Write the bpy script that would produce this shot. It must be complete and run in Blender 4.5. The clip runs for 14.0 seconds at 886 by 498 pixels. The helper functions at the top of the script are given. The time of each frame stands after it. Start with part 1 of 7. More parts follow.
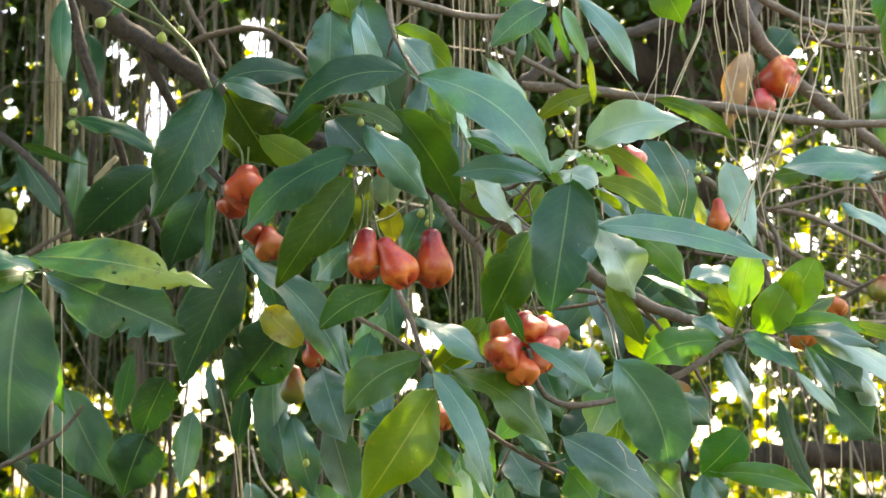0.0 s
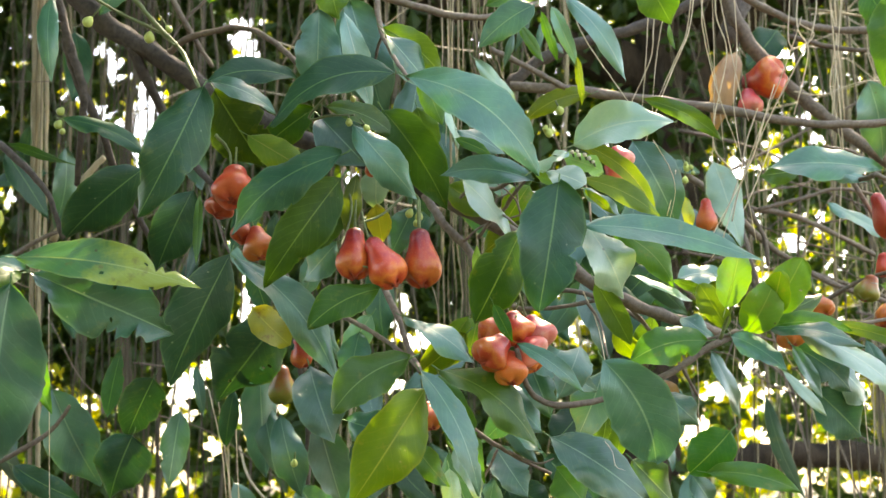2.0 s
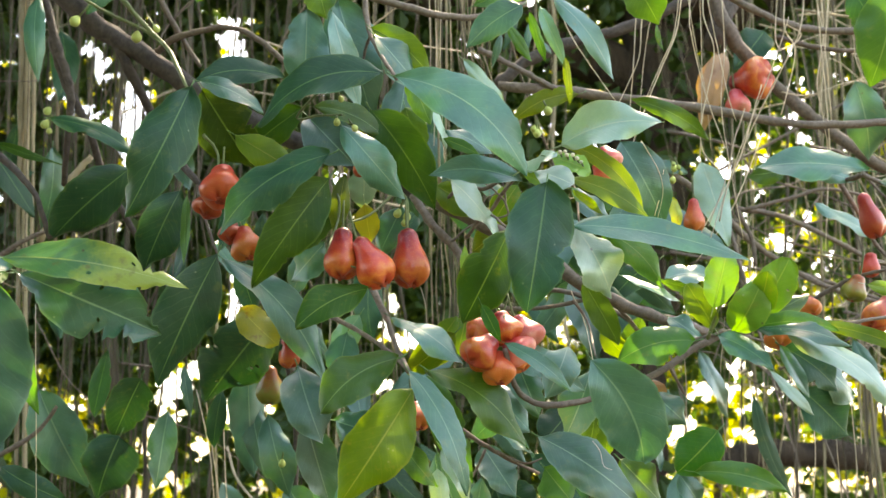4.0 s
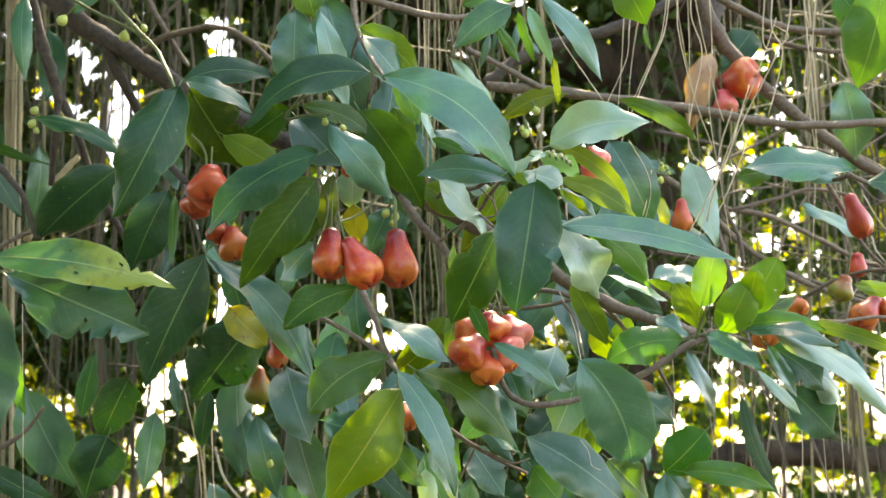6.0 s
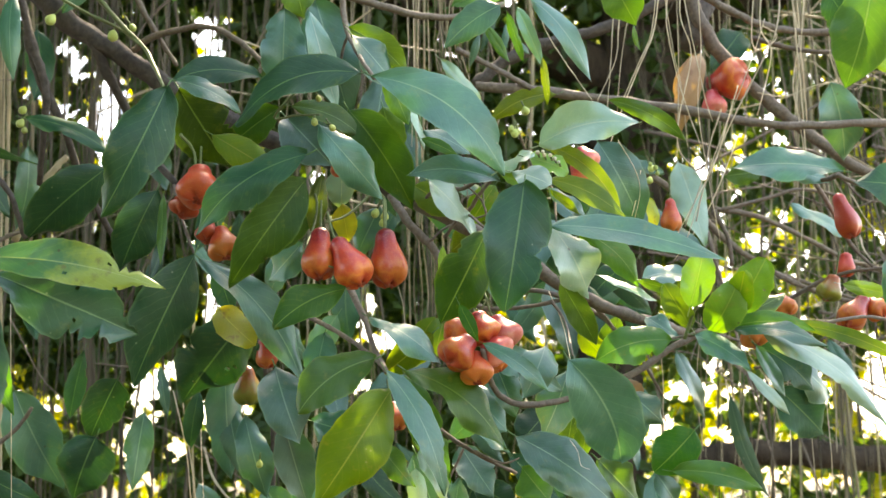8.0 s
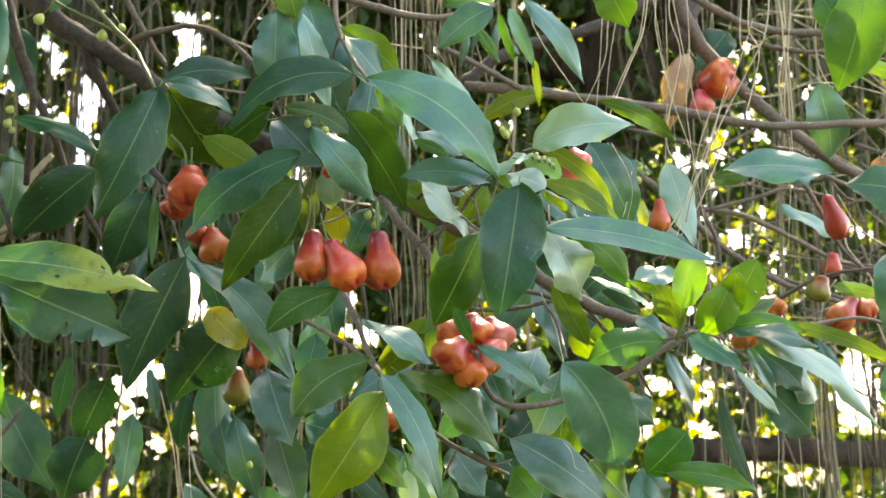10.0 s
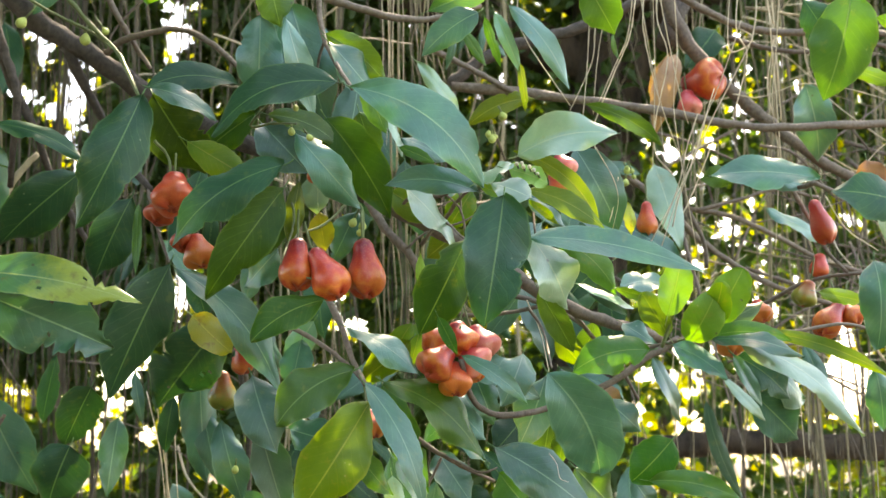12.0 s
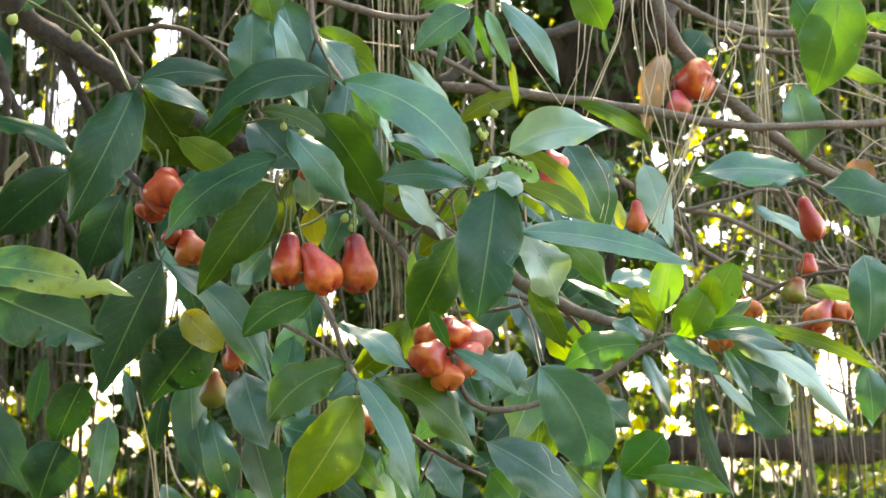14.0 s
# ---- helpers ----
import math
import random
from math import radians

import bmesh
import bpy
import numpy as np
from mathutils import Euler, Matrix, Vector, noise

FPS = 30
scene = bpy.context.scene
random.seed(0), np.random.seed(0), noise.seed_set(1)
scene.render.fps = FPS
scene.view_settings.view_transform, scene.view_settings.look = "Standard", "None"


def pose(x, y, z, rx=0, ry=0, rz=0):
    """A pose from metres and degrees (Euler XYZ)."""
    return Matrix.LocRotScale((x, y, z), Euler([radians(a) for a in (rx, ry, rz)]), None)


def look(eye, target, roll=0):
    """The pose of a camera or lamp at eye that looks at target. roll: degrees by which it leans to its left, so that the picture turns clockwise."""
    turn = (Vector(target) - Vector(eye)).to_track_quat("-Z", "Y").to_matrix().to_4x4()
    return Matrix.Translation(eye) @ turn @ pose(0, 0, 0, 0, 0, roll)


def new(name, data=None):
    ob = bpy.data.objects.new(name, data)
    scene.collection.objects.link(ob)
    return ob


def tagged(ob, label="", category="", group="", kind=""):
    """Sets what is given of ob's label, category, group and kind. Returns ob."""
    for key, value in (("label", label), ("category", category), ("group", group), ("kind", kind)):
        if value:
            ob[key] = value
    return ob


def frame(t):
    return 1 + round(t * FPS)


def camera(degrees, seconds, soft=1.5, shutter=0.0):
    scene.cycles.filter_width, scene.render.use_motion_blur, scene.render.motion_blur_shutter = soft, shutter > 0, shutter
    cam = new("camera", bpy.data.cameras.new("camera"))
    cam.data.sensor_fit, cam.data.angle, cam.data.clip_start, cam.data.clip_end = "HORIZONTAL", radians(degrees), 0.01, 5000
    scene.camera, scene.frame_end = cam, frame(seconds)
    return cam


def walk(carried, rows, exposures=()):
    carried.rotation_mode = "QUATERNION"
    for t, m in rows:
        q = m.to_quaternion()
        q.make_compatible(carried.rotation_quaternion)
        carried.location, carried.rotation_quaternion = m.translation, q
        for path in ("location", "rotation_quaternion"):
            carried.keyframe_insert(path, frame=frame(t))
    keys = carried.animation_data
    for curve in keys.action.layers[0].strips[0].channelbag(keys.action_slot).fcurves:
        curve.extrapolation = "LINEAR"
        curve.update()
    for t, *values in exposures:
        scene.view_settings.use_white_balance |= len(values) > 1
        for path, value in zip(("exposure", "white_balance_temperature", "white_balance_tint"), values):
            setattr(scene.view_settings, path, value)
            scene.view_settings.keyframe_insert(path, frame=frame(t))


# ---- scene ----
EXPO = 3.00
KELVIN = 8400
TINT = 13.0
SKY_POWER = 0.15
SUN_POWER = 3.4
cam = camera(40, 14.0, soft=1.5)
cam.data.dof.use_dof, cam.data.dof.focus_distance, cam.data.dof.aperture_fstop = True, 1.52, 9.0
PATH = [
    (0, pose(0.0000, 0, 1.6000, 100.999, -0.147, -0.100)),
    (1, pose(0.0000, 0, 1.6000, 101.000, -0.100, -0.346)),
    (2, pose(0.0000, 0, 1.6000, 101.000, -0.042, -0.643)),
    (2.5, pose(0.0000, 0, 1.6000, 101.000, -0.020, -0.756)),
    (3.5, pose(0.0000, 0, 1.6000, 101.000, 0.036, -1.045)),
    (6, pose(0.0000, 0, 1.6000, 100.999, 0.170, -1.733)),
    (7, pose(0.0000, 0, 1.6000, 100.998, 0.218, -1.981)),
    (8, pose(0.0000, 0, 1.6000, 100.997, 0.265, -2.221)),
    (10.5, pose(-0.0220, 0, 1.6200, 100.435, 0.497, -3.416)),
    (11, pose(-0.0160, 0, 1.6380, 100.106, 0.508, -3.471)),
    (11.5, pose(-0.0110, 0, 1.6400, 99.995, 0.526, -3.567)),
    (12, pose(-0.0110, 0, 1.6400, 99.978, 0.541, -3.644)),
    (12.5, pose(-0.0100, 0, 1.6410, 99.998, 0.565, -3.767)),
    (13, pose(-0.0110, 0, 1.6390, 100.021, 0.586, -3.876)),
    (13.5, pose(-0.0130, 0, 1.6360, 100.151, 0.622, -4.062)),
    (14, pose(-0.0170, 0, 1.6220, 100.412, 0.657, -4.239)),
]

walk(cam, PATH, exposures=[(0.0, EXPO, KELVIN, TINT), (14.0, EXPO, KELVIN, TINT)])

# ---- world, sun ----
SUN_UP, SUN_ROUND = 52.0, 22.0     # elevation, and turn from the view's way towards the right
world = bpy.data.worlds.new("sky")
scene.world = world
world.use_nodes = True
wn = world.node_tree.nodes
sky = wn.new("ShaderNodeTexSky")
sky.sky_type = "NISHITA"
sky.sun_disc = False
sky.sun_elevation = radians(SUN_UP)
sky.sun_rotation = radians(SUN_ROUND)
sky.air_density, sky.dust_density, sky.ozone_density = 1.0, 2.0, 0.8
wn["Background"].inputs["Strength"].default_value = SKY_POWER
world.node_tree.links.new(sky.outputs[0], wn["Background"].inputs["Color"])

lamp = bpy.data.lights.new("sun", "SUN")
lamp.energy, lamp.angle, lamp.color = SUN_POWER, radians(0.6), (1.0, 0.93, 0.80)
sun = new("sun", lamp)
away = Vector((math.sin(radians(SUN_ROUND)) * math.cos(radians(SUN_UP)),
               math.cos(radians(SUN_ROUND)) * math.cos(radians(SUN_UP)), math.sin(radians(SUN_UP))))
sun.matrix_world = look(away * 30, (0, 0, 0))


# ---- materials ----
def nodes_of(name):
    m = bpy.data.materials.new(name)
    m.use_nodes = True
    return m, m.node_tree.nodes, m.node_tree.links, m.node_tree.nodes["Principled BSDF"]


def add(n, kind, **props):
    node = n.new(kind)
    for key, value in props.items():
        if key in node.inputs:
            node.inputs[key].default_value = value
    return node


def math_node(n, l, op, a, b=None, c=None):
    node = n.new("ShaderNodeMath")
    node.operation = op
    for i, v in enumerate((a, b, c)):
        if v is None:
            continue
        if isinstance(v, (int, float)):
            node.inputs[i].default_value = v
        else:
            l.new(v, node.inputs[i])
    return node.outputs[0]


def mix(n, l, fac, a, b, blend="MIX"):
    node = n.new("ShaderNodeMix")
    node.data_type, node.blend_type = "RGBA", blend
    for sock, v in ((node.inputs[0], fac), (node.inputs[6], a), (node.inputs[7], b)):
        if isinstance(v, (int, float)):
            sock.default_value = v
        elif isinstance(v, tuple):
            sock.default_value = (*v, 1)
        else:
            l.new(v, sock)
    return node.outputs[2]


def ramp(n, l, fac, stops):
    node = n.new("ShaderNodeValToRGB")
    e = node.color_ramp.elements
    while len(e) < len(stops):
        e.new(0.5)
    for el, (p, c) in zip(e, stops):
        el.position, el.color = p, (*c, 1) if isinstance(c, tuple) else (c, c, c, 1)
    l.new(fac, node.inputs[0])
    return node.outputs[0]


def leaf_material(name, top, light, vein, rough=0.33, through_light=0.35, blotch=0.35, blotch_tone=(0.2, 0.22, 0.03), gloss=0.75, wax=0.25, tip_tone=None):
    """A leaf blade: UV x runs across (0.5 at the midrib), y along."""
    m, n, l, bsdf = nodes_of(name)
    uv = n.new("ShaderNodeUVMap")
    sep = n.new("ShaderNodeSeparateXYZ")
    l.new(uv.outputs[0], sep.inputs[0])
    across = math_node(n, l, "ABSOLUTE", math_node(n, l, "SUBTRACT", sep.outputs[0], 0.5))
    info = n.new("ShaderNodeObjectInfo")
    tex = n.new("ShaderNodeTexCoord")
    wob = add(n, "ShaderNodeTexNoise", Scale=30.0, Detail=2.0)
    l.new(tex.outputs["Object"], wob.inputs["Vector"])
    run = math_node(n, l, "SUBTRACT", math_node(n, l, "MULTIPLY", sep.outputs[1], 11.0), math_node(n, l, "MULTIPLY", across, 5.5))
    run = math_node(n, l, "ADD", run, math_node(n, l, "MULTIPLY", wob.outputs[0], 1.1))
    saw = math_node(n, l, "PINGPONG", run, 0.5)
    line = math_node(n, l, "SUBTRACT", 1.0, math_node(n, l, "MULTIPLY", saw, 9.0))
    line = math_node(n, l, "MAXIMUM", line, 0.0)
    fine = add(n, "ShaderNodeTexNoise", Scale=420.0, Detail=3.0)
    l.new(tex.outputs["Object"], fine.inputs["Vector"])
    big = add(n, "ShaderNodeTexNoise", Scale=17.0, Detail=4.0, Roughness=0.65)
    l.new(tex.outputs["Object"], big.inputs["Vector"])
    c = mix(n, l, ramp(n, l, big.outputs[0], [(0.35, 0.0), (0.7, 1.0)]), top, light)
    if tip_tone:
        far = math_node(n, l, "ADD", sep.outputs[1], math_node(n, l, "MULTIPLY_ADD", big.outputs[0], 0.7, -0.35))
        c = mix(n, l, ramp(n, l, far, [(0.42, 0.0), (0.56, 1.0)]), c, tip_tone)
    shade = math_node(n, l, "MULTIPLY_ADD", info.outputs["Random"], 0.5, 0.75)
    tint = n.new("ShaderNodeHueSaturation")
    l.new(c, tint.inputs["Color"])
    l.new(shade, tint.inputs["Value"])
    l.new(math_node(n, l, "MULTIPLY_ADD", info.outputs["Random"], 0.03, 0.487), tint.inputs["Hue"])
    faint = math_node(n, l, "MULTIPLY", line, ramp(n, l, big.outputs[0], [(0.35, 0.0), (0.7, 0.15)]))
    c = mix(n, l, faint, tint.outputs[0], vein)
    c = mix(n, l, math_node(n, l, "MULTIPLY", ramp(n, l, across, [(0.008, 1.0), (0.02, 0.0)]), 0.6), c, vein)
    spot = add(n, "ShaderNodeTexNoise", Scale=46.0, Detail=3.0, Roughness=0.7)
    l.new(tex.outputs["Object"], spot.inputs["Vector"])
    c = mix(n, l, math_node(n, l, "MULTIPLY", ramp(n, l, spot.outputs[0], [(0.6, 0.0), (0.72, 1.0)]), blotch), c, blotch_tone)
    scar = add(n, "ShaderNodeTexVoronoi", Scale=75.0)
    l.new(tex.outputs["Object"], scar.inputs["Vector"])
    pick = math_node(n, l, "MULTIPLY", ramp(n, l, scar.outputs["Distance"], [(0.05, 1.0), (0.13, 0.0)]), ramp(n, l, scar.outputs["Color"], [(0.72, 0.0), (0.78, 1.0)]))
    c = mix(n, l, math_node(n, l, "MULTIPLY", pick, 0.55), c, tuple(0.5 * x + 0.12 for x in vein))
    rust = add(n, "ShaderNodeTexVoronoi", Scale=52.0)
    l.new(tex.outputs["Object"], rust.inputs["Vector"])
    pick = math_node(n, l, "MULTIPLY", ramp(n, l, rust.outputs["Distance"], [(0.06, 1.0), (0.12, 0.0)]), ramp(n, l, rust.outputs["Color"], [(0.80, 0.0), (0.84, 1.0)]))
    c = mix(n, l, math_node(n, l, "MULTIPLY", pick, 0.7), c, (0.05, 0.035, 0.015))
    # lighter margin: the backlit rim, mixed into the colour
    rim_light = ramp(n, l, across, [(0.455, 0.0), (0.5, 1.0)])
    c = mix(n, l, math_node(n, l, "MULTIPLY", rim_light, 0.35), c, vein)
    l.new(c, bsdf.inputs["Base Color"])
    bsdf.inputs["Specular IOR Level"].default_value = gloss
    bsdf.inputs["Coat Weight"].default_value = wax
    bsdf.inputs["Coat Roughness"].default_value = 0.28
    l.new(math_node(n, l, "MULTIPLY_ADD", big.outputs[0], 0.22, rough - 0.1), bsdf.inputs["Roughness"])
    quilt = add(n, "ShaderNodeTexNoise", Scale=70.0, Detail=2.0)
    l.new(tex.outputs["Object"], quilt.inputs["Vector"])
    bump = add(n, "ShaderNodeBump", Strength=0.4, Distance=0.0012)
    h = math_node(n, l, "ADD", math_node(n, l, "MULTIPLY", line, -0.2), math_node(n, l, "MULTIPLY_ADD", fine.outputs[0], 0.3, math_node(n, l, "MULTIPLY", quilt.outputs[0], 1.1)))
    l.new(h, bump.inputs["Height"])
    l.new(bump.outputs[0], bsdf.inputs["Normal"])
    tr = n.new("ShaderNodeBsdfTranslucent")
    warm = mix(n, l, 1.0, c, (1.6, 1.45, 0.35), "MULTIPLY")
    l.new(warm, tr.inputs["Color"])
    both = n.new("ShaderNodeMixShader")
    both.inputs[0].default_value = through_light
    l.new(bsdf.outputs[0], both.inputs[1])
    l.new(tr.outputs[0], both.inputs[2])
    l.new(both.outputs[0], n["Material Output"].inputs[0])
    return m


def plain_material(name, a, b, scale=40.0, rough=0.8, stretch=(1, 1, 1), relief=0.4, depth=0.004, spread=0.4, gloss=0.3):
    m, n, l, bsdf = nodes_of(name)
    tex, info = n.new("ShaderNodeTexCoord"), n.new("ShaderNodeObjectInfo")
    mp = n.new("ShaderNodeMapping")
    mp.inputs["Scale"].default_value = stretch
    l.new(tex.outputs["Object"], mp.inputs[0])
    one = add(n, "ShaderNodeTexNoise", Scale=scale, Detail=6.0, Roughness=0.7)
    two = add(n, "ShaderNodeTexNoise", Scale=scale * 0.12, Detail=3.0)
    l.new(mp.outputs[0], one.inputs["Vector"])
    l.new(mp.outputs[0], two.inputs["Vector"])
    c = mix(n, l, ramp(n, l, one.outputs[0], [(0.3, 0.0), (0.72, 1.0)]), a, b)
    c = mix(n, l, math_node(n, l, "MULTIPLY", two.outputs[0], 0.5), c, tuple(x * 0.55 for x in a))
    hue = n.new("ShaderNodeHueSaturation")
    l.new(c, hue.inputs["Color"])
    l.new(math_node(n, l, "MULTIPLY_ADD", info.outputs["Random"], spread, 1 - spread / 2), hue.inputs["Value"])
    l.new(hue.outputs[0], bsdf.inputs["Base Color"])
    bsdf.inputs["Roughness"].default_value = rough
    bsdf.inputs["Specular IOR Level"].default_value = gloss
    bump = add(n, "ShaderNodeBump", Strength=relief, Distance=depth)
    l.new(one.outputs[0], bump.inputs["Height"])
    l.new(bump.outputs[0], bsdf.inputs["Normal"])
    return m


def clump_material(name, a, b, through_light, warm=(1.7, 1.5, 0.3), rough=0.5):
    """Small far leaves joined in one crown, each its own tone."""
    m, n, l, bsdf = nodes_of(name)
    geo = n.new("ShaderNodeNewGeometry")
    c = mix(n, l, geo.outputs["Random Per Island"], a, b)
    tex = n.new("ShaderNodeTexCoord")
    big = add(n, "ShaderNodeTexNoise", Scale=1.3, Detail=3.0)
    l.new(tex.outputs["Object"], big.inputs["Vector"])
    c = mix(n, l, math_node(n, l, "MULTIPLY", big.outputs[0], 0.6), c, tuple(x * 0.6 for x in a))
    l.new(c, bsdf.inputs["Base Color"])
    bsdf.inputs["Roughness"].default_value = rough
    tr = n.new("ShaderNodeBsdfTranslucent")
    l.new(mix(n, l, 1.0, c, warm, "MULTIPLY"), tr.inputs["Color"])
    both = n.new("ShaderNodeMixShader")
    both.inputs[0].default_value = through_light
    l.new(bsdf.outputs[0], both.inputs[1])
    l.new(tr.outputs[0], both.inputs[2])
    l.new(both.outputs[0], n["Material Output"].inputs[0])
    return m


def fruit_material(name, stops, freckle):
    """A waxy fruit skin; UV y runs from the stalk to the calyx."""
    m, n, l, bsdf = nodes_of(name)
    uv = n.new("ShaderNodeUVMap")
    sep = n.new("ShaderNodeSeparateXYZ")
    l.new(uv.outputs[0], sep.inputs[0])
    tex, info = n.new("ShaderNodeTexCoord"), n.new("ShaderNodeObjectInfo")
    big = add(n, "ShaderNodeTexNoise", Scale=45.0, Detail=4.0, Roughness=0.6)
    l.new(tex.outputs["Object"], big.inputs["Vector"])
    along = math_node(n, l, "ADD", sep.outputs[1], math_node(n, l, "MULTIPLY_ADD", big.outputs[0], 1.1, -0.55))
    c = ramp(n, l, along, stops)
    dots = add(n, "ShaderNodeTexVoronoi", Scale=420.0)
    l.new(tex.outputs["Object"], dots.inputs["Vector"])
    c = mix(n, l, math_node(n, l, "MULTIPLY", ramp(n, l, dots.outputs[0], [(0.12, 1.0), (0.3, 0.0)]), 0.35), c, freckle)
    streak = add(n, "ShaderNodeTexNoise", Scale=120.0, Detail=5.0, Roughness=0.7)
    l.new(tex.outputs["Object"], streak.inputs["Vector"])
    c = mix(n, l, math_node(n, l, "MULTIPLY", ramp(n, l, streak.outputs[0], [(0.62, 0.0), (0.75, 1.0)]), 0.4), c, (0.16, 0.035, 0.015))
    hue = n.new("ShaderNodeHueSaturation")
    l.new(c, hue.inputs["Color"])
    l.new(math_node(n, l, "MULTIPLY_ADD", info.outputs["Random"], 0.35, 0.85), hue.inputs["Value"])
    l.new(hue.outputs[0], bsdf.inputs["Base Color"])
    bsdf.inputs["Roughness"].default_value = 0.42
    bsdf.inputs["Specular IOR Level"].default_value = 0.32
    bsdf.inputs["Coat Weight"].default_value = 0.45
    bsdf.inputs["Coat Roughness"].default_value = 0.12
    bsdf.inputs["Subsurface Weight"].default_value = 0.12
    bsdf.inputs["Subsurface Radius"].default_value = (0.008, 0.003, 0.001)
    bump = add(n, "ShaderNodeBump", Strength=0.15, Distance=0.001)
    l.new(big.outputs[0], bump.inputs["Height"])
    l.new(bump.outputs[0], bsdf.inputs["Normal"])
    return m


LEAF = {
    "deep": leaf_material("leaf_deep_green", (0.010, 0.056, 0.024), (0.021, 0.088, 0.034), (0.14, 0.26, 0.09), 0.44, 0.14, 0.14, gloss=0.34, wax=0.05),
    "mid": leaf_material("leaf_mid_green", (0.042, 0.130, 0.018), (0.072, 0.182, 0.026), (0.20, 0.34, 0.12), 0.40, 0.40, gloss=0.5, wax=0.12),
    "young": leaf_material("leaf_young_green", (0.085, 0.195, 0.012), (0.130, 0.260, 0.018), (0.30, 0.42, 0.08), 0.40, 0.30),
    "olive": leaf_material("leaf_olive_green", (0.070, 0.145, 0.012), (0.12, 0.19, 0.014), (0.30, 0.34, 0.08), 0.46, 0.46, 0.5, gloss=0.4, wax=0.0),
    "blue": leaf_material("leaf_waxy_green", (0.022, 0.112, 0.058), (0.044, 0.166, 0.088), (0.20, 0.36, 0.20), 0.34, 0.17, 0.2, gloss=0.72, wax=0.4),
    # sky reflection on the blade, put into its base colour
    "silver": leaf_material("leaf_silver_sheen", (0.048, 0.175, 0.112), (0.090, 0.240, 0.160), (0.32, 0.44, 0.32), 0.36, 0.12, 0.3, gloss=0.9, wax=0.6),
    "slate": leaf_material("leaf_slate_green", (0.020, 0.098, 0.058), (0.040, 0.140, 0.086), (0.18, 0.32, 0.20), 0.38, 0.08, 0.2, gloss=0.7, wax=0.35),
    "fresh": leaf_material("leaf_fresh_green", (0.022, 0.098, 0.010), (0.045, 0.138, 0.014), (0.24, 0.38, 0.08), 0.44, 0.42, 0.3, gloss=0.25, wax=0.0),
    "lime": leaf_material("leaf_yellow_olive", (0.088, 0.190, 0.008), (0.140, 0.250, 0.010), (0.36, 0.40, 0.08), 0.44, 0.46, 0.55, (0.24, 0.24, 0.03), gloss=0.45, wax=0.05),
    "tender": leaf_material("leaf_tender_green", (0.150, 0.310, 0.045), (0.210, 0.370, 0.070), (0.36, 0.48, 0.14), 0.42, 0.42, 0.3, gloss=0.5, wax=0.1),
    "moss": leaf_material("leaf_moss_green", (0.020, 0.062, 0.006), (0.038, 0.090, 0.010), (0.16, 0.26, 0.06), 0.46, 0.34, 0.18, gloss=0.25, wax=0.0),
    "yellow": leaf_material("leaf_yellowing", (0.36, 0.38, 0.035), (0.27, 0.34, 0.04), (0.48, 0.45, 0.08), 0.5, 0.4, 0.7, (0.16, 0.07, 0.015)),
    "mined": leaf_material("leaf_half_yellow", (0.035, 0.14, 0.045), (0.07, 0.20, 0.055), (0.34, 0.42, 0.14), 0.42, 0.22, 0.6, (0.12, 0.10, 0.02), 0.6, 0.25, (0.23, 0.31, 0.032)),
    "dry": leaf_material("leaf_dry_brown", (0.28, 0.16, 0.10), (0.39, 0.24, 0.16), (0.34, 0.22, 0.14), 0.75, 0.22, 0.6, (0.14, 0.06, 0.03), 0.3),
    # pale blade with whitish sheen and sunlight painted into the colour
    "pale": leaf_material("leaf_pale_sheen", (0.14, 0.29, 0.17), (0.22, 0.37, 0.24), (0.34, 0.44, 0.26), 0.34, 0.18, 0.4, gloss=1.0, wax=0.8),
}
RIB_PALE = plain_material("midrib_whitish_green", (0.30, 0.42, 0.20), (0.40, 0.50, 0.28), 200, 0.5)
RIB = plain_material("midrib_pale_green", (0.075, 0.165, 0.050), (0.125, 0.235, 0.080), 200, 0.5)
BARK = plain_material("bark_grey_brown", (0.048, 0.040, 0.034), (0.155, 0.132, 0.108), 90, 0.85, (1, 1, 1), 0.8, 0.004)
TWIG = plain_material("twig_brown", (0.115, 0.09, 0.068), (0.28, 0.232, 0.18), 160, 0.75, (1, 1, 1), 0.6, 0.002)
GREEN_TWIG = plain_material("twig_green", (0.10, 0.15, 0.05), (0.20, 0.23, 0.10), 120, 0.6)
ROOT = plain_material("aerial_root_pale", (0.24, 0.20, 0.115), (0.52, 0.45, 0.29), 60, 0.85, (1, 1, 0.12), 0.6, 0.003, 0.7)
# darker root copy: brown, with the dim light of the background in it
ROOT_DARK = plain_material("aerial_root_brown_shade", (0.066, 0.056, 0.038), (0.17, 0.142, 0.094), 60, 0.85, (1, 1, 0.12), 0.6, 0.003, 0.9)
STRAW = plain_material("vine_straw", (0.58, 0.48, 0.31), (0.78, 0.68, 0.49), 80, 0.7, (1, 1, 0.2), 0.4, 0.002, 0.5)
TRUNK = plain_material("banyan_bark", (0.022, 0.018, 0.014), (0.17, 0.125, 0.085), 18, 0.9, (1, 1, 0.25), 1.0, 0.02, 0.2)
SOIL = plain_material("soil_and_litter", (0.045, 0.036, 0.024), (0.11, 0.088, 0.055), 9, 0.95, (1, 1, 1), 0.8, 0.03, 0.0)
# dim and sunlit copies of background foliage; part of the light is in the colour
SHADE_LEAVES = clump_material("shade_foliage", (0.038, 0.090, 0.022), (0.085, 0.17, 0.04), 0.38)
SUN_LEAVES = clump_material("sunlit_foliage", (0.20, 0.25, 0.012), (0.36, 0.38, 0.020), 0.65)
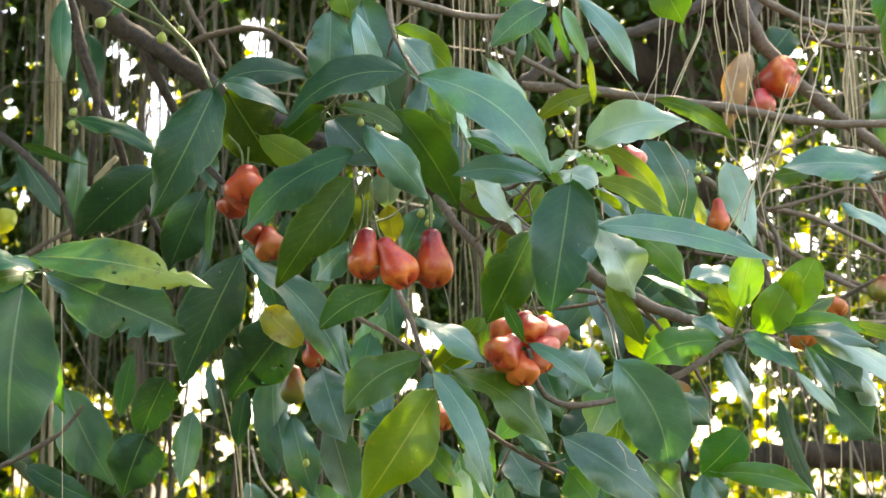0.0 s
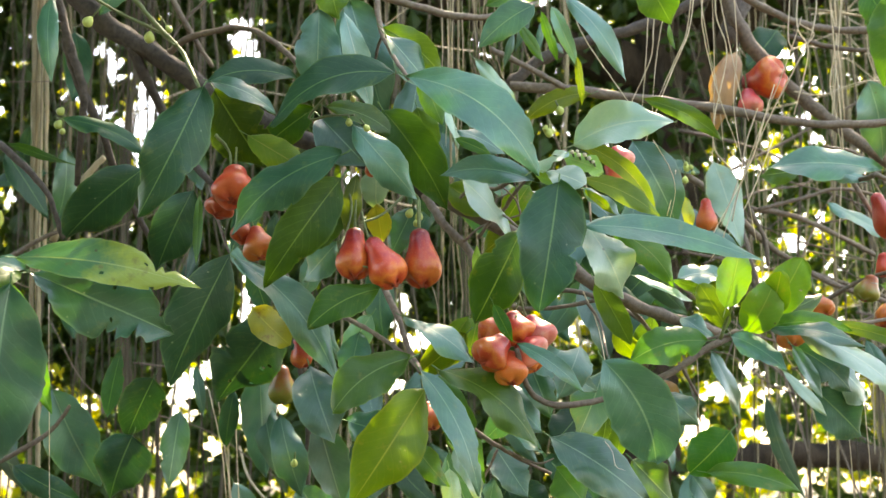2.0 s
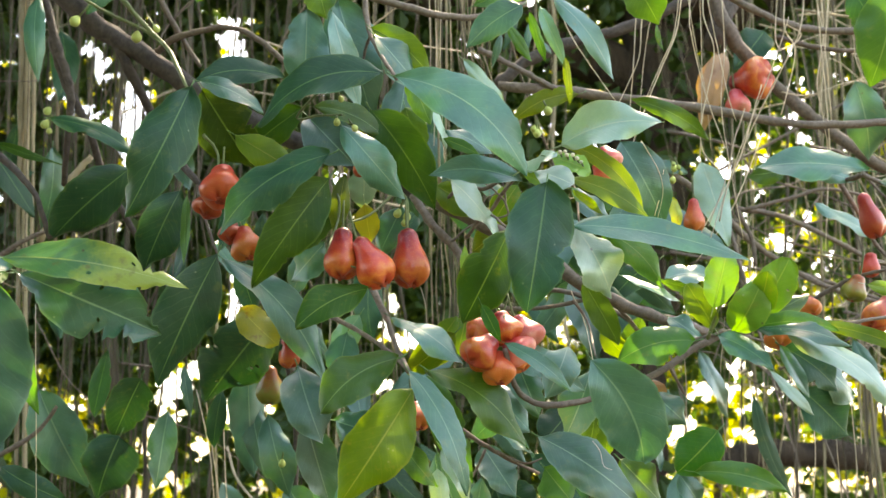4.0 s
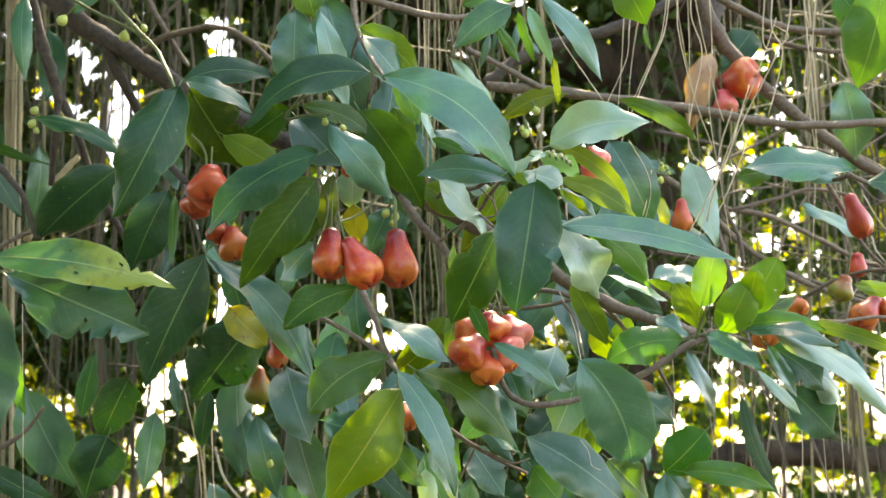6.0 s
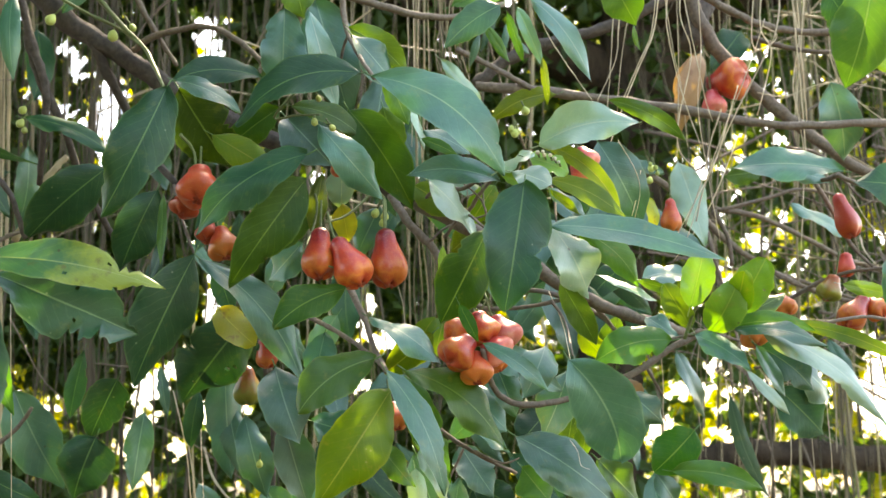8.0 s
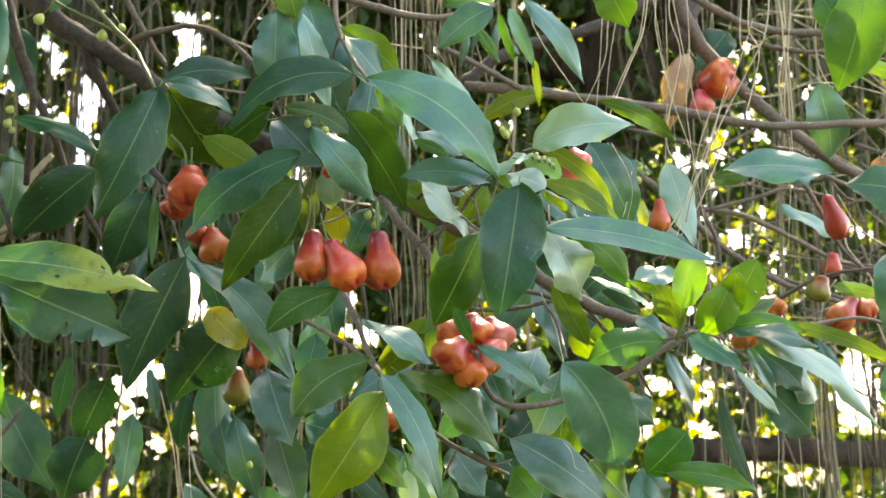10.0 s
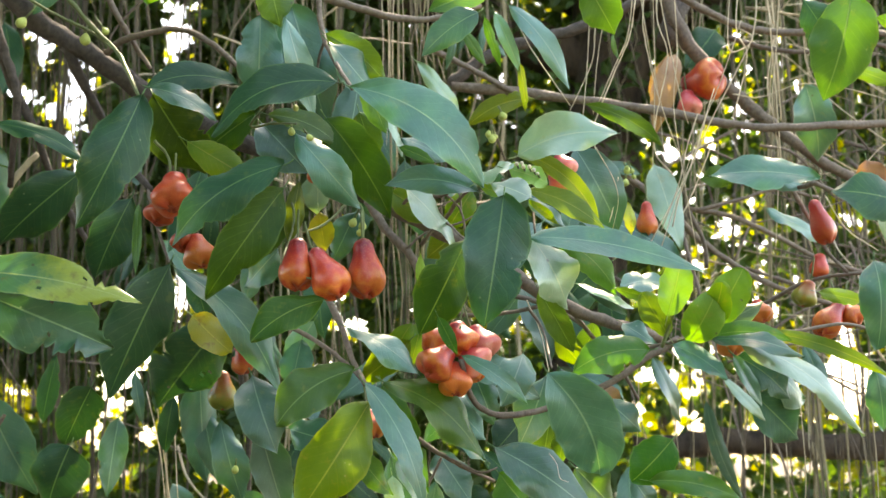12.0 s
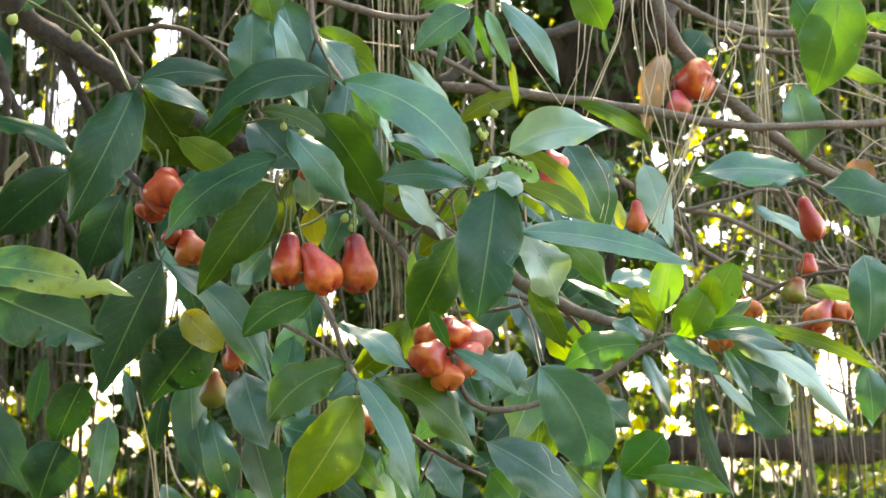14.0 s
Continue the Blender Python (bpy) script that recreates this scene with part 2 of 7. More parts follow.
FRUIT = {
    "ripe": fruit_material("rose_apple_ripe", [(0.0, (0.20, 0.010, 0.012)), (0.3, (0.37, 0.024, 0.016)), (0.55, (0.50, 0.060, 0.018)), (0.8, (0.60, 0.165, 0.028)), (1.0, (0.44, 0.055, 0.018))], (0.66, 0.28, 0.10)),
    "orange": fruit_material("rose_apple_orange", [(0.0, (0.42, 0.032, 0.022)), (0.4, (0.51, 0.066, 0.024)), (0.75, (0.58, 0.145, 0.030)), (1.0, (0.56, 0.17, 0.033))], (0.68, 0.32, 0.10)),
    "red": fruit_material("rose_apple_red", [(0.0, (0.40, 0.030, 0.024)), (0.5, (0.44, 0.045, 0.022)), (0.85, (0.48, 0.085, 0.024)), (1.0, (0.44, 0.060, 0.022))], (0.58, 0.20, 0.08)),
    "pink": fruit_material("rose_apple_pink", [(0.0, (0.38, 0.020, 0.034)), (0.5, (0.54, 0.060, 0.062)), (0.8, (0.62, 0.14, 0.10)), (1.0, (0.62, 0.24, 0.16))], (0.70, 0.36, 0.25)),
    "green": fruit_material("rose_apple_unripe", [(0.0, (0.34, 0.070, 0.018)), (0.4, (0.32, 0.13, 0.020)), (0.7, (0.22, 0.215, 0.026)), (1.0, (0.17, 0.22, 0.028))], (0.28, 0.26, 0.06)),
}
CALYX = plain_material("calyx_red_brown", (0.36, 0.055, 0.03), (0.48, 0.11, 0.06), 150, 0.6)
FLOWER = plain_material("spent_flower_cream", (0.62, 0.58, 0.36), (0.74, 0.70, 0.50), 150, 0.6)
BUD = plain_material("bud_yellow_green", (0.38, 0.48, 0.11), (0.52, 0.60, 0.20), 150, 0.5)


# ---- building helpers ----
def part(name, verts, faces, material, parent=None, label="", uvs=None, smooth=True):
    me = bpy.data.meshes.new(name)
    me.from_pydata(verts, [], faces)
    if uvs is not None:
        layer = me.uv_layers.new(name="UVMap")
        idx = np.empty(len(me.loops), dtype=np.int32)
        me.loops.foreach_get("vertex_index", idx)
        layer.data.foreach_set("uv", np.asarray(uvs, dtype=np.float32)[idx].ravel())
    if smooth:
        me.polygons.foreach_set("use_smooth", [True] * len(me.polygons))
    me.materials.append(material)
    me.update()
    ob = new(name, me)
    if parent is not None:
        ob.parent = parent
        ob.matrix_parent_inverse = parent.matrix_world.inverted()
    if label:
        tagged(ob, label)
    return ob


def glide(points, steps=5):
    """A smooth line through a few points."""
    pts = [Vector(p) for p in points]
    if len(pts) == 2:
        return [pts[0].lerp(pts[1], i / steps) for i in range(steps + 1)]
    ext = [pts[0] * 2 - pts[1]] + pts + [pts[-1] * 2 - pts[-2]]
    out = []
    for i in range(1, len(ext) - 2):
        a, b, c, d = ext[i - 1:i + 3]
        for j in range(steps):
            t = j / steps
            out.append(0.5 * (2 * b + (c - a) * t + (2 * a - 5 * b + 4 * c - d) * t * t + (3 * b - a - 3 * c + d) * t ** 3))
    return out + [pts[-1]]


def tube(points, r0, r1, sides=7, steps=5, rough=0.12, seed=0):
    """Vertices, faces and UVs of a tapering, slightly knobbly stem."""
    rnd = random.Random(seed)
    line = glide(points, steps)
    verts, faces, uvs = [], [], []
    up = Vector((0.31, 0.17, 0.93))
    for i, p in enumerate(line):
        way = (line[min(i + 1, len(line) - 1)] - line[max(i - 1, 0)]).normalized()
        a = way.cross(up if abs(way.dot(up)) < 0.95 else Vector((1, 0, 0))).normalized()
        b = way.cross(a)
        s = i / (len(line) - 1)
        r = (r0 + (r1 - r0) * s) * (1 + rnd.uniform(-rough, rough))
        off = (a * rnd.uniform(-1, 1) + b * rnd.uniform(-1, 1)) * r * rough * 1.6
        for k in range(sides):
            ang = 2 * math.pi * k / sides
            verts.append(p + off + (a * math.cos(ang) + b * math.sin(ang)) * r)
            uvs.append((k / sides, s))
    for i in range(len(line) - 1):
        for k in range(sides):
            k2 = (k + 1) % sides
            faces.append((i * sides + k, i * sides + k2, (i + 1) * sides + k2, (i + 1) * sides + k))
    faces.append(tuple(range(sides))[::-1])
    faces.append(tuple((len(line) - 1) * sides + k for k in range(sides)))
    return verts, faces, uvs


STEMS = [0]


def stem(name, parent, points, r0, r1, material, label="", sides=7, rough=0.12, steps=5):
    STEMS[0] += 1
    v, f, u = tube(points, r0, r1, sides, steps, rough, STEMS[0])
    return part(name, v, f, material, parent, label, u)


def leaf(parent, base, tip, width, facing, kind, bow=0.06, sweep=0.0, fold=0.22, bites=(), belly=0.45, label="", stalk=0.012, flat=1.0, blunt=0.15, pins=0):
    """One leaf blade with its raised midrib. bow: arch towards its face; sweep: sideways arc; blunt: roundness of the tip; pins: insect holes; bites: (along, side, depth)."""
    STEMS[0] += 1
    rnd = random.Random(STEMS[0] * 7 + 1)
    base, tip = Vector(base), Vector(tip)
    axis = tip - base
    length = axis.length
    axis.normalize()
    n = Vector(facing)
    n = (n - axis * n.dot(axis)).normalized()
    side = axis.cross(n)
    rows, half = (44 if pins else 36 if bites else 26), (7 if pins else 4)
    ph, ph2, amp = rnd.uniform(0, 6), rnd.uniform(0, 6), rnd.uniform(0.04, 0.13)
    twist, curl = rnd.uniform(-0.5, 0.5) * flat, rnd.uniform(0.05, 0.4) * flat
    power = math.log(0.5) / math.log(belly)
    centre = []
    for i in range(rows + 1):
        s = i / rows
        arch = 4 * s * (1 - s)
        centre.append(base + axis * length * s + n * length * bow * arch + side * length * sweep * arch)
    verts, uvs, faces = [], [], []
    for i in range(rows + 1):
        s = i / rows
        t = (centre[min(i + 1, rows)] - centre[max(i - 1, 0)]).normalized()
        sd = t.cross(n).normalized()
        nn = sd.cross(t)
        ang = twist * (s - 0.4)
        sd, nn = sd * math.cos(ang) + nn * math.sin(ang), nn * math.cos(ang) - sd * math.sin(ang)
        w = max(math.sin(math.pi * s ** power), 0.0) ** (0.76 - 0.28 * blunt) * (1 - 0.42 * (1 - blunt) * (max(0, s - 0.70) / 0.30) ** 1.5) * min(1, 0.55 + s * 5)
        w = max(w, 0.012) * width / 2
        for k in range(-half, half + 1):
            x = k / half
            ww = w
            for (bs, bside, bd) in bites:
                if bside * x > 0:
                    gap = abs(s - bs) / 0.085
                    if gap < 1:
                        ww *= 1 - bd * (1 - gap * gap) * (0.8 + 0.35 * math.sin(i * 2.4 + bside * 1.7))
            ragged = 1 + 0.025 * math.sin(s * 31 + ph + k) + 0.025 * math.sin(s * 13 + ph2 * k) + rnd.uniform(-0.022, 0.022) if abs(k) == half else 1
            f = fold * (1 - 0.5 * s)
            wave = -curl * ww * x * x + amp * width * math.sin(s * 9 + ph + (1.3 if k > 0 else 0)) * x * x + 0.02 * width * math.sin(23 * s + ph2 + k) * x * x
            verts.append(centre[i] + sd * (ww * x * ragged * math.cos(f)) + nn * (ww * abs(x) * math.sin(f) + wave))
            uvs.append((0.5 + 0.5 * x, s))
    c = 2 * half + 1
    for i in range(rows):
        for k in range(2 * half):
            a = i * c + k
            faces.append((a, a + 1, a + c + 1, a + c))
    for _ in range(pins):
        faces.pop(rnd.randint(rows // 4, rows - 5) * 2 * half + rnd.choice((1, 2, 3, 2 * half - 4, 2 * half - 3, 2 * half - 2)))
    ob = part("leaf", verts, faces, LEAF[kind], parent, label, uvs)
    r = min(0.00085, width * 0.013)
    lift = n * r * -0.95
    line = [base - axis * stalk - n * stalk * 0.2] + [centre[i] + lift for i in range(0, rows, rows // 6)]
    v, f, u = tube(line, r * 1.25, r * 0.3, 5, 2, 0.02, STEMS[0])
    part("midrib", v, f, RIB_PALE if kind in ("pale", "mined", "yellow", "young") else RIB, ob, "", u)
    return ob


def in_gap(q, gaps, margin=0.0):
    """Whether a place lies in one of the shafts of light, given at 5.2 m and widening with the distance."""
    k = 5.2 / q.y
    x, z = q.x * k, 1.6 + (q.z - 1.6) * k
    return any((x - gx) ** 2 + (z - gz) ** 2 < (r + margin * k) ** 2 for gx, gz, r in gaps)


def crown(name, parent, centre, size, count, leaf_size, material, seed, label="", holes=0.0, grain=1.6, droop=0.3, gaps=(), box=False, broad=0.29):
    """Many small folded leaves in one uneven cloud with gaps."""
    rng = np.random.default_rng(seed)
    pts = []
    off = Vector((seed * 3.7, seed * 1.3, 0))
    while len(pts) < count:
        p = rng.uniform(-1, 1, 3)
        if not box and (p * p).sum() > 1:
            continue
        q = Vector((centre[0] + p[0] * size[0], centre[1] + p[1] * size[1], centre[2] + p[2] * size[2]))
        if noise.noise(q * grain + off) < holes + rng.uniform(-0.12, 0.12):
            continue
        if gaps and in_gap(q, gaps, leaf_size * 0.42):
            continue
        pts.append(q)
    pts = np.array(pts)
    k = len(pts)
    a = rng.normal(size=(k, 3))
    a[:, 2] -= droop * 2
    a /= np.linalg.norm(a, axis=1, keepdims=True)
    b = np.cross(a, rng.normal(size=(k, 3)))
    b /= np.linalg.norm(b, axis=1, keepdims=True)
    c = np.cross(a, b)
    ln = (leaf_size * rng.uniform(0.6, 1.3, k))[:, None]
    w = ln * broad
    verts = np.stack([pts, pts + a * ln * 0.45 + b * w + c * w * 0.4, pts + a * ln * 0.55, pts + a * ln * 0.45 - b * w + c * w * 0.4,
                      pts + a * ln - c * w * 0.3], 1).reshape(-1, 3)
    tri = np.array([[0, 1, 2], [0, 2, 3], [1, 4, 2], [2, 4, 3]])
    faces = (np.arange(k)[:, None, None] * 5 + tri[None]).reshape(-1, 3)
    ob = part(name, verts.tolist(), faces.tolist(), material, parent, label, None, False)
    return tagged(ob, kind="stuff")


def rose_apple(top, end, width, kind, label, stalk_to=None):
    """A bell-shaped fruit from its stalk end to its calyx end."""
    STEMS[0] += 1
    rnd = random.Random(STEMS[0])
    top, end = Vector(top), Vector(end)
    axis = end - top
    length = axis.length
    axis.normalize()
    a = axis.cross(Vector((0.2, 1, 0.1))).normalized()
    b = axis.cross(a)
    rings, sides = 26, 32
    ph = rnd.uniform(0, 6)
    lobes = 4
    neck = rnd.uniform(0.47, 0.56)
    verts, uvs, faces = [], [], []
    outer = 20
    for i in range(rings + 1):
        if i <= outer:
            s = i / outer
            r = neck * math.sin(min(1, s / 0.16) * math.pi / 2) ** 0.6 + (1 - neck) * (0.5 - 0.5 * math.cos(math.pi * min(1, max(0, (s - 0.14) / 0.58))))
            if s > 0.72:
                r *= math.sqrt(max(0.0, 1 - ((s - 0.72) / 0.2885) ** 2))
            z = s
        else:
            q = (i - outer) / (rings - outer)
            r = 0.24 * (1 - q) ** 0.8
            z = 1.0 - 0.05 * math.sin(q * math.pi / 2)
        for k in range(sides):
            ang = 2 * math.pi * k / sides
            rib = 1 + (0.035 + 0.05 * max(0, z - 0.55)) * math.cos(lobes * ang + ph) * min(1, z * 1.4) + 0.012 * math.sin(7 * ang + 9 * z + ph) + 0.03 * math.cos(2 * ang + ph * 2)
            zz = z + 0.045 * math.cos(lobes * ang + ph) * max(0, z - 0.7) / 0.3
            verts.append(top + axis * length * zz + (a * math.cos(ang) + b * math.sin(ang)) * (width / 2 * r * rib))
            uvs.append((k / sides, z))
    for i in range(rings):
        for k in range(sides):
            k2 = (k + 1) % sides
            faces.append((i * sides + k, i * sides + k2, (i + 1) * sides + k2, (i + 1) * sides + k))
    faces.append(tuple(range(sides))[::-1])
    faces.append(tuple(rings * sides + k for k in range(sides)))
    ob = part("rose_apple", verts, faces, FRUIT[kind], None, "", uvs)
    tagged(ob, label, "fruit", "rose apples on the tree")
    for j in range(4):
        ang = 2 * math.pi * (j + 0.5) / 4 + ph / lobes
        out = a * math.cos(ang) + b * math.sin(ang)
        tang = a * -math.sin(ang) + b * math.cos(ang)
        v, f = [], []
        for i in range(5):
            q = i / 4
            mid = top + axis * length * (0.985 + 0.03 * math.sin(q * 3)) + out * (width / 2) * (0.27 - 0.24 * q)
            hw = width * 0.09 * (1 - q ** 1.6) + 0.0004
            for x in (-1, 0, 1):
                v.append(mid + tang * hw * x + axis * 0.0012 * (1 - abs(x)))
        for i in range(4):
            for x in range(2):
                f.append((i * 3 + x, i * 3 + x + 1, i * 3 + x + 4, i * 3 + x + 3))
        part("calyx_lobe", v, f, CALYX, ob)
    if stalk_to is None:
        stalk_to = top - axis * 0.02 + Vector((0, 0, 0.015))
    v, f, u = tube([top + axis * length * 0.03, top - axis * 0.006, Vector(stalk_to)], 0.0016, 0.0014, 6, 3, 0.05, STEMS[0])
    part("stalk", v, f, GREEN_TWIG, ob, "", u)
    return ob


def bud(parent, place, size, stalk_to, material=None):
    """A round flower bud on a thin stalk."""
    STEMS[0] += 1
    place, stalk_to = Vector(place), Vector(stalk_to)
    axis = (place - stalk_to).normalized()
    a = axis.cross(Vector((0.3, 1, 0.2))).normalized()
    b = axis.cross(a)
    verts, faces = [], []
    prof = ((-0.62, 0.10), (-0.45, 0.28), (-0.15, 0.47), (0.12, 0.5), (0.34, 0.4), (0.42, 0.26), (0.5, 0.16), (0.54, 0.02))
    for z, r in prof:
        for k in range(10):
            ang = 2 * math.pi * k / 10
            verts.append(place + axis * size * z + (a * math.cos(ang) + b * math.sin(ang)) * size * r)
    for i in range(len(prof) - 1):
        for k in range(10):
            faces.append((i * 10 + k, i * 10 + (k + 1) % 10, (i + 1) * 10 + (k + 1) % 10, (i + 1) * 10 + k))
    ob = part("flower_bud", verts, faces, material or BUD, parent)
    v, f, u = tube([stalk_to, place - axis * size * 0.5], 0.0012, 0.0014, 5, 2, 0.05, STEMS[0])
    part("stalk", v, f, GREEN_TWIG, ob, "", u)
    return ob


# ---- ground ----
gv, gf = [], []
rad = [0, 2, 4, 7, 11, 16, 25, 45, 90, 200, 500, 1500, 4000]
for i, r in enumerate(rad):
    for k in range(48):
        ang = 2 * math.pi * k / 48
        p = Vector((r * math.cos(ang), r * math.sin(ang), 0))
        gv.append((p.x, p.y, 0.05 * noise.noise(p * 0.4) if r < 100 else 0))
for i in range(len(rad) - 1):
    for k in range(48):
        gf.append((i * 48 + k, (i + 1) * 48 + k, (i + 1) * 48 + (k + 1) % 48, i * 48 + (k + 1) % 48))
ground = part("ground", gv, gf, SOIL)
tagged(ground, "brown soil with dry leaf litter under the trees", "ground", kind="structure")

# ---- unseen hedge added behind the camera to cut low light from the left ----
hedge = crown("hedge", None, (-6.5, -6.5, 2.9), (8, 1.0, 3.1), 14000, 0.32, SHADE_LEAVES, 9, holes=-0.9, box=True)
tagged(hedge, "unseen dark green hedge added to cut the front light", "hedge")

# ---- openings in the foliage (x, z, radius): to the sky, and to sunlit leaves alone ----
SKY_GAPS_A = [
    (-0.88, 3.66, 0.030), (-0.85, 3.60, 0.037), (-0.83, 3.53, 0.041), (-0.83, 3.47, 0.041), (-0.87, 3.42, 0.028), (-0.79, 3.67, 0.022), (-1.46, 3.58, 0.033), (-1.48, 3.53, 0.022),
    (-1.42, 3.51, 0.022), (-1.40, 3.44, 0.022), (-1.41, 3.40, 0.018), (-1.30, 3.35, 0.020), (-1.30, 3.29, 0.020), (-1.29, 3.22, 0.022), (-1.28, 3.16, 0.024), (-1.26, 3.10, 0.020),
    (-1.24, 3.39, 0.020)]
SKY_GAPS_F = [
    (-1.23, 3.34, 0.020), (-1.22, 3.29, 0.018), (-1.21, 3.24, 0.016), (-1.49, 3.25, 0.024), (-1.44, 3.22, 0.026), (-1.40, 3.18, 0.026), (-1.37, 3.15, 0.020), (-1.62, 3.39, 0.020),
    (-1.60, 3.34, 0.020), (-1.57, 3.28, 0.018), (-1.67, 3.71, 0.025), (-1.95, 3.72, 0.037), (-1.84, 3.49, 0.018), (-1.25, 2.93, 0.024), (-1.31, 3.02, 0.020), (-1.06, 2.02, 0.052),
    (-1.02, 1.98, 0.038)]
SKY_GAPS_B = [
    (-0.94, 2.11, 0.041), (-1.09, 1.86, 0.031), (-1.01, 1.94, 0.031), (-0.78, 2.35, 0.060), (-0.77, 2.46, 0.037), (-0.90, 1.75, 0.031), (-1.03, 1.62, 0.031), (-0.79, 1.92, 0.031),
    (-0.73, 1.82, 0.027), (-0.67, 1.60, 0.031), (-1.79, 1.62, 0.031), (-1.70, 1.67, 0.022), (-0.36, 2.94, 0.032), (-0.05, 2.22, 0.037), (-0.15, 2.02, 0.041), (-1.92, 3.25, 0.028),
    (-1.83, 2.85, 0.032)]
SKY_GAPS_C = [
    (1.75, 1.94, 0.030), (1.92, 1.63, 0.027), (1.80, 1.62, 0.022), (2.01, 1.98, 0.030), (2.16, 2.66, 0.027), (1.08, 1.87, 0.049), (1.15, 1.85, 0.038), (1.22, 2.00, 0.035),
    (1.31, 2.00, 0.030), (1.37, 2.12, 0.027), (1.41, 1.81, 0.038), (1.02, 1.77, 0.027), (1.83, 2.02, 0.035), (1.57, 1.66, 0.027), (1.60, 1.60, 0.019), (0.90, 3.51, 0.024),
    (0.96, 3.56, 0.020)]
SKY_GAPS_D = [
    (1.00, 3.49, 0.022), (1.59, 3.48, 0.022), (1.67, 3.35, 0.026), (1.68, 3.24, 0.026), (1.34, 2.99, 0.035), (1.57, 2.66, 0.030), (2.06, 2.22, 0.038),
    (2.14, 2.00, 0.059), (2.15, 1.87, 0.046), (2.10, 2.12, 0.034), (1.92, 1.62, 0.025), (2.16, 2.66, 0.022), (1.90, 2.46, 0.022), (1.38, 2.32, 0.022), (2.28, 2.89, 0.026),
    (1.01, 3.60, 0.022)]
SKY_GAPS_E = [
    (1.59, 3.54, 0.014), (1.70, 3.55, 0.018), (1.86, 3.54, 0.018), (1.69, 3.37, 0.022), (1.63, 3.29, 0.014), (1.67, 3.25, 0.020), (1.72, 3.13, 0.017), (1.52, 2.95, 0.015),
    (1.73, 2.77, 0.014), (1.88, 2.90, 0.017), (2.05, 2.00, 0.068), (2.08, 1.91, 0.068), (2.20, 1.98, 0.058),
    (1.95, 2.46, 0.017), (0.89, 3.42, 0.016), (1.78, 2.32, 0.016), (-0.94, 2.12, 0.023), (-0.94, 2.07, 0.021), (2.23, 2.67, 0.017), (2.13, 3.45, 0.016), (1.46, 2.48, 0.017),
    (1.19, 2.37, 0.016), (0.92, 2.32, 0.015)]
SUN_GAPS_C = [
    (1.47, 3.01, 0.026), (1.90, 3.37, 0.017), (1.97, 3.29, 0.019), (2.11, 3.08, 0.022), (2.29, 3.37, 0.027), (1.65, 2.12, 0.026),
    (1.75, 2.25, 0.022), (1.42, 2.00, 0.029), (1.29, 2.42, 0.022), (1.83, 2.67, 0.019), (0.60, 2.32, 0.022), (0.51, 2.39, 0.022)]
SUN_GAPS_A = [
    (2.13, 2.12, 0.051), (1.91, 2.00, 0.042), (2.12, 2.75, 0.048), (2.04, 3.14, 0.035), (1.76, 1.62, 0.034), (1.66, 1.83, 0.034), (-1.46, 1.95, 0.063), (-1.42, 1.88, 0.030),
    (-1.60, 2.10, 0.026), (-1.17, 1.76, 0.046), (-1.12, 1.62, 0.030), (-1.74, 1.58, 0.034), (1.54, 3.11, 0.052), (1.33, 1.81, 0.050), (1.36, 1.98, 0.042), (1.85, 2.12, 0.042),
    (1.25, 1.58, 0.062), (1.41, 1.58, 0.050)]
SUN_GAPS_B = [
    (0.62, 2.22, 0.038), (0.77, 2.24, 0.030), (0.70, 3.51, 0.040), (0.80, 3.47, 0.031), (-0.74, 3.12, 0.031), (-0.76, 3.16, 0.022), (0.67, 2.27, 0.030),
    (0.55, 2.27, 0.034), (1.94, 1.93, 0.050), (2.05, 2.12, 0.042), (1.95, 1.81, 0.038), (2.07, 1.58, 0.042), (-1.91, 2.71, 0.034), (0.48, 2.32, 0.030),
    (-0.58, 1.58, 0.025), (1.10, 2.12, 0.026)]
SKY_GAPS_G = [
    (-0.93, 2.11, 0.027), (-1.02, 1.92, 0.022), (-1.08, 1.86, 0.024), (-0.90, 1.77, 0.027), (-0.79, 1.91, 0.027), (-0.74, 1.83, 0.022), (-1.14, 1.75, 0.027), (-1.37, 1.93, 0.022),
    (-1.18, 1.59, 0.027), (-0.66, 1.60, 0.022), (-0.65, 1.95, 0.019), (-1.00, 1.62, 0.019),
    (-0.11, 2.40, 0.018), (-0.49, 2.45, 0.022), (-0.18, 2.32, 0.022), (-0.15, 2.25, 0.019)]
SKY_GAPS = SKY_GAPS_A + SKY_GAPS_B + SKY_GAPS_C + SKY_GAPS_D + SKY_GAPS_E + SKY_GAPS_F + SKY_GAPS_G
ALL_GAPS = SKY_GAPS + SUN_GAPS_A + SUN_GAPS_B + SUN_GAPS_C

# ---- far sunlit shrubs ----
rs = random.Random(5)


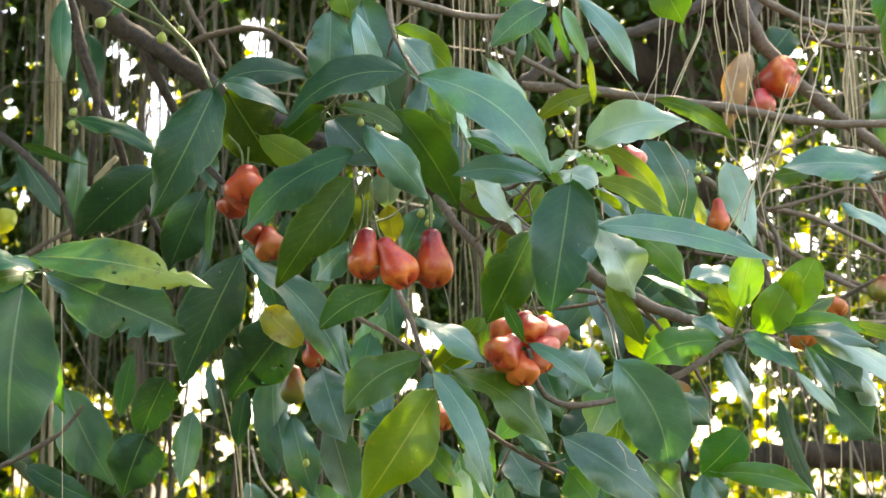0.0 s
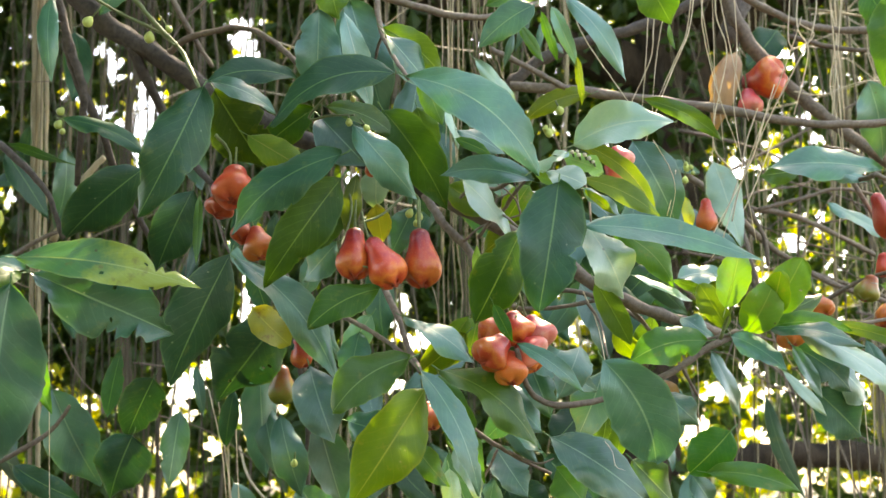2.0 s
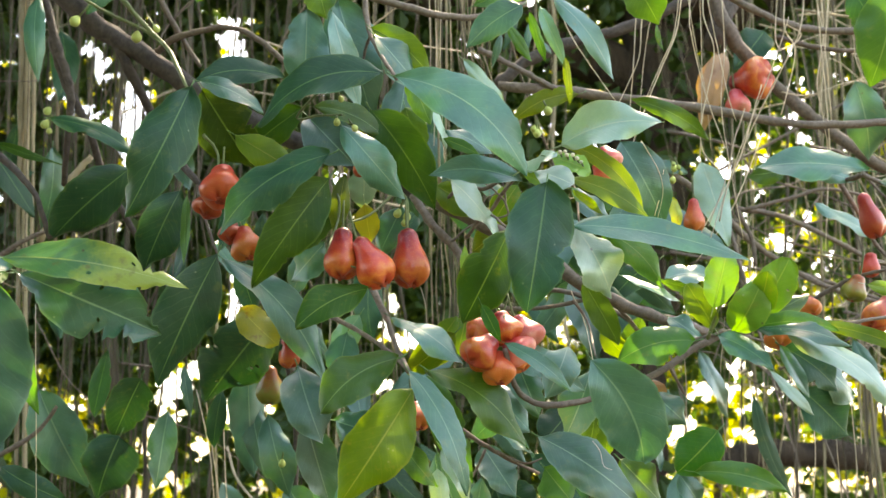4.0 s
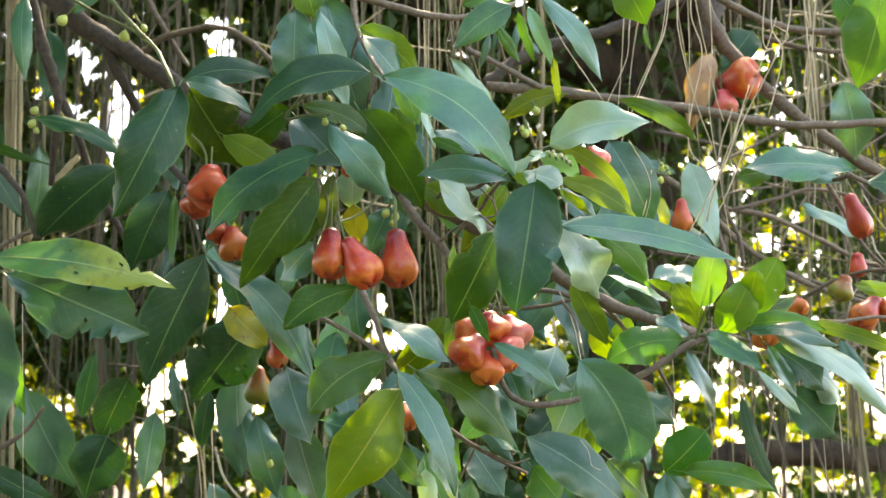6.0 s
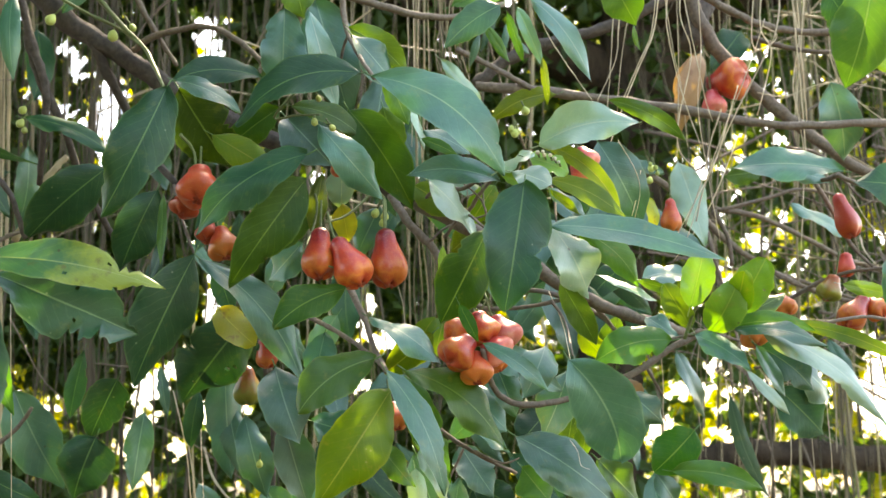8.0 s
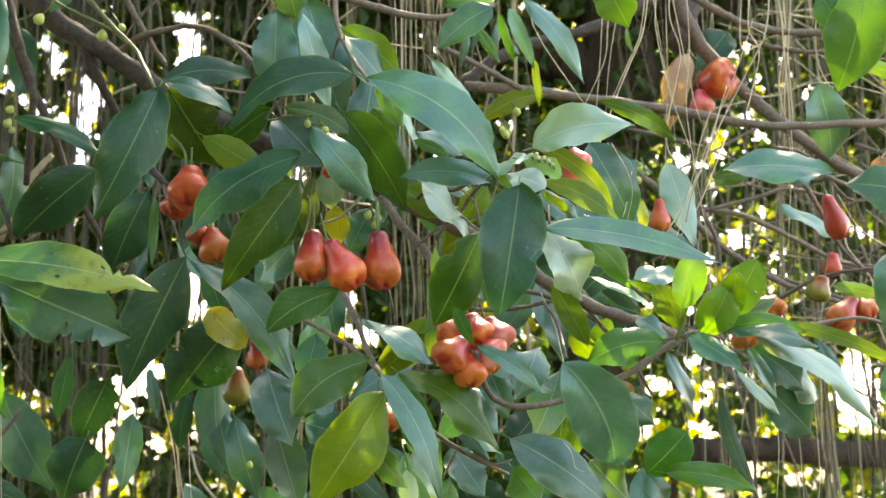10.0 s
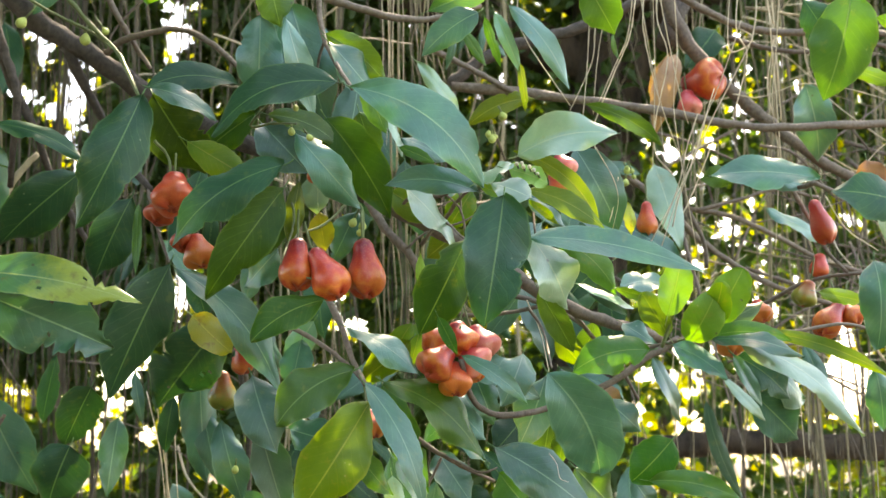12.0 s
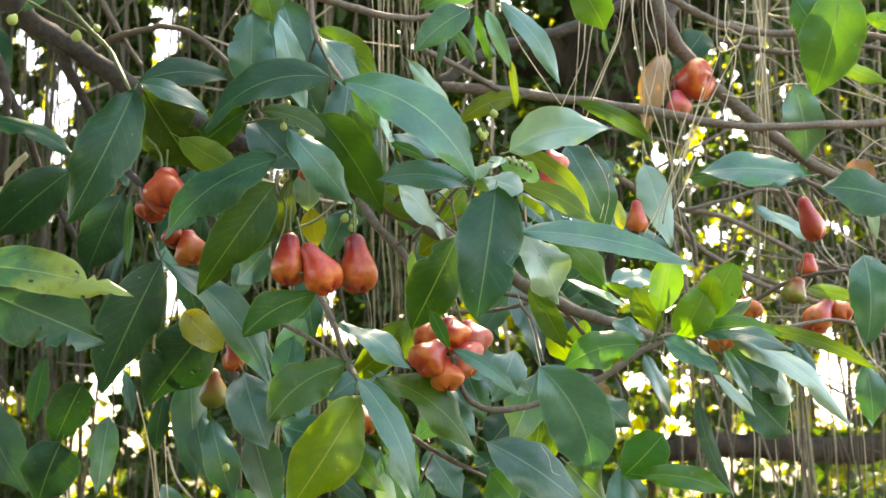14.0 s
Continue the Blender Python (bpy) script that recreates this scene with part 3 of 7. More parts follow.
def shrub(x, y, height, wide, count, seed, size=0.15, material=SUN_LEAVES, label="yellow-green shrub behind the hanging roots, sunlight in its colour", holes=0.12, gaps=()):
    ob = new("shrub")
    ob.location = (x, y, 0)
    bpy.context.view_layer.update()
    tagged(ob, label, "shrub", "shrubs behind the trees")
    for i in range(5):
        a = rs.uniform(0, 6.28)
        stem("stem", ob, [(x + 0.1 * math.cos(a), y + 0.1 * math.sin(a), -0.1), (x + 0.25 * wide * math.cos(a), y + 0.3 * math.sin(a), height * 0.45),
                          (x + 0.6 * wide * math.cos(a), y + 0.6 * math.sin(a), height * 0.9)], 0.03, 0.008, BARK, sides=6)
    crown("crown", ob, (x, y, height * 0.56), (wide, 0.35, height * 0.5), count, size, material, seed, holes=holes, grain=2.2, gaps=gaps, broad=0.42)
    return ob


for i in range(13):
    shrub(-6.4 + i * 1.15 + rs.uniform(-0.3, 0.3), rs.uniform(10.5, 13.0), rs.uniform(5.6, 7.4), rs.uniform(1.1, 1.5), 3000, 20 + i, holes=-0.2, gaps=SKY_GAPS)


# ---- banyan with hanging roots ----
banyan = new("banyan_tree")
banyan.location = (0.74, 4.6, 0)
bpy.context.view_layer.update()
tagged(banyan, "dark-barked banyan tree with many pale hanging aerial roots", "tree")
stem("trunk", banyan, [(0.74, 4.6, -0.1), (0.76, 4.6, 1.2), (0.80, 4.6, 2.0), (0.88, 4.6, 2.6), (0.98, 4.6, 3.4), (1.15, 4.6, 4.6)], 0.12, 0.17, TRUNK, sides=16, rough=0.1, steps=8)
for a, b, r in (((0.9, 4.6, 3.2), (-3.2, 4.2, 4.1), 0.11), ((1.05, 4.6, 3.4), (4.2, 4.3, 4.2), 0.11), ((1.0, 4.6, 3.6), (-1.8, 3.2, 4.4), 0.08),
                ((1.0, 4.5, 3.4), (2.4, 3.0, 4.3), 0.08), ((1.0, 4.7, 3.5), (-0.6, 6.2, 4.4), 0.09), ((1.0, 4.7, 3.5), (2.6, 6.2, 4.4), 0.09)):
    a, b = Vector(a), Vector(b)
    stem("limb", banyan, [a, a.lerp(b, 0.35) + Vector((0, 0, 0.12)), a.lerp(b, 0.7) + Vector((0, 0, -0.08)), b], r, r * 0.4, TRUNK, sides=9)
rb = random.Random(11)


FINE = {"pale": ([], []), "brown": ([], [])}


CLEAR = [0]     # counts the roots of the thin stretches, where one in four hangs


def aerial_root(x, y, low, r, lean=0.0, wild=0.03, fine=False):
    """One hanging root as a part of its own, or a fine one added to the tangle."""
    top = 4.0 + rb.uniform(-0.3, 0.3)
    pts, n = [], 6
    for i in range(n + 1):
        s = i / n
        z = top + (low - top) * s
        pts.append((x + lean * (z - 2.0) + rb.uniform(-wild, wild), y + rb.uniform(-wild, wild), z))
    STEMS[0] += 1
    # all roots on the left get the darker copy, as painted shade
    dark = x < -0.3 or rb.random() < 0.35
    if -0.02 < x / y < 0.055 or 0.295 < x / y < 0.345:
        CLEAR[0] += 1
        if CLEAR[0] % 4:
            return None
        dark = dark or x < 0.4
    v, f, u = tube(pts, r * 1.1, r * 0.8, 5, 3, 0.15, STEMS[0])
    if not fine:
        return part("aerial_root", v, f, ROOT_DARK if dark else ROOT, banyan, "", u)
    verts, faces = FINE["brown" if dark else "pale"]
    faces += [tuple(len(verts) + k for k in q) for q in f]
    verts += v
    return None


# bundles of thin roots, then single ones scattered between them
for cx, cy, many, spread, r in ((-1.10, 3.4, 4, 0.06, 0.0025), (-0.62, 3.6, 9, 0.10, 0.0035), (-0.20, 3.5, 9, 0.12, 0.003), (0.03, 3.3, 8, 0.09, 0.0022),
                               (0.08, 3.2, 6, 0.06, 0.002), (0.95, 3.2, 5, 0.14, 0.0024), (1.12, 3.3, 6, 0.08, 0.003), (1.5, 3.6, 9, 0.2, 0.004), (-0.85, 3.3, 6, 0.15, 0.003)):
    for i in range(many):
        aerial_root(cx + rb.uniform(-spread, spread), cy + rb.uniform(-0.2, 0.2), rb.choice((-0.05, -0.05, 0.6, 1.2)), r * rb.uniform(0.5, 1.3),
                    rb.uniform(-0.04, 0.04), rb.choice((0.01, 0.02, 0.04)))
for i in range(120):
    y = rb.uniform(2.7, 5.0)
    slant = rb.uniform(-0.48, 0.62)
    if 0.14 < slant < 0.24 and i % 4:
        continue
    aerial_root(slant * y, y, rb.choice((-0.05, 0.4, 1.0, 1.5, 2.0, 2.3)), rb.choice((0.0012, 0.0015, 0.0019, 0.0026, 0.0038)),
                rb.uniform(-0.12, 0.12), rb.choice((0.015, 0.04, 0.08)), True)
for i in range(150):
    y = rb.uniform(3.5, 4.25)
    x = rb.uniform(-0.48, 0.62) * y
    if 0.12 < x / y < 0.24 or any(abs(x * 5.2 / y - gx) < r + 0.02 for gx, gz, r in SKY_GAPS if r > 0.035):
        continue
    aerial_root(x, y, rb.choice((-0.05, 0.6, 1.0, 1.7)), rb.choice((0.0016, 0.0024, 0.0035, 0.006)), rb.uniform(-0.06, 0.06), rb.choice((0.015, 0.03, 0.05)))
for i in range(80):
    y = rb.uniform(2.5, 3.6)
    x = rb.uniform(-0.42, 0.6) * y
    if 0.12 < x / y < 0.24:
        continue
    aerial_root(x, y, rb.choice((0.2, 1.3, 1.8, 2.1)), rb.uniform(0.0008, 0.0015), rb.uniform(-0.10, 0.10), rb.choice((0.01, 0.03, 0.06)), True)
for i in range(230):
    y = rb.uniform(2.2, 4.2)
    x = rb.uniform(-0.46, 0.6) * y
    if rb.random() < 0.7:
        x = rb.uniform(0.16, 0.6) * y
    z = 1.6 + y * rb.uniform(-0.02, 0.42)
    if 0.15 < x / y < 0.26 and z > 1.6 + 0.14 * y or z < 1.6 + 0.12 * y and i % 4:
        continue
    a = rb.choice((rb.uniform(-0.9, 0.9), rb.uniform(-0.5, 0.4), rb.uniform(-1.9, -1.2)))
    ln = rb.uniform(0.15, 0.8)
    p, q = Vector((x, y, z)), Vector((x + ln * math.cos(a), y + rb.uniform(-0.2, 0.2), z + ln * math.sin(a)))
    pts = [p, p.lerp(q, 0.3) + Vector((rb.uniform(-0.04, 0.04), 0, rb.uniform(-0.06, 0.06))), p.lerp(q, 0.7) + Vector((rb.uniform(-0.04, 0.04), 0, rb.uniform(-0.06, 0.06))), q]
    r, material = rb.choice((0.0014, 0.0018, 0.0024, 0.0032)), rb.choice((TWIG, STRAW, ROOT))
    if -0.06 < x / y < 0.03:
        STEMS[0] += 1
    else:
        stem("twig", banyan, pts, r, 0.0012, material, sides=5)
# dark level band low on the right, of unknown nature, added as a limb
stem("limb", banyan, [(0.889, 4.047, 1.680), (1.075, 4.041, 1.694), (1.297, 4.035, 1.705), (1.557, 4.035, 1.687), (1.947, 4.027, 1.698)], 0.040, 0.05, TRUNK, sides=10)
for i in range(70):
    y = rb.uniform(2.3, 3.6)
    x, z, ln = rb.uniform(0.20, 0.52) * y, 1.6 + y * rb.uniform(0.08, 0.30), rb.uniform(0.2, 0.7)
    a = rb.choice((rb.uniform(-0.8, -0.2), rb.uniform(-0.8, -0.2), rb.uniform(0.1, 0.6), rb.uniform(-1.5, -1.0)))
    p, q = Vector((x, y, z)), Vector((x + ln * math.cos(a), y + rb.uniform(-0.1, 0.1), z + ln * math.sin(a)))
    stem("twig", banyan, [p, p.lerp(q, 0.35) + Vector((0, 0, rb.uniform(-0.03, 0.03))), p.lerp(q, 0.7) + Vector((0, 0, rb.uniform(-0.03, 0.03))), q],
         rb.choice((0.0018, 0.0026, 0.0038, 0.005)), 0.0015, TWIG, sides=5)
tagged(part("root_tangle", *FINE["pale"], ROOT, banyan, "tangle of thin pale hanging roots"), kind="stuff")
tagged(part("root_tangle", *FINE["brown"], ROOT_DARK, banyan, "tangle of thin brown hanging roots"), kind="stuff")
# two crowns above the view, placed and thinned to set shade and sun patches
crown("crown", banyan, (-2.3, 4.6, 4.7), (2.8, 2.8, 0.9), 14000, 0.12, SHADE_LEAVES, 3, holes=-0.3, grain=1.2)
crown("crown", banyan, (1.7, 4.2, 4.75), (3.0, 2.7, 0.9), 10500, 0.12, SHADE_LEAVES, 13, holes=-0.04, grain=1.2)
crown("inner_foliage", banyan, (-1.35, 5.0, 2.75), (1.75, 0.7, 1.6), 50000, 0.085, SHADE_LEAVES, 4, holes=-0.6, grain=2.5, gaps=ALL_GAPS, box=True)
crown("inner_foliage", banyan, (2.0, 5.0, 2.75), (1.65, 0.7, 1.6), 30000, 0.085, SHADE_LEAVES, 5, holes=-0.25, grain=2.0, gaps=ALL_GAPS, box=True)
stem("aerial_root", banyan, [(-0.934, 2.718, 2.815), (-0.940, 2.785, 2.472), (-0.945, 2.849, 2.141), (-0.948, 2.965, 1.547)], 0.0067, 0.0054, ROOT, sides=6, rough=0.15)
stem("aerial_root", banyan, [(-0.922, 2.718, 2.815), (-0.926, 2.785, 2.472), (-0.930, 2.854, 2.115), (-0.928, 2.965, 1.547)], 0.0081, 0.0065, ROOT, sides=6, rough=0.15)
stem("aerial_root", banyan, [(-0.923, 2.765, 2.836), (-0.926, 2.846, 2.420), (-0.930, 2.906, 2.110)], 0.0048, 0.0038, ROOT, sides=6, rough=0.15)
stem("aerial_root", banyan, [(-0.886, 2.812, 2.857), (-0.883, 2.881, 2.502), (-0.889, 2.955, 2.119)], 0.0042, 0.0033, ROOT, sides=6, rough=0.15)
stem("aerial_root", banyan, [(-0.460, 2.778, 1.982), (-0.465, 2.813, 1.804), (-0.455, 2.867, 1.523)], 0.0032, 0.0026, ROOT, sides=6, rough=0.15)
stem("aerial_root", banyan, [(0.043, 2.437, 2.690), (0.041, 2.485, 2.441), (0.046, 2.527, 2.228)], 0.0030, 0.0024, ROOT, sides=6, rough=0.15)
stem("aerial_root", banyan, [(0.058, 2.437, 2.690), (0.060, 2.485, 2.441), (0.056, 2.527, 2.228)], 0.0030, 0.0024, ROOT, sides=6, rough=0.15)
stem("aerial_root", banyan, [(-0.174, 2.561, 2.050), (-0.168, 2.600, 1.848), (-0.174, 2.663, 1.529)], 0.0024, 0.0019, ROOT, sides=6, rough=0.15)
stem("aerial_root", banyan, [(0.837, 2.343, 2.648), (0.840, 2.383, 2.443), (0.833, 2.429, 2.203), (0.840, 2.489, 1.896)], 0.0035, 0.0028, ROOT, sides=6, rough=0.15)
stem("aerial_root", banyan, [(0.848, 2.343, 2.648), (0.845, 2.390, 2.409), (0.852, 2.429, 2.203)], 0.0029, 0.0023, ROOT, sides=6, rough=0.15)

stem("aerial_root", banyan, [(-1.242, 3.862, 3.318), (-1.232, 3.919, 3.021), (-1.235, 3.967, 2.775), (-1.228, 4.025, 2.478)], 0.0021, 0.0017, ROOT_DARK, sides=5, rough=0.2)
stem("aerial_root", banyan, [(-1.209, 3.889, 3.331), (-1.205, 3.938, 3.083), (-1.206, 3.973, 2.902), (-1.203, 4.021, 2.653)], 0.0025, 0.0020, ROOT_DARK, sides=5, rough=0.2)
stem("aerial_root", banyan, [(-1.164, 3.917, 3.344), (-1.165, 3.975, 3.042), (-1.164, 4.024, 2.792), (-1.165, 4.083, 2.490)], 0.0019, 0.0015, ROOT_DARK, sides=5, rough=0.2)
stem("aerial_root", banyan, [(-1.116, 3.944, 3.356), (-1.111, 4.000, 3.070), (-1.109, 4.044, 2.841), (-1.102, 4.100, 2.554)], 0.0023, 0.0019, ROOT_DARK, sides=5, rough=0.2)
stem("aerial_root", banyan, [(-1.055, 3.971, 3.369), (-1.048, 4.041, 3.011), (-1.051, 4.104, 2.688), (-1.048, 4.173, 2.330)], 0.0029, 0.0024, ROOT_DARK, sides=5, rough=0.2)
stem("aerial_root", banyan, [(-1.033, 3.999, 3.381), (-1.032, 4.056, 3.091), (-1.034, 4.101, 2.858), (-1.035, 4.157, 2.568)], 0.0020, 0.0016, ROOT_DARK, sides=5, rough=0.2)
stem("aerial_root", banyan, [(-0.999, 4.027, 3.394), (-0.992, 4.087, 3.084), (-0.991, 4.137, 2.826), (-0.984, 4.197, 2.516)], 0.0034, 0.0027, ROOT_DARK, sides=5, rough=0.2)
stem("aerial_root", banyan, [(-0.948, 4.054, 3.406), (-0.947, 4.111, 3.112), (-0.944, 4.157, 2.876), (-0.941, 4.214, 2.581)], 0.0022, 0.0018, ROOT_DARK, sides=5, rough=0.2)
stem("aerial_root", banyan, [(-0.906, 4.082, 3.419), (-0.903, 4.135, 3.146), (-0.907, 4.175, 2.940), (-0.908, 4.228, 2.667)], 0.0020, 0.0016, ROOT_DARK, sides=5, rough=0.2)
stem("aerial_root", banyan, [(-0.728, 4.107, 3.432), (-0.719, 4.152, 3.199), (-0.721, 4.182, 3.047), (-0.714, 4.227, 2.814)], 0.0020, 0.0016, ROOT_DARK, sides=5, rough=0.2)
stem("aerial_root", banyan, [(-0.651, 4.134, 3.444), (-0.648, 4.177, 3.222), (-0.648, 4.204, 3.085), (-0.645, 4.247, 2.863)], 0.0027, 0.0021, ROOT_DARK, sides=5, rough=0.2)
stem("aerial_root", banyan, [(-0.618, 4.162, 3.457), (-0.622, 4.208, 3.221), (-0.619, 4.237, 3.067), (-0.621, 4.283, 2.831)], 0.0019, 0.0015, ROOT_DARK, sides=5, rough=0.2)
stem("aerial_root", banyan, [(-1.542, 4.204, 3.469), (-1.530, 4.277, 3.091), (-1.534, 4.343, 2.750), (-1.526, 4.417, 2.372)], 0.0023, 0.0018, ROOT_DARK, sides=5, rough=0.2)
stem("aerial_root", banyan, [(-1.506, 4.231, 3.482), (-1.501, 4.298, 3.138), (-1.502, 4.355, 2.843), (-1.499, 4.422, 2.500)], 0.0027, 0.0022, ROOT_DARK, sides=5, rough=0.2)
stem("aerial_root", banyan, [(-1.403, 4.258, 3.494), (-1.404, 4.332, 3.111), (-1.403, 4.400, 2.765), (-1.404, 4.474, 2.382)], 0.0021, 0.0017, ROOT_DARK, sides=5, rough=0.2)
stem("aerial_root", banyan, [(0.068, 2.065, 2.502), (0.071, 2.081, 2.422), (0.069, 2.089, 2.377), (0.085, 2.099, 2.328)], 0.0011, 0.0007, ROOT, sides=5, rough=0.25)
stem("aerial_root", banyan, [(0.072, 2.084, 2.510), (0.081, 2.099, 2.429), (0.072, 2.108, 2.384), (0.081, 2.123, 2.308)], 0.0014, 0.0007, ROOT, sides=5, rough=0.25)
stem("aerial_root", banyan, [(0.084, 2.102, 2.518), (0.081, 2.118, 2.437), (0.085, 2.127, 2.391), (0.084, 2.137, 2.340)], 0.0017, 0.0007, ROOT, sides=5, rough=0.25)
stem("aerial_root", banyan, [(0.088, 2.121, 2.527), (0.092, 2.137, 2.444), (0.092, 2.146, 2.398), (0.088, 2.158, 2.338)], 0.0015, 0.0007, ROOT, sides=5, rough=0.25)
stem("aerial_root", banyan, [(0.092, 2.140, 2.535), (0.086, 2.156, 2.452), (0.102, 2.165, 2.405), (0.106, 2.176, 2.347)], 0.0017, 0.0007, ROOT, sides=5, rough=0.25)
stem("aerial_root", banyan, [(0.101, 2.158, 2.543), (0.107, 2.175, 2.459), (0.099, 2.184, 2.412), (0.122, 2.191, 2.374)], 0.0018, 0.0007, ROOT, sides=5, rough=0.25)
stem("aerial_root", banyan, [(0.109, 2.177, 2.551), (0.099, 2.194, 2.467), (0.100, 2.203, 2.419), (0.111, 2.218, 2.342)], 0.0014, 0.0008, ROOT, sides=5, rough=0.25)
stem("aerial_root", banyan, [(0.113, 2.196, 2.559), (0.109, 2.213, 2.474), (0.114, 2.222, 2.426), (0.122, 2.228, 2.395)], 0.0015, 0.0008, ROOT, sides=5, rough=0.25)
stem("aerial_root", banyan, [(0.119, 2.215, 2.568), (0.126, 2.231, 2.482), (0.124, 2.241, 2.433), (0.146, 2.254, 2.363)], 0.0019, 0.0008, ROOT, sides=5, rough=0.25)
stem("aerial_root", banyan, [(0.022, 2.422, 2.144), (0.028, 2.442, 2.042), (0.030, 2.466, 1.918), (0.025, 2.495, 1.771)], 0.0016, 0.0008, ROOT, sides=5, rough=0.25)
stem("aerial_root", banyan, [(0.029, 2.743, 2.247), (0.026, 2.765, 2.131), (0.021, 2.793, 1.990), (0.041, 2.825, 1.823)], 0.0021, 0.0009, ROOT, sides=5, rough=0.25)
stem("aerial_root", banyan, [(0.037, 2.724, 2.260), (0.031, 2.747, 2.145), (0.033, 2.774, 2.004), (0.046, 2.806, 1.838)], 0.0019, 0.0009, ROOT, sides=5, rough=0.25)
stem("aerial_root", banyan, [(0.044, 2.627, 2.274), (0.047, 2.648, 2.163), (0.041, 2.675, 2.027), (0.056, 2.706, 1.867)], 0.0020, 0.0009, ROOT, sides=5, rough=0.25)
stem("aerial_root", banyan, [(0.061, 2.818, 2.294), (0.055, 2.841, 2.175), (0.064, 2.869, 2.029), (0.047, 2.903, 1.858)], 0.0013, 0.0009, ROOT, sides=5, rough=0.25)
stem("aerial_root", banyan, [(0.065, 2.626, 2.262), (0.058, 2.648, 2.151), (0.073, 2.674, 2.016), (0.060, 2.706, 1.855)], 0.0020, 0.0009, ROOT, sides=5, rough=0.25)
stem("aerial_root", banyan, [(0.075, 2.519, 2.205), (0.076, 2.540, 2.099), (0.079, 2.565, 1.969), (0.079, 2.595, 1.816)], 0.0015, 0.0008, ROOT, sides=5, rough=0.25)
stem("aerial_root", banyan, [(0.090, 2.794, 2.266), (0.089, 2.816, 2.148), (0.095, 2.844, 2.004), (0.083, 2.878, 1.834)], 0.0014, 0.0009, ROOT, sides=5, rough=0.25)
stem("aerial_root", banyan, [(0.095, 2.590, 2.213), (0.088, 2.611, 2.104), (0.094, 2.637, 1.971), (0.099, 2.668, 1.813)], 0.0010, 0.0009, ROOT, sides=5, rough=0.25)
stem("aerial_root", banyan, [(0.102, 2.635, 2.274), (0.105, 2.656, 2.163), (0.102, 2.683, 2.027), (0.109, 2.714, 1.866)], 0.0014, 0.0009, ROOT, sides=5, rough=0.25)
stem("aerial_root", banyan, [(0.114, 2.685, 2.291), (0.108, 2.707, 2.178), (0.119, 2.734, 2.039), (0.130, 2.766, 1.875)], 0.0013, 0.0009, ROOT, sides=5, rough=0.25)
stem("aerial_root", banyan, [(0.118, 2.620, 2.244), (0.116, 2.642, 2.133), (0.115, 2.668, 1.998), (0.115, 2.699, 1.839)], 0.0016, 0.0009, ROOT, sides=5, rough=0.25)
stem("aerial_root", banyan, [(0.120, 2.524, 2.176), (0.114, 2.544, 2.069), (0.122, 2.569, 1.940), (0.128, 2.599, 1.786)], 0.0013, 0.0008, ROOT, sides=5, rough=0.25)
stem("aerial_root", banyan, [(0.138, 2.721, 2.278), (0.134, 2.743, 2.163), (0.137, 2.771, 2.022), (0.145, 2.803, 1.856)], 0.0011, 0.0009, ROOT, sides=5, rough=0.25)


# ---- rose apple tree ----
tree = new("rose_apple_tree")
tree.location = (-1.55, 2.3, 0)
bpy.context.view_layer.update()
tagged(tree, "rose apple tree with long glossy leaves and ripe red fruit", "tree")
stem("trunk", tree, [(-1.55, 2.3, -0.1), (-1.5, 2.3, 0.8), (-1.5, 2.25, 1.9), (-1.25, 2.1, 2.65), (-0.9, 2.0, 2.72), (-0.62, 1.92, 2.43)], 0.09, 0.019, BARK, sides=12)
stem("limb", tree, [(-1.38, 2.26, 1.6), (-1.2, 2.3, 2.4), (-0.4, 2.35, 2.9), (0.6, 2.3, 2.75), (0.56, 2.18, 2.42)], 0.05, 0.02, BARK, sides=9)
stem("limb", tree, [(-0.4, 2.35, 2.9), (0.6, 2.3, 3.0), (1.4, 2.2, 2.7), (1.28, 2.05, 2.25)], 0.035, 0.012, BARK, sides=9)
stem("limb", tree, [(-1.38, 2.26, 1.3), (-1.0, 2.0, 1.75), (-0.78, 1.78, 1.98)], 0.03, 0.008, BARK, sides=8)

# leaves above the view, added to shade the left side
crown("crown", tree, (-1.35, 1.25, 3.1), (1.05, 1.15, 0.5), 3200, 0.16, SHADE_LEAVES, 41, holes=-0.4, grain=2.0)

# hanging leaves deeper in the crown
rt = random.Random(21)
made = 0
while made < 95:
    y = rt.uniform(1.9, 2.9)
    x, z = rt.uniform(-0.42, 0.52) * y, 1.6 + rt.uniform(0.0, 0.42) * y
    if -0.30 < x / y < -0.20 and z < 1.6 + 0.22 * y or in_gap(Vector((x, y, z)), ALL_GAPS, 0.05) or x > 0.22 * y or (x > 0.03 * y and z > 1.6 + 0.27 * y):
        continue
    ln = rt.uniform(0.10, 0.19)
    a = rt.gauss(-1.57, 0.6)
    leaf(tree, (x, y, z), (x + ln * math.cos(a), y + rt.uniform(-0.06, 0.06), z + ln * math.sin(a)), ln * rt.uniform(0.30, 0.42),
         (rt.uniform(-0.7, 0.7), -1, rt.uniform(-0.1, 1.0)), rt.choice(("deep", "deep", "slate", "blue", "deep", "slate")), bow=rt.uniform(0, 0.12), sweep=rt.uniform(-0.1, 0.1), fold=rt.uniform(0.1, 0.4))
    made += 1
stem("branch", tree, [(-0.610, 1.828, 2.417), (-0.512, 1.817, 2.313), (-0.418, 1.809, 2.253), (-0.309, 1.803, 2.178), (-0.192, 1.784, 2.118), (-0.070, 1.744, 2.059), (0.029, 1.705, 1.999)], 0.0190, 0.0118, BARK)
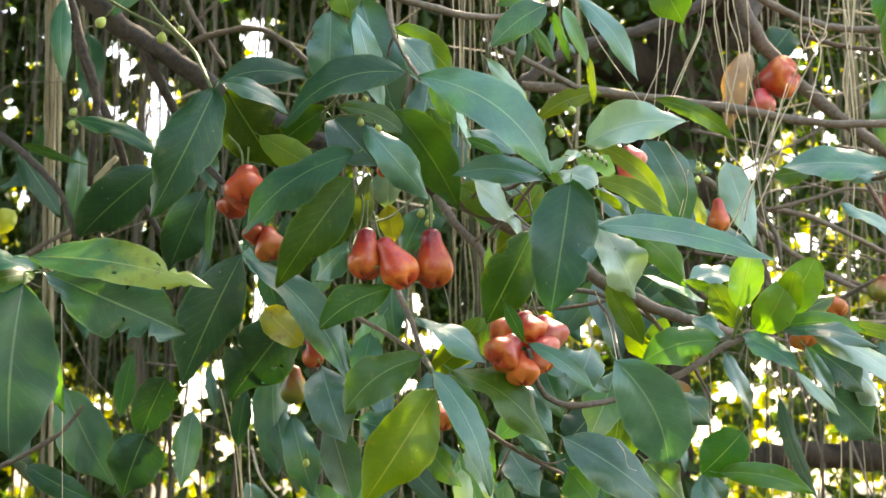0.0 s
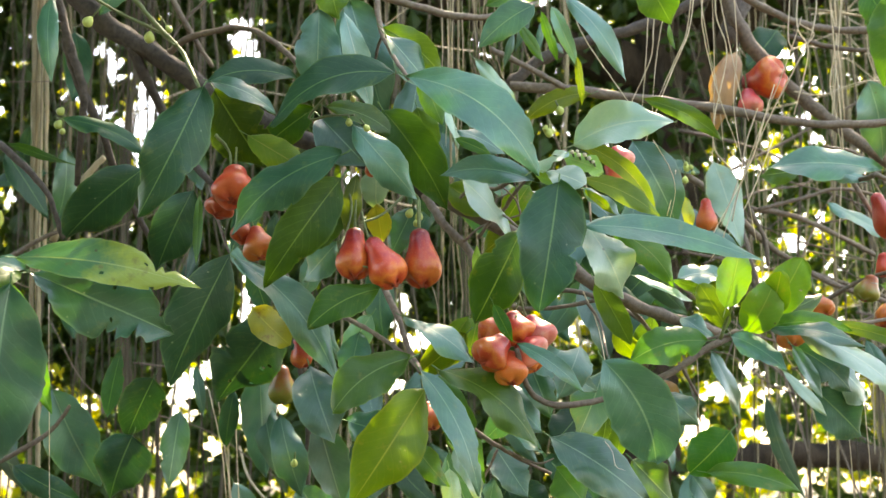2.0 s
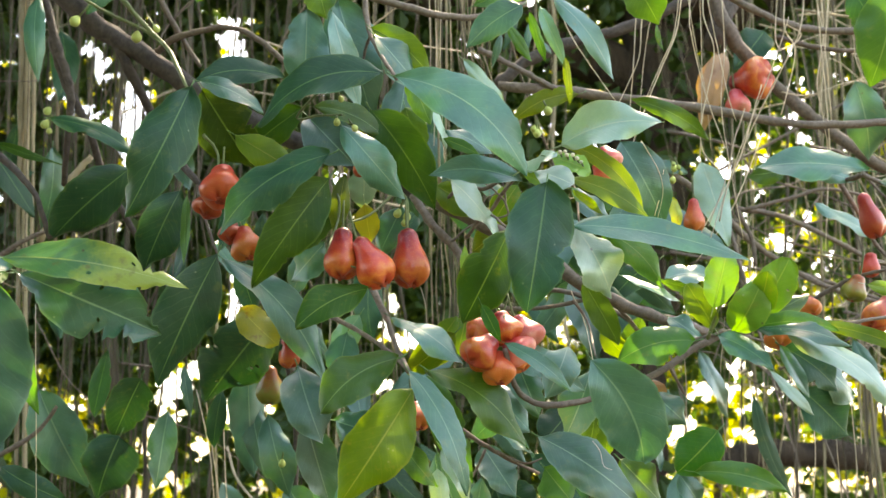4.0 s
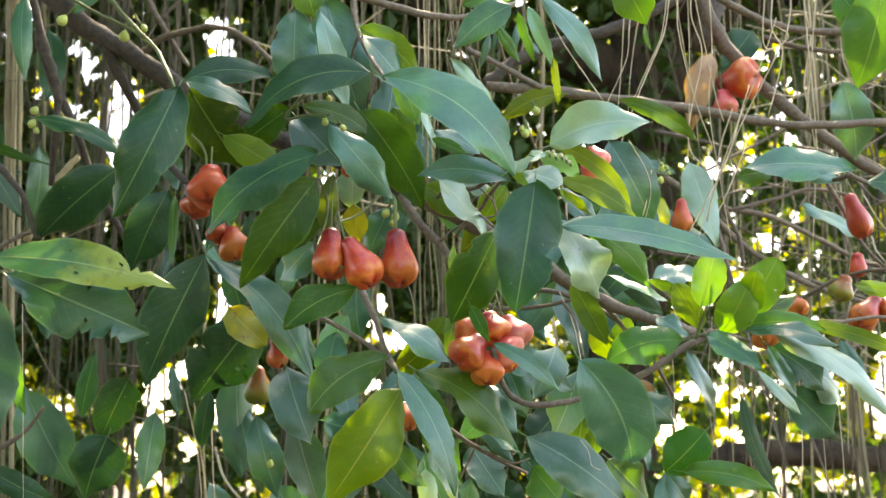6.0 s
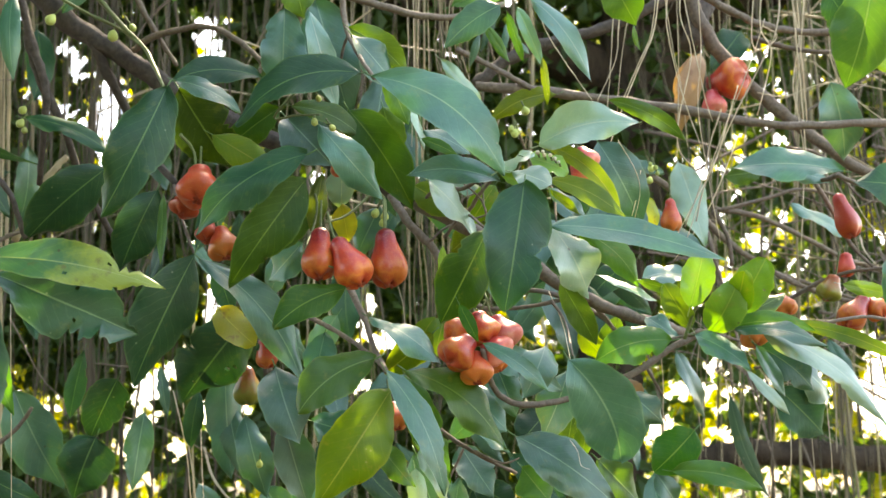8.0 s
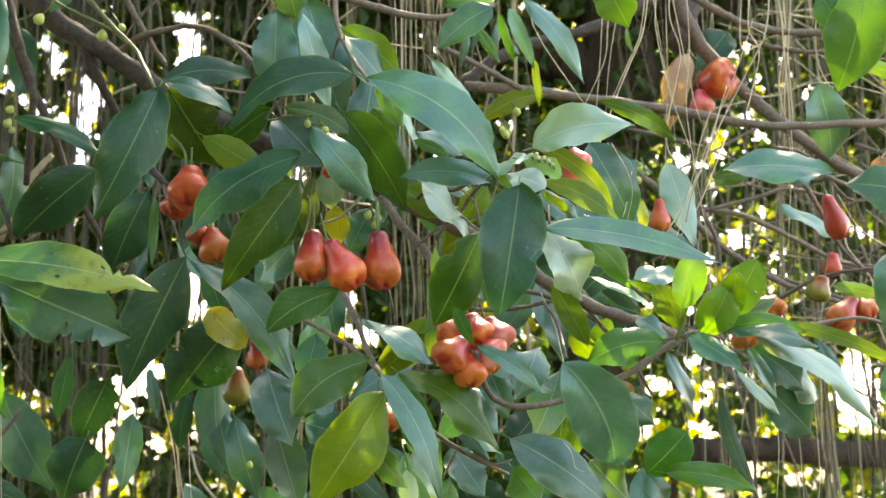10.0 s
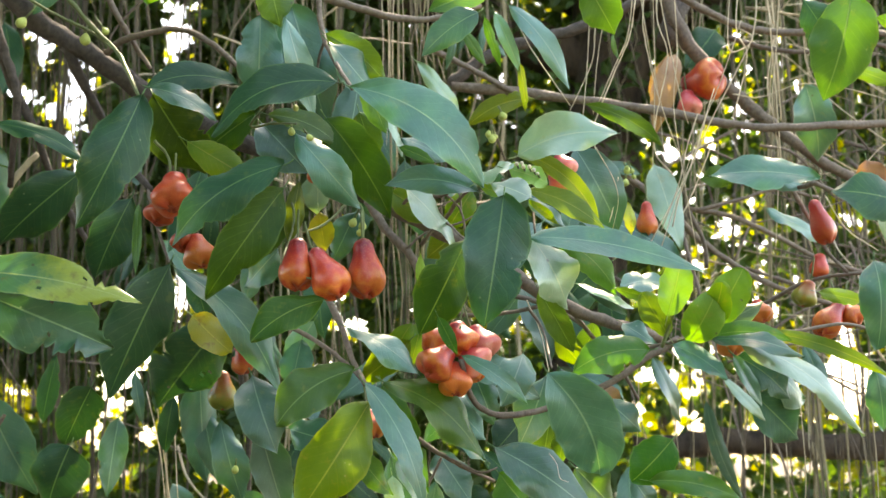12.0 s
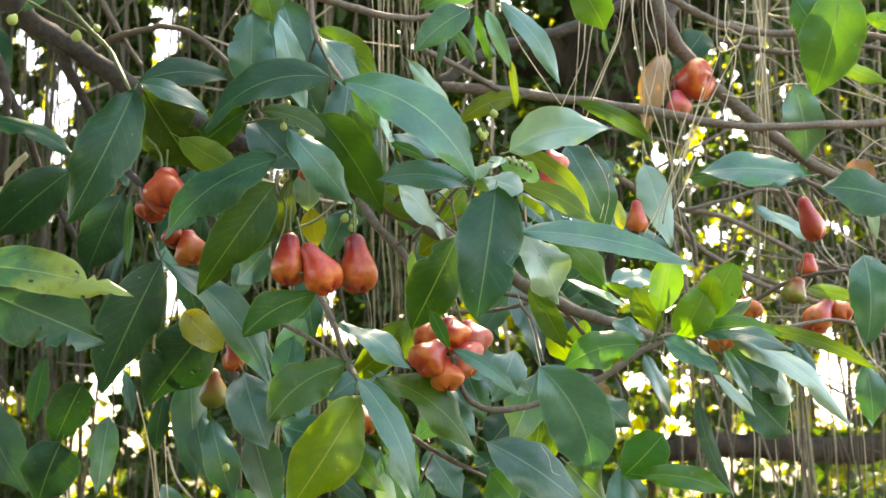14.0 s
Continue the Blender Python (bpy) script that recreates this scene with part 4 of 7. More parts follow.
stem("branch", tree, [(0.029, 1.705, 1.999), (0.117, 1.684, 1.951), (0.218, 1.676, 1.885), (0.292, 1.703, 1.851), (0.379, 1.738, 1.829), (0.431, 1.791, 1.821)], 0.0114, 0.0075, TWIG)
stem("branch", tree, [(-0.007, 1.703, 2.010), (0.019, 1.691, 1.966), (0.053, 1.688, 1.929), (0.066, 1.674, 1.896)], 0.0073, 0.0047, TWIG)
stem("branch", tree, [(-0.396, 1.769, 2.248), (-0.371, 1.746, 2.259), (-0.324, 1.725, 2.265), (-0.275, 1.705, 2.263), (-0.226, 1.690, 2.234), (-0.174, 1.670, 2.182), (-0.114, 1.626, 2.142)], 0.0056, 0.0032, TWIG)
stem("branch", tree, [(-0.617, 1.882, 2.402), (-0.574, 1.854, 2.284), (-0.548, 1.847, 2.211), (-0.558, 1.881, 2.142), (-0.579, 1.944, 2.083)], 0.0084, 0.0046, BARK)
stem("branch", tree, [(-0.586, 1.860, 2.305), (-0.560, 1.864, 2.231), (-0.524, 1.879, 2.155), (-0.510, 1.942, 2.092), (-0.461, 2.012, 1.992)], 0.0082, 0.0048, BARK)
stem("branch", tree, [(-0.467, 1.805, 2.271), (-0.445, 1.835, 2.221), (-0.418, 1.865, 2.174), (-0.383, 1.836, 2.111), (-0.321, 1.749, 2.035)], 0.0088, 0.0050, BARK)
stem("branch", tree, [(-0.689, 1.731, 2.129), (-0.623, 1.719, 2.085), (-0.579, 1.706, 2.045), (-0.546, 1.703, 2.008), (-0.525, 1.715, 1.947)], 0.0063, 0.0037, BARK)
stem("branch", tree, [(-0.427, 1.639, 2.286), (-0.389, 1.638, 2.242), (-0.355, 1.634, 2.207), (-0.328, 1.582, 2.160), (-0.294, 1.493, 2.097)], 0.0036, 0.0022, GREEN_TWIG)
stem("branch", tree, [(-0.485, 1.659, 2.290), (-0.442, 1.654, 2.263), (-0.391, 1.649, 2.237), (-0.359, 1.634, 2.208)], 0.0025, 0.0020, GREEN_TWIG)
stem("branch", tree, [(-0.397, 1.741, 2.337), (-0.373, 1.750, 2.291), (-0.347, 1.758, 2.249), (-0.328, 1.754, 2.220)], 0.0052, 0.0030, TWIG)
stem("branch", tree, [(-0.330, 1.742, 2.333), (-0.373, 1.750, 2.291), (-0.392, 1.747, 2.255)], 0.0026, 0.0017, TWIG)
stem("branch", tree, [(0.139, 2.027, 2.284), (0.298, 2.010, 2.265), (0.460, 1.995, 2.239), (0.570, 1.979, 2.214), (0.653, 1.972, 2.200), (0.777, 1.971, 2.203), (0.952, 2.018, 2.227)], 0.0089, 0.0068, TWIG)
stem("branch", tree, [(0.535, 2.154, 2.574), (0.570, 2.172, 2.480), (0.615, 2.186, 2.407), (0.690, 2.200, 2.335), (0.765, 2.212, 2.276), (0.850, 2.224, 2.213), (0.999, 2.286, 2.157)], 0.0149, 0.0109, TWIG)
stem("branch", tree, [(-0.074, 1.790, 2.348), (-0.021, 1.793, 2.334), (0.041, 1.796, 2.320), (0.103, 1.814, 2.328), (0.173, 1.839, 2.360)], 0.0062, 0.0045, TWIG)
stem("branch", tree, [(0.144, 2.103, 2.310), (0.195, 2.095, 2.354), (0.261, 2.089, 2.382), (0.353, 2.084, 2.407), (0.435, 2.078, 2.440), (0.527, 2.069, 2.487)], 0.0123, 0.0092, BARK)
stem("branch", tree, [(0.103, 1.995, 2.340), (0.162, 2.001, 2.313), (0.211, 2.006, 2.287), (0.254, 2.010, 2.265)], 0.0058, 0.0044, TWIG)
stem("branch", tree, [(0.547, 2.070, 2.482), (0.619, 2.077, 2.444), (0.680, 2.082, 2.420), (0.762, 2.083, 2.412), (0.884, 2.082, 2.417), (0.997, 2.085, 2.402)], 0.0077, 0.0056, TWIG)
stem("branch", tree, [(0.664, 2.133, 2.420), (0.727, 2.136, 2.402), (0.811, 2.138, 2.394), (0.936, 2.135, 2.410), (1.042, 2.185, 2.412)], 0.0052, 0.0043, TWIG)
stem("branch", tree, [(0.411, 1.611, 1.801), (0.356, 1.576, 1.773), (0.296, 1.553, 1.735), (0.216, 1.528, 1.706), (0.157, 1.509, 1.698), (0.130, 1.507, 1.709), (0.115, 1.492, 1.732), (0.106, 1.476, 1.763)], 0.0053, 0.0031, TWIG)
stem("branch", tree, [(0.339, 1.595, 1.781), (0.406, 1.591, 1.798), (0.481, 1.569, 1.807), (0.555, 1.569, 1.807), (0.644, 1.607, 1.821), (0.729, 1.651, 1.804)], 0.0033, 0.0023, TWIG)
stem("twig", tree, [(0.378, 1.573, 1.787), (0.389, 1.556, 1.823), (0.394, 1.541, 1.849), (0.395, 1.538, 1.864)], 0.0026, 0.0014, GREEN_TWIG)
stem("twig", tree, [(0.126, 1.621, 1.949), (0.120, 1.616, 1.977), (0.108, 1.614, 1.992), (0.089, 1.611, 2.007)], 0.0019, 0.0011, TWIG)
stem("twig", tree, [(0.120, 1.616, 1.977), (0.118, 1.612, 1.997), (0.110, 1.609, 2.014)], 0.0015, 0.0009, TWIG)
stem("twig", tree, [(0.047, 1.666, 1.934), (0.073, 1.662, 1.955), (0.120, 1.659, 1.969), (0.140, 1.656, 1.979)], 0.0020, 0.0012, TWIG)
stem("twig", tree, [(0.109, 1.623, 1.994), (0.093, 1.625, 1.986), (0.082, 1.628, 1.971)], 0.0012, 0.0007, TWIG)
stem("twig", tree, [(0.395, 1.552, 1.792), (0.416, 1.520, 1.799), (0.422, 1.488, 1.805)], 0.0029, 0.0017, GREEN_TWIG)
stem("branch", tree, [(0.430, 2.035, 2.136), (0.493, 2.044, 2.093), (0.577, 2.077, 2.025), (0.655, 2.087, 1.972), (0.734, 2.094, 1.936), (0.854, 2.130, 1.908)], 0.0063, 0.0045, TWIG)
stem("branch", tree, [(0.578, 2.145, 2.093), (0.650, 2.147, 2.083), (0.731, 2.154, 2.051), (0.833, 2.163, 2.001), (0.987, 2.171, 1.961)], 0.0051, 0.0041, TWIG)
stem("branch", tree, [(0.580, 2.097, 2.080), (0.655, 2.093, 2.099), (0.725, 2.090, 2.117), (0.804, 2.092, 2.104)], 0.0040, 0.0030, TWIG)
stem("twig", tree, [(0.539, 1.999, 2.057), (0.565, 2.009, 2.011), (0.572, 2.018, 1.964)], 0.0048, 0.0033, TWIG)
stem("twig", tree, [(0.606, 1.698, 2.038), (0.635, 1.707, 1.991), (0.663, 1.716, 1.943), (0.684, 1.693, 1.905)], 0.0037, 0.0024, TWIG)
stem("branch", tree, [(0.595, 1.571, 2.009), (0.583, 1.611, 2.010), (0.581, 1.648, 2.029), (0.582, 1.696, 2.046)], 0.0038, 0.0028, TWIG)
stem("branch", tree, [(0.595, 1.571, 2.009), (0.652, 1.594, 1.996), (0.721, 1.615, 1.992)], 0.0034, 0.0023, TWIG)
stem("branch", tree, [(0.573, 1.783, 1.862), (0.625, 1.757, 1.892), (0.667, 1.734, 1.905), (0.732, 1.713, 1.909)], 0.0038, 0.0024, TWIG)
stem("branch", tree, [(-0.120, 1.687, 1.831), (-0.072, 1.642, 1.801), (-0.035, 1.547, 1.766), (-0.011, 1.451, 1.735)], 0.0036, 0.0024, TWIG)
stem("branch", tree, [(-0.065, 1.678, 1.875), (-0.042, 1.607, 1.821), (-0.028, 1.545, 1.776), (-0.011, 1.451, 1.733)], 0.0051, 0.0030, TWIG)
stem("branch", tree, [(0.049, 1.615, 1.679), (0.086, 1.619, 1.654), (0.123, 1.624, 1.633), (0.162, 1.647, 1.616)], 0.0033, 0.0023, TWIG)
stem("twig", tree, [(0.090, 1.621, 1.647), (0.071, 1.629, 1.607), (0.056, 1.634, 1.578)], 0.0019, 0.0011, TWIG)
stem("twig", tree, [(0.105, 1.621, 1.644), (0.137, 1.574, 1.628), (0.159, 1.572, 1.634)], 0.0019, 0.0011, TWIG)
stem("branch", tree, [(-0.074, 1.552, 2.261), (-0.067, 1.534, 2.198), (-0.047, 1.475, 2.137), (-0.026, 1.385, 2.076)], 0.0042, 0.0024, TWIG)
stem("twig", tree, [(-0.063, 1.536, 2.190), (-0.071, 1.549, 2.172), (-0.078, 1.568, 2.130)], 0.0023, 0.0015, TWIG)
stem("twig", tree, [(-0.039, 1.648, 2.034), (-0.027, 1.556, 1.983), (-0.014, 1.500, 1.954), (-0.013, 1.487, 1.915)], 0.0028, 0.0014, GREEN_TWIG)
stem("twig", tree, [(-0.029, 1.576, 1.984), (-0.061, 1.523, 1.941), (-0.088, 1.496, 1.924)], 0.0023, 0.0014, GREEN_TWIG)
stem("twig", tree, [(-0.113, 1.553, 1.994), (-0.102, 1.540, 1.960), (-0.104, 1.526, 1.927), (-0.111, 1.474, 1.880), (-0.086, 1.466, 1.865), (-0.072, 1.467, 1.861)], 0.0019, 0.0010, GREEN_TWIG)
stem("twig", tree, [(-0.116, 1.599, 2.021), (-0.117, 1.574, 1.991), (-0.117, 1.580, 1.962), (-0.107, 1.565, 1.935)], 0.0031, 0.0019, TWIG)
stem("twig", tree, [(-0.125, 1.483, 2.094), (-0.157, 1.519, 2.068), (-0.126, 1.499, 2.065), (-0.095, 1.460, 2.054)], 0.0018, 0.0014, GREEN_TWIG)
stem("branch", tree, [(-0.233, 1.873, 1.920), (-0.206, 1.865, 1.857), (-0.192, 1.849, 1.785), (-0.180, 1.862, 1.718), (-0.167, 1.872, 1.667)], 0.0049, 0.0030, TWIG)
stem("branch", tree, [(-0.245, 1.974, 1.928), (-0.215, 1.999, 1.800), (-0.199, 2.020, 1.691), (-0.201, 2.045, 1.563)], 0.0060, 0.0046, BARK)
stem("branch", tree, [(0.078, 1.730, 1.871), (0.126, 1.724, 1.850), (0.180, 1.704, 1.847), (0.234, 1.682, 1.855)], 0.0037, 0.0028, TWIG)
stem("branch", tree, [(0.178, 1.758, 1.884), (0.228, 1.760, 1.876), (0.286, 1.764, 1.853), (0.348, 1.792, 1.813)], 0.0041, 0.0029, TWIG)
stem("branch", tree, [(0.288, 1.724, 1.850), (0.320, 1.731, 1.814), (0.358, 1.749, 1.775), (0.398, 1.808, 1.731)], 0.0036, 0.0025, TWIG)
stem("twig", tree, [(0.205, 1.583, 1.840), (0.221, 1.569, 1.809), (0.208, 1.418, 1.749)], 0.0022, 0.0013, TWIG)
stem("twig", tree, [(-0.065, 1.639, 1.868), (-0.036, 1.579, 1.862), (-0.017, 1.530, 1.854)], 0.0023, 0.0014, GREEN_TWIG)
stem("twig", tree, [(0.099, 1.660, 1.972), (0.116, 1.605, 1.991), (0.123, 1.455, 1.976)], 0.0032, 0.0017, TWIG)
stem("twig", tree, [(0.068, 1.666, 1.941), (0.093, 1.611, 1.961), (0.112, 1.468, 1.911)], 0.0028, 0.0014, TWIG)
stem("twig", tree, [(0.117, 1.571, 2.006), (0.089, 1.614, 1.997), (0.060, 1.652, 2.010), (0.037, 1.696, 1.996)], 0.0034, 0.0024, TWIG)
stem("twig", tree, [(0.163, 1.502, 1.995), (0.200, 1.516, 1.977), (0.199, 1.466, 1.918)], 0.0025, 0.0014, TWIG)
stem("twig", tree, [(-0.292, 1.600, 2.069), (-0.273, 1.604, 2.046), (-0.268, 1.591, 2.011)], 0.0023, 0.0015, GREEN_TWIG)
stem("twig", tree, [(-0.325, 1.749, 2.035), (-0.299, 1.681, 1.968), (-0.260, 1.552, 1.896)], 0.0029, 0.0018, TWIG)
stem("twig", tree, [(-0.504, 1.476, 1.866), (-0.525, 1.478, 1.856), (-0.574, 1.500, 1.849)], 0.0024, 0.0018, TWIG)
stem("branch", tree, [(-0.689, 1.832, 1.608), (-0.605, 1.824, 1.649), (-0.555, 1.818, 1.682), (-0.530, 1.811, 1.715)], 0.0042, 0.0029, TWIG)
stem("branch", tree, [(-0.725, 2.065, 1.983), (-0.657, 2.058, 2.021), (-0.589, 2.054, 2.040)], 0.0044, 0.0029, TWIG)
stem("branch", tree, [(-0.740, 2.354, 2.070), (-0.701, 2.337, 2.157), (-0.673, 2.328, 2.201), (-0.640, 2.322, 2.234)], 0.0084, 0.0056, ROOT)
# leaves
leaf(tree, (-0.469, 1.357, 1.853), (-0.255, 1.344, 1.815), 0.052, (-0.01, -0.96, 0.27), "mined", bow=0.04, sweep=-0.036, belly=0.46, fold=0.14, flat=0.3, bites=((0.76, -1, 0.75), (0.88, 1, 0.5)), label='half-yellow leaf mined and chewed by insects', pins=3)
leaf(tree, (-0.464, 1.399, 1.843), (-0.297, 1.413, 1.773), 0.089, (0.08, -1.00, 0.01), "blue", bow=0.03, belly=0.56, fold=0.19, flat=0.2, bites=((0.16, 1, 0.3), (0.64, 1, 0.55), (0.78, 1, 0.6), (0.92, -1, 0.6)), pins=3)
leaf(tree, (-0.467, 1.343, 1.820), (-0.492, 1.410, 1.628), 0.106, (0.32, -0.88, -0.35), "slate", bow=0.09, sweep=0.033, fold=0.32, flat=0.3)
leaf(tree, (-0.485, 1.402, 1.828), (-0.427, 1.393, 1.679), 0.038, (0.16, -0.98, 0.13), "mid", bow=0.09, sweep=0.025, fold=0.36)
leaf(tree, (-0.464, 1.379, 1.844), (-0.540, 1.378, 1.868), 0.041, (0.24, -0.68, 0.69), "blue", bow=0.10, sweep=-0.156, fold=0.22, bites=((0.25, -1, 0.19), (0.33, 1, 0.22)))
leaf(tree, (-0.481, 1.409, 1.844), (-0.535, 1.365, 1.823), 0.043, (0.42, -0.75, 0.51), "mid", bow=0.14, sweep=-0.090, belly=0.48, fold=0.35, bites=((0.71, 1, 0.23), (0.64, 1, 0.18)))
leaf(tree, (-0.587, 1.907, 1.747), (-0.517, 1.960, 1.598), 0.088, (0.14, -0.95, -0.28), "slate", bow=0.08, sweep=0.007, fold=0.42)
leaf(tree, (-0.395, 1.753, 1.751), (-0.440, 1.791, 1.666), 0.063, (0.22, -0.82, -0.52), "deep", bow=0.05, sweep=0.021, fold=0.19, bites=((0.29, -1, 0.21), (0.63, -1, 0.2)), belly=0.36)
leaf(tree, (-0.418, 1.740, 1.669), (-0.456, 1.783, 1.581), 0.078, (-0.06, -0.91, -0.42), "deep", bow=0.11, sweep=0.014, fold=0.22, belly=0.32, blunt=0.5)
leaf(tree, (-0.579, 1.727, 1.627), (-0.478, 1.727, 1.577), 0.037, (0.07, -0.99, 0.13), "deep", bow=0.10, sweep=0.033, belly=0.46, fold=0.41)
leaf(tree, (-0.411, 1.696, 2.046), (-0.526, 1.720, 1.945), 0.082, (0.31, -0.78, -0.54), "deep", bow=0.12, sweep=0.068, fold=0.33)
leaf(tree, (-0.284, 1.454, 2.085), (-0.356, 1.449, 1.919), 0.073, (0.15, -0.99, -0.04), "deep", bow=0.14, fold=0.30, bites=((0.77, 1, 0.21), (0.58, -1, 0.14)), blunt=0.4, sweep=-0.03)
leaf(tree, (-0.315, 1.575, 1.984), (-0.364, 1.603, 1.881), 0.063, (0.37, -0.88, -0.29), "deep", bow=0.10, sweep=0.042, fold=0.21)
leaf(tree, (-0.298, 1.537, 1.969), (-0.294, 1.511, 1.872), 0.013, (0.03, -0.98, 0.21), "mid", bow=0.04, fold=0.38)
leaf(tree, (-0.255, 1.533, 1.891), (-0.329, 1.547, 1.725), 0.081, (0.50, -0.82, -0.29), "deep", bow=0.08, sweep=0.047, belly=0.49, fold=0.13)
leaf(tree, (-0.256, 1.573, 1.893), (-0.120, 1.604, 1.728), 0.058, (0.50, -0.83, 0.26), "blue", bow=0.07, sweep=-0.072, fold=0.40)
leaf(tree, (-0.228, 1.840, 1.846), (-0.326, 1.886, 1.726), 0.105, (0.1, -0.88, -0.46), "deep", bow=0.07, sweep=0.029, fold=0.14, bites=((0.5, 1, 0.4),), pins=5)
leaf(tree, (-0.253, 1.734, 1.848), (-0.199, 1.742, 1.797), 0.050, (0.33, -0.93, 0.18), "yellow", bow=0.10, sweep=0.055, belly=0.44, fold=0.17, label='yellowing leaf', blunt=0.8)
leaf(tree, (-0.541, 1.649, 2.290), (-0.528, 1.628, 2.152), 0.030, (0.14, -0.98, 0.16), "blue", bow=0.14, sweep=0.025, belly=0.51, fold=0.24)
leaf(tree, (-0.510, 1.635, 2.100), (-0.385, 1.632, 2.046), 0.036, (0.20, -0.85, 0.49), "deep", bow=0.10, sweep=-0.017, fold=0.30, bites=((0.42, 1, 0.33),))
leaf(tree, (-0.658, 1.834, 2.123), (-0.552, 1.840, 2.088), 0.017, (0.15, -0.94, 0.30), "moss", bow=0.12, sweep=0.069, belly=0.44, fold=0.20)
leaf(tree, (-0.182, 1.585, 2.144), (-0.300, 1.562, 2.130), 0.047, (0.14, -0.92, 0.37), "deep", bow=0.03, sweep=0.123, belly=0.46, fold=0.25)
leaf(tree, (-0.287, 1.529, 2.120), (-0.202, 1.533, 2.078), 0.036, (0.28, -0.84, 0.47), "blue", bow=0.11, sweep=-0.007, fold=0.14)
leaf(tree, (-0.301, 1.631, 2.142), (-0.232, 1.671, 2.039), 0.088, (-0.03, -0.98, -0.21), "moss", bow=0.07, fold=0.35, bites=((0.56, -1, 0.37),))
leaf(tree, (-0.250, 1.604, 2.070), (-0.157, 1.623, 2.017), 0.046, (0.20, -0.98, 0.05), "olive", bow=0.15, sweep=0.047, belly=0.47, fold=0.20)
leaf(tree, (-0.043, 1.412, 2.092), (-0.192, 1.412, 2.024), 0.058, (-0.15, -0.93, 0.32), "deep", bow=0.07, sweep=0.145, belly=0.43, fold=0.24, bites=((0.76, -1, 0.27),))
leaf(tree, (-0.146, 1.511, 2.213), (-0.149, 1.529, 2.105), 0.061, (0.09, -0.98, -0.19), "slate", bow=0.03, belly=0.49, fold=0.30, bites=((0.31, 1, 0.25),), blunt=0.6)
# extra blade laid over the next leaf's left half, as its glossy sheen
leaf(tree, (-0.111, 1.475, 2.197), (-0.075, 1.508, 2.073), 0.036, (0.32, -0.93, -0.17), "silver", bow=0.06, sweep=0.020, belly=0.49, fold=0.18)
leaf(tree, (-0.109, 1.566, 2.246), (-0.062, 1.581, 2.085), 0.086, (-0.01, -1.00, -0.09), "slate", bow=0.07, belly=0.43, fold=0.39)
leaf(tree, (-0.126, 1.409, 2.215), (-0.112, 1.405, 2.157), 0.047, (-0.13, -0.99, 0.04), "mid", bow=0.11, sweep=-0.007, belly=0.43, fold=0.40, bites=((0.87, -1, 0.32),))
leaf(tree, (-0.062, 1.515, 2.190), (0.016, 1.514, 2.124), 0.043, (-0.09, -0.99, -0.09), "mid", bow=0.05, sweep=-0.059, belly=0.45, fold=0.38)
leaf(tree, (-0.057, 1.488, 2.171), (0.004, 1.518, 2.106), 0.054, (0.56, -0.82, 0.15), "blue", bow=0.11, sweep=0.086, belly=0.49, fold=0.38)
leaf(tree, (-0.012, 1.507, 2.125), (0.016, 1.499, 2.053), 0.032, (0.09, -0.98, 0.15), "mid", bow=0.06, sweep=0.012, belly=0.49, fold=0.23)
leaf(tree, (-0.028, 1.375, 2.075), (0.128, 1.381, 1.956), 0.068, (0.14, -0.98, 0.13), "blue", bow=0.10, sweep=-0.103, belly=0.51, fold=0.12, bites=((0.86, -1, 0.35), (0.74, -1, 0.12)))
leaf(tree, (-0.132, 1.487, 2.073), (-0.041, 1.520, 2.039), 0.034, (0.38, -0.92, 0.14), "mid", bow=0.08, sweep=-0.073, fold=0.42)
leaf(tree, (-0.096, 1.463, 2.042), (-0.016, 1.504, 1.957), 0.051, (0.39, -0.92, -0.07), "blue", bow=0.13, sweep=0.051, fold=0.33)
leaf(tree, (-0.062, 1.516, 2.079), (0.023, 1.533, 1.949), 0.066, (-0.10, -0.98, -0.19), "moss", bow=0.04, sweep=-0.043, belly=0.41, fold=0.31)
leaf(tree, (-0.150, 1.595, 2.093), (-0.085, 1.582, 2.021), 0.072, (-0.04, -0.99, 0.15), "slate", bow=0.11, sweep=0.022, belly=0.51, fold=0.42, bites=((0.48, -1, 0.15),))
leaf(tree, (-0.107, 1.431, 1.995), (-0.245, 1.471, 1.902), 0.064, (-0.38, -0.91, 0.17), "deep", bow=0.12, sweep=0.047, belly=0.38, fold=0.17, bites=((0.68, -1, 0.3),))
leaf(tree, (-0.110, 1.475, 1.977), (-0.203, 1.475, 1.839), 0.063, (0.27, -0.95, -0.18), "moss", bow=0.14, sweep=0.032, belly=0.44, fold=0.32, bites=((0.71, -1, 0.29),))
leaf(tree, (-0.110, 1.581, 1.958), (-0.172, 1.569, 1.900), 0.042, (0.40, -0.88, -0.26), "moss", bow=0.09, sweep=0.031, fold=0.37, bites=((0.65, 1, 0.29),))
leaf(tree, (-0.096, 1.552, 2.002), (-0.108, 1.546, 1.918), 0.028, (0.26, -0.97, 0.03), "olive", bow=0.05, sweep=0.011, belly=0.49, fold=0.37)
leaf(tree, (-0.070, 1.559, 1.963), (-0.063, 1.592, 1.919), 0.035, (-0.04, -0.80, -0.60), "yellow", bow=0.03, fold=0.32, label='yellowing leaf')
leaf(tree, (-0.078, 1.725, 2.056), (-0.080, 1.755, 2.000), 0.047, (0.32, -0.83, -0.46), "pale", bow=0.09, sweep=0.032, belly=0.42, fold=0.26)
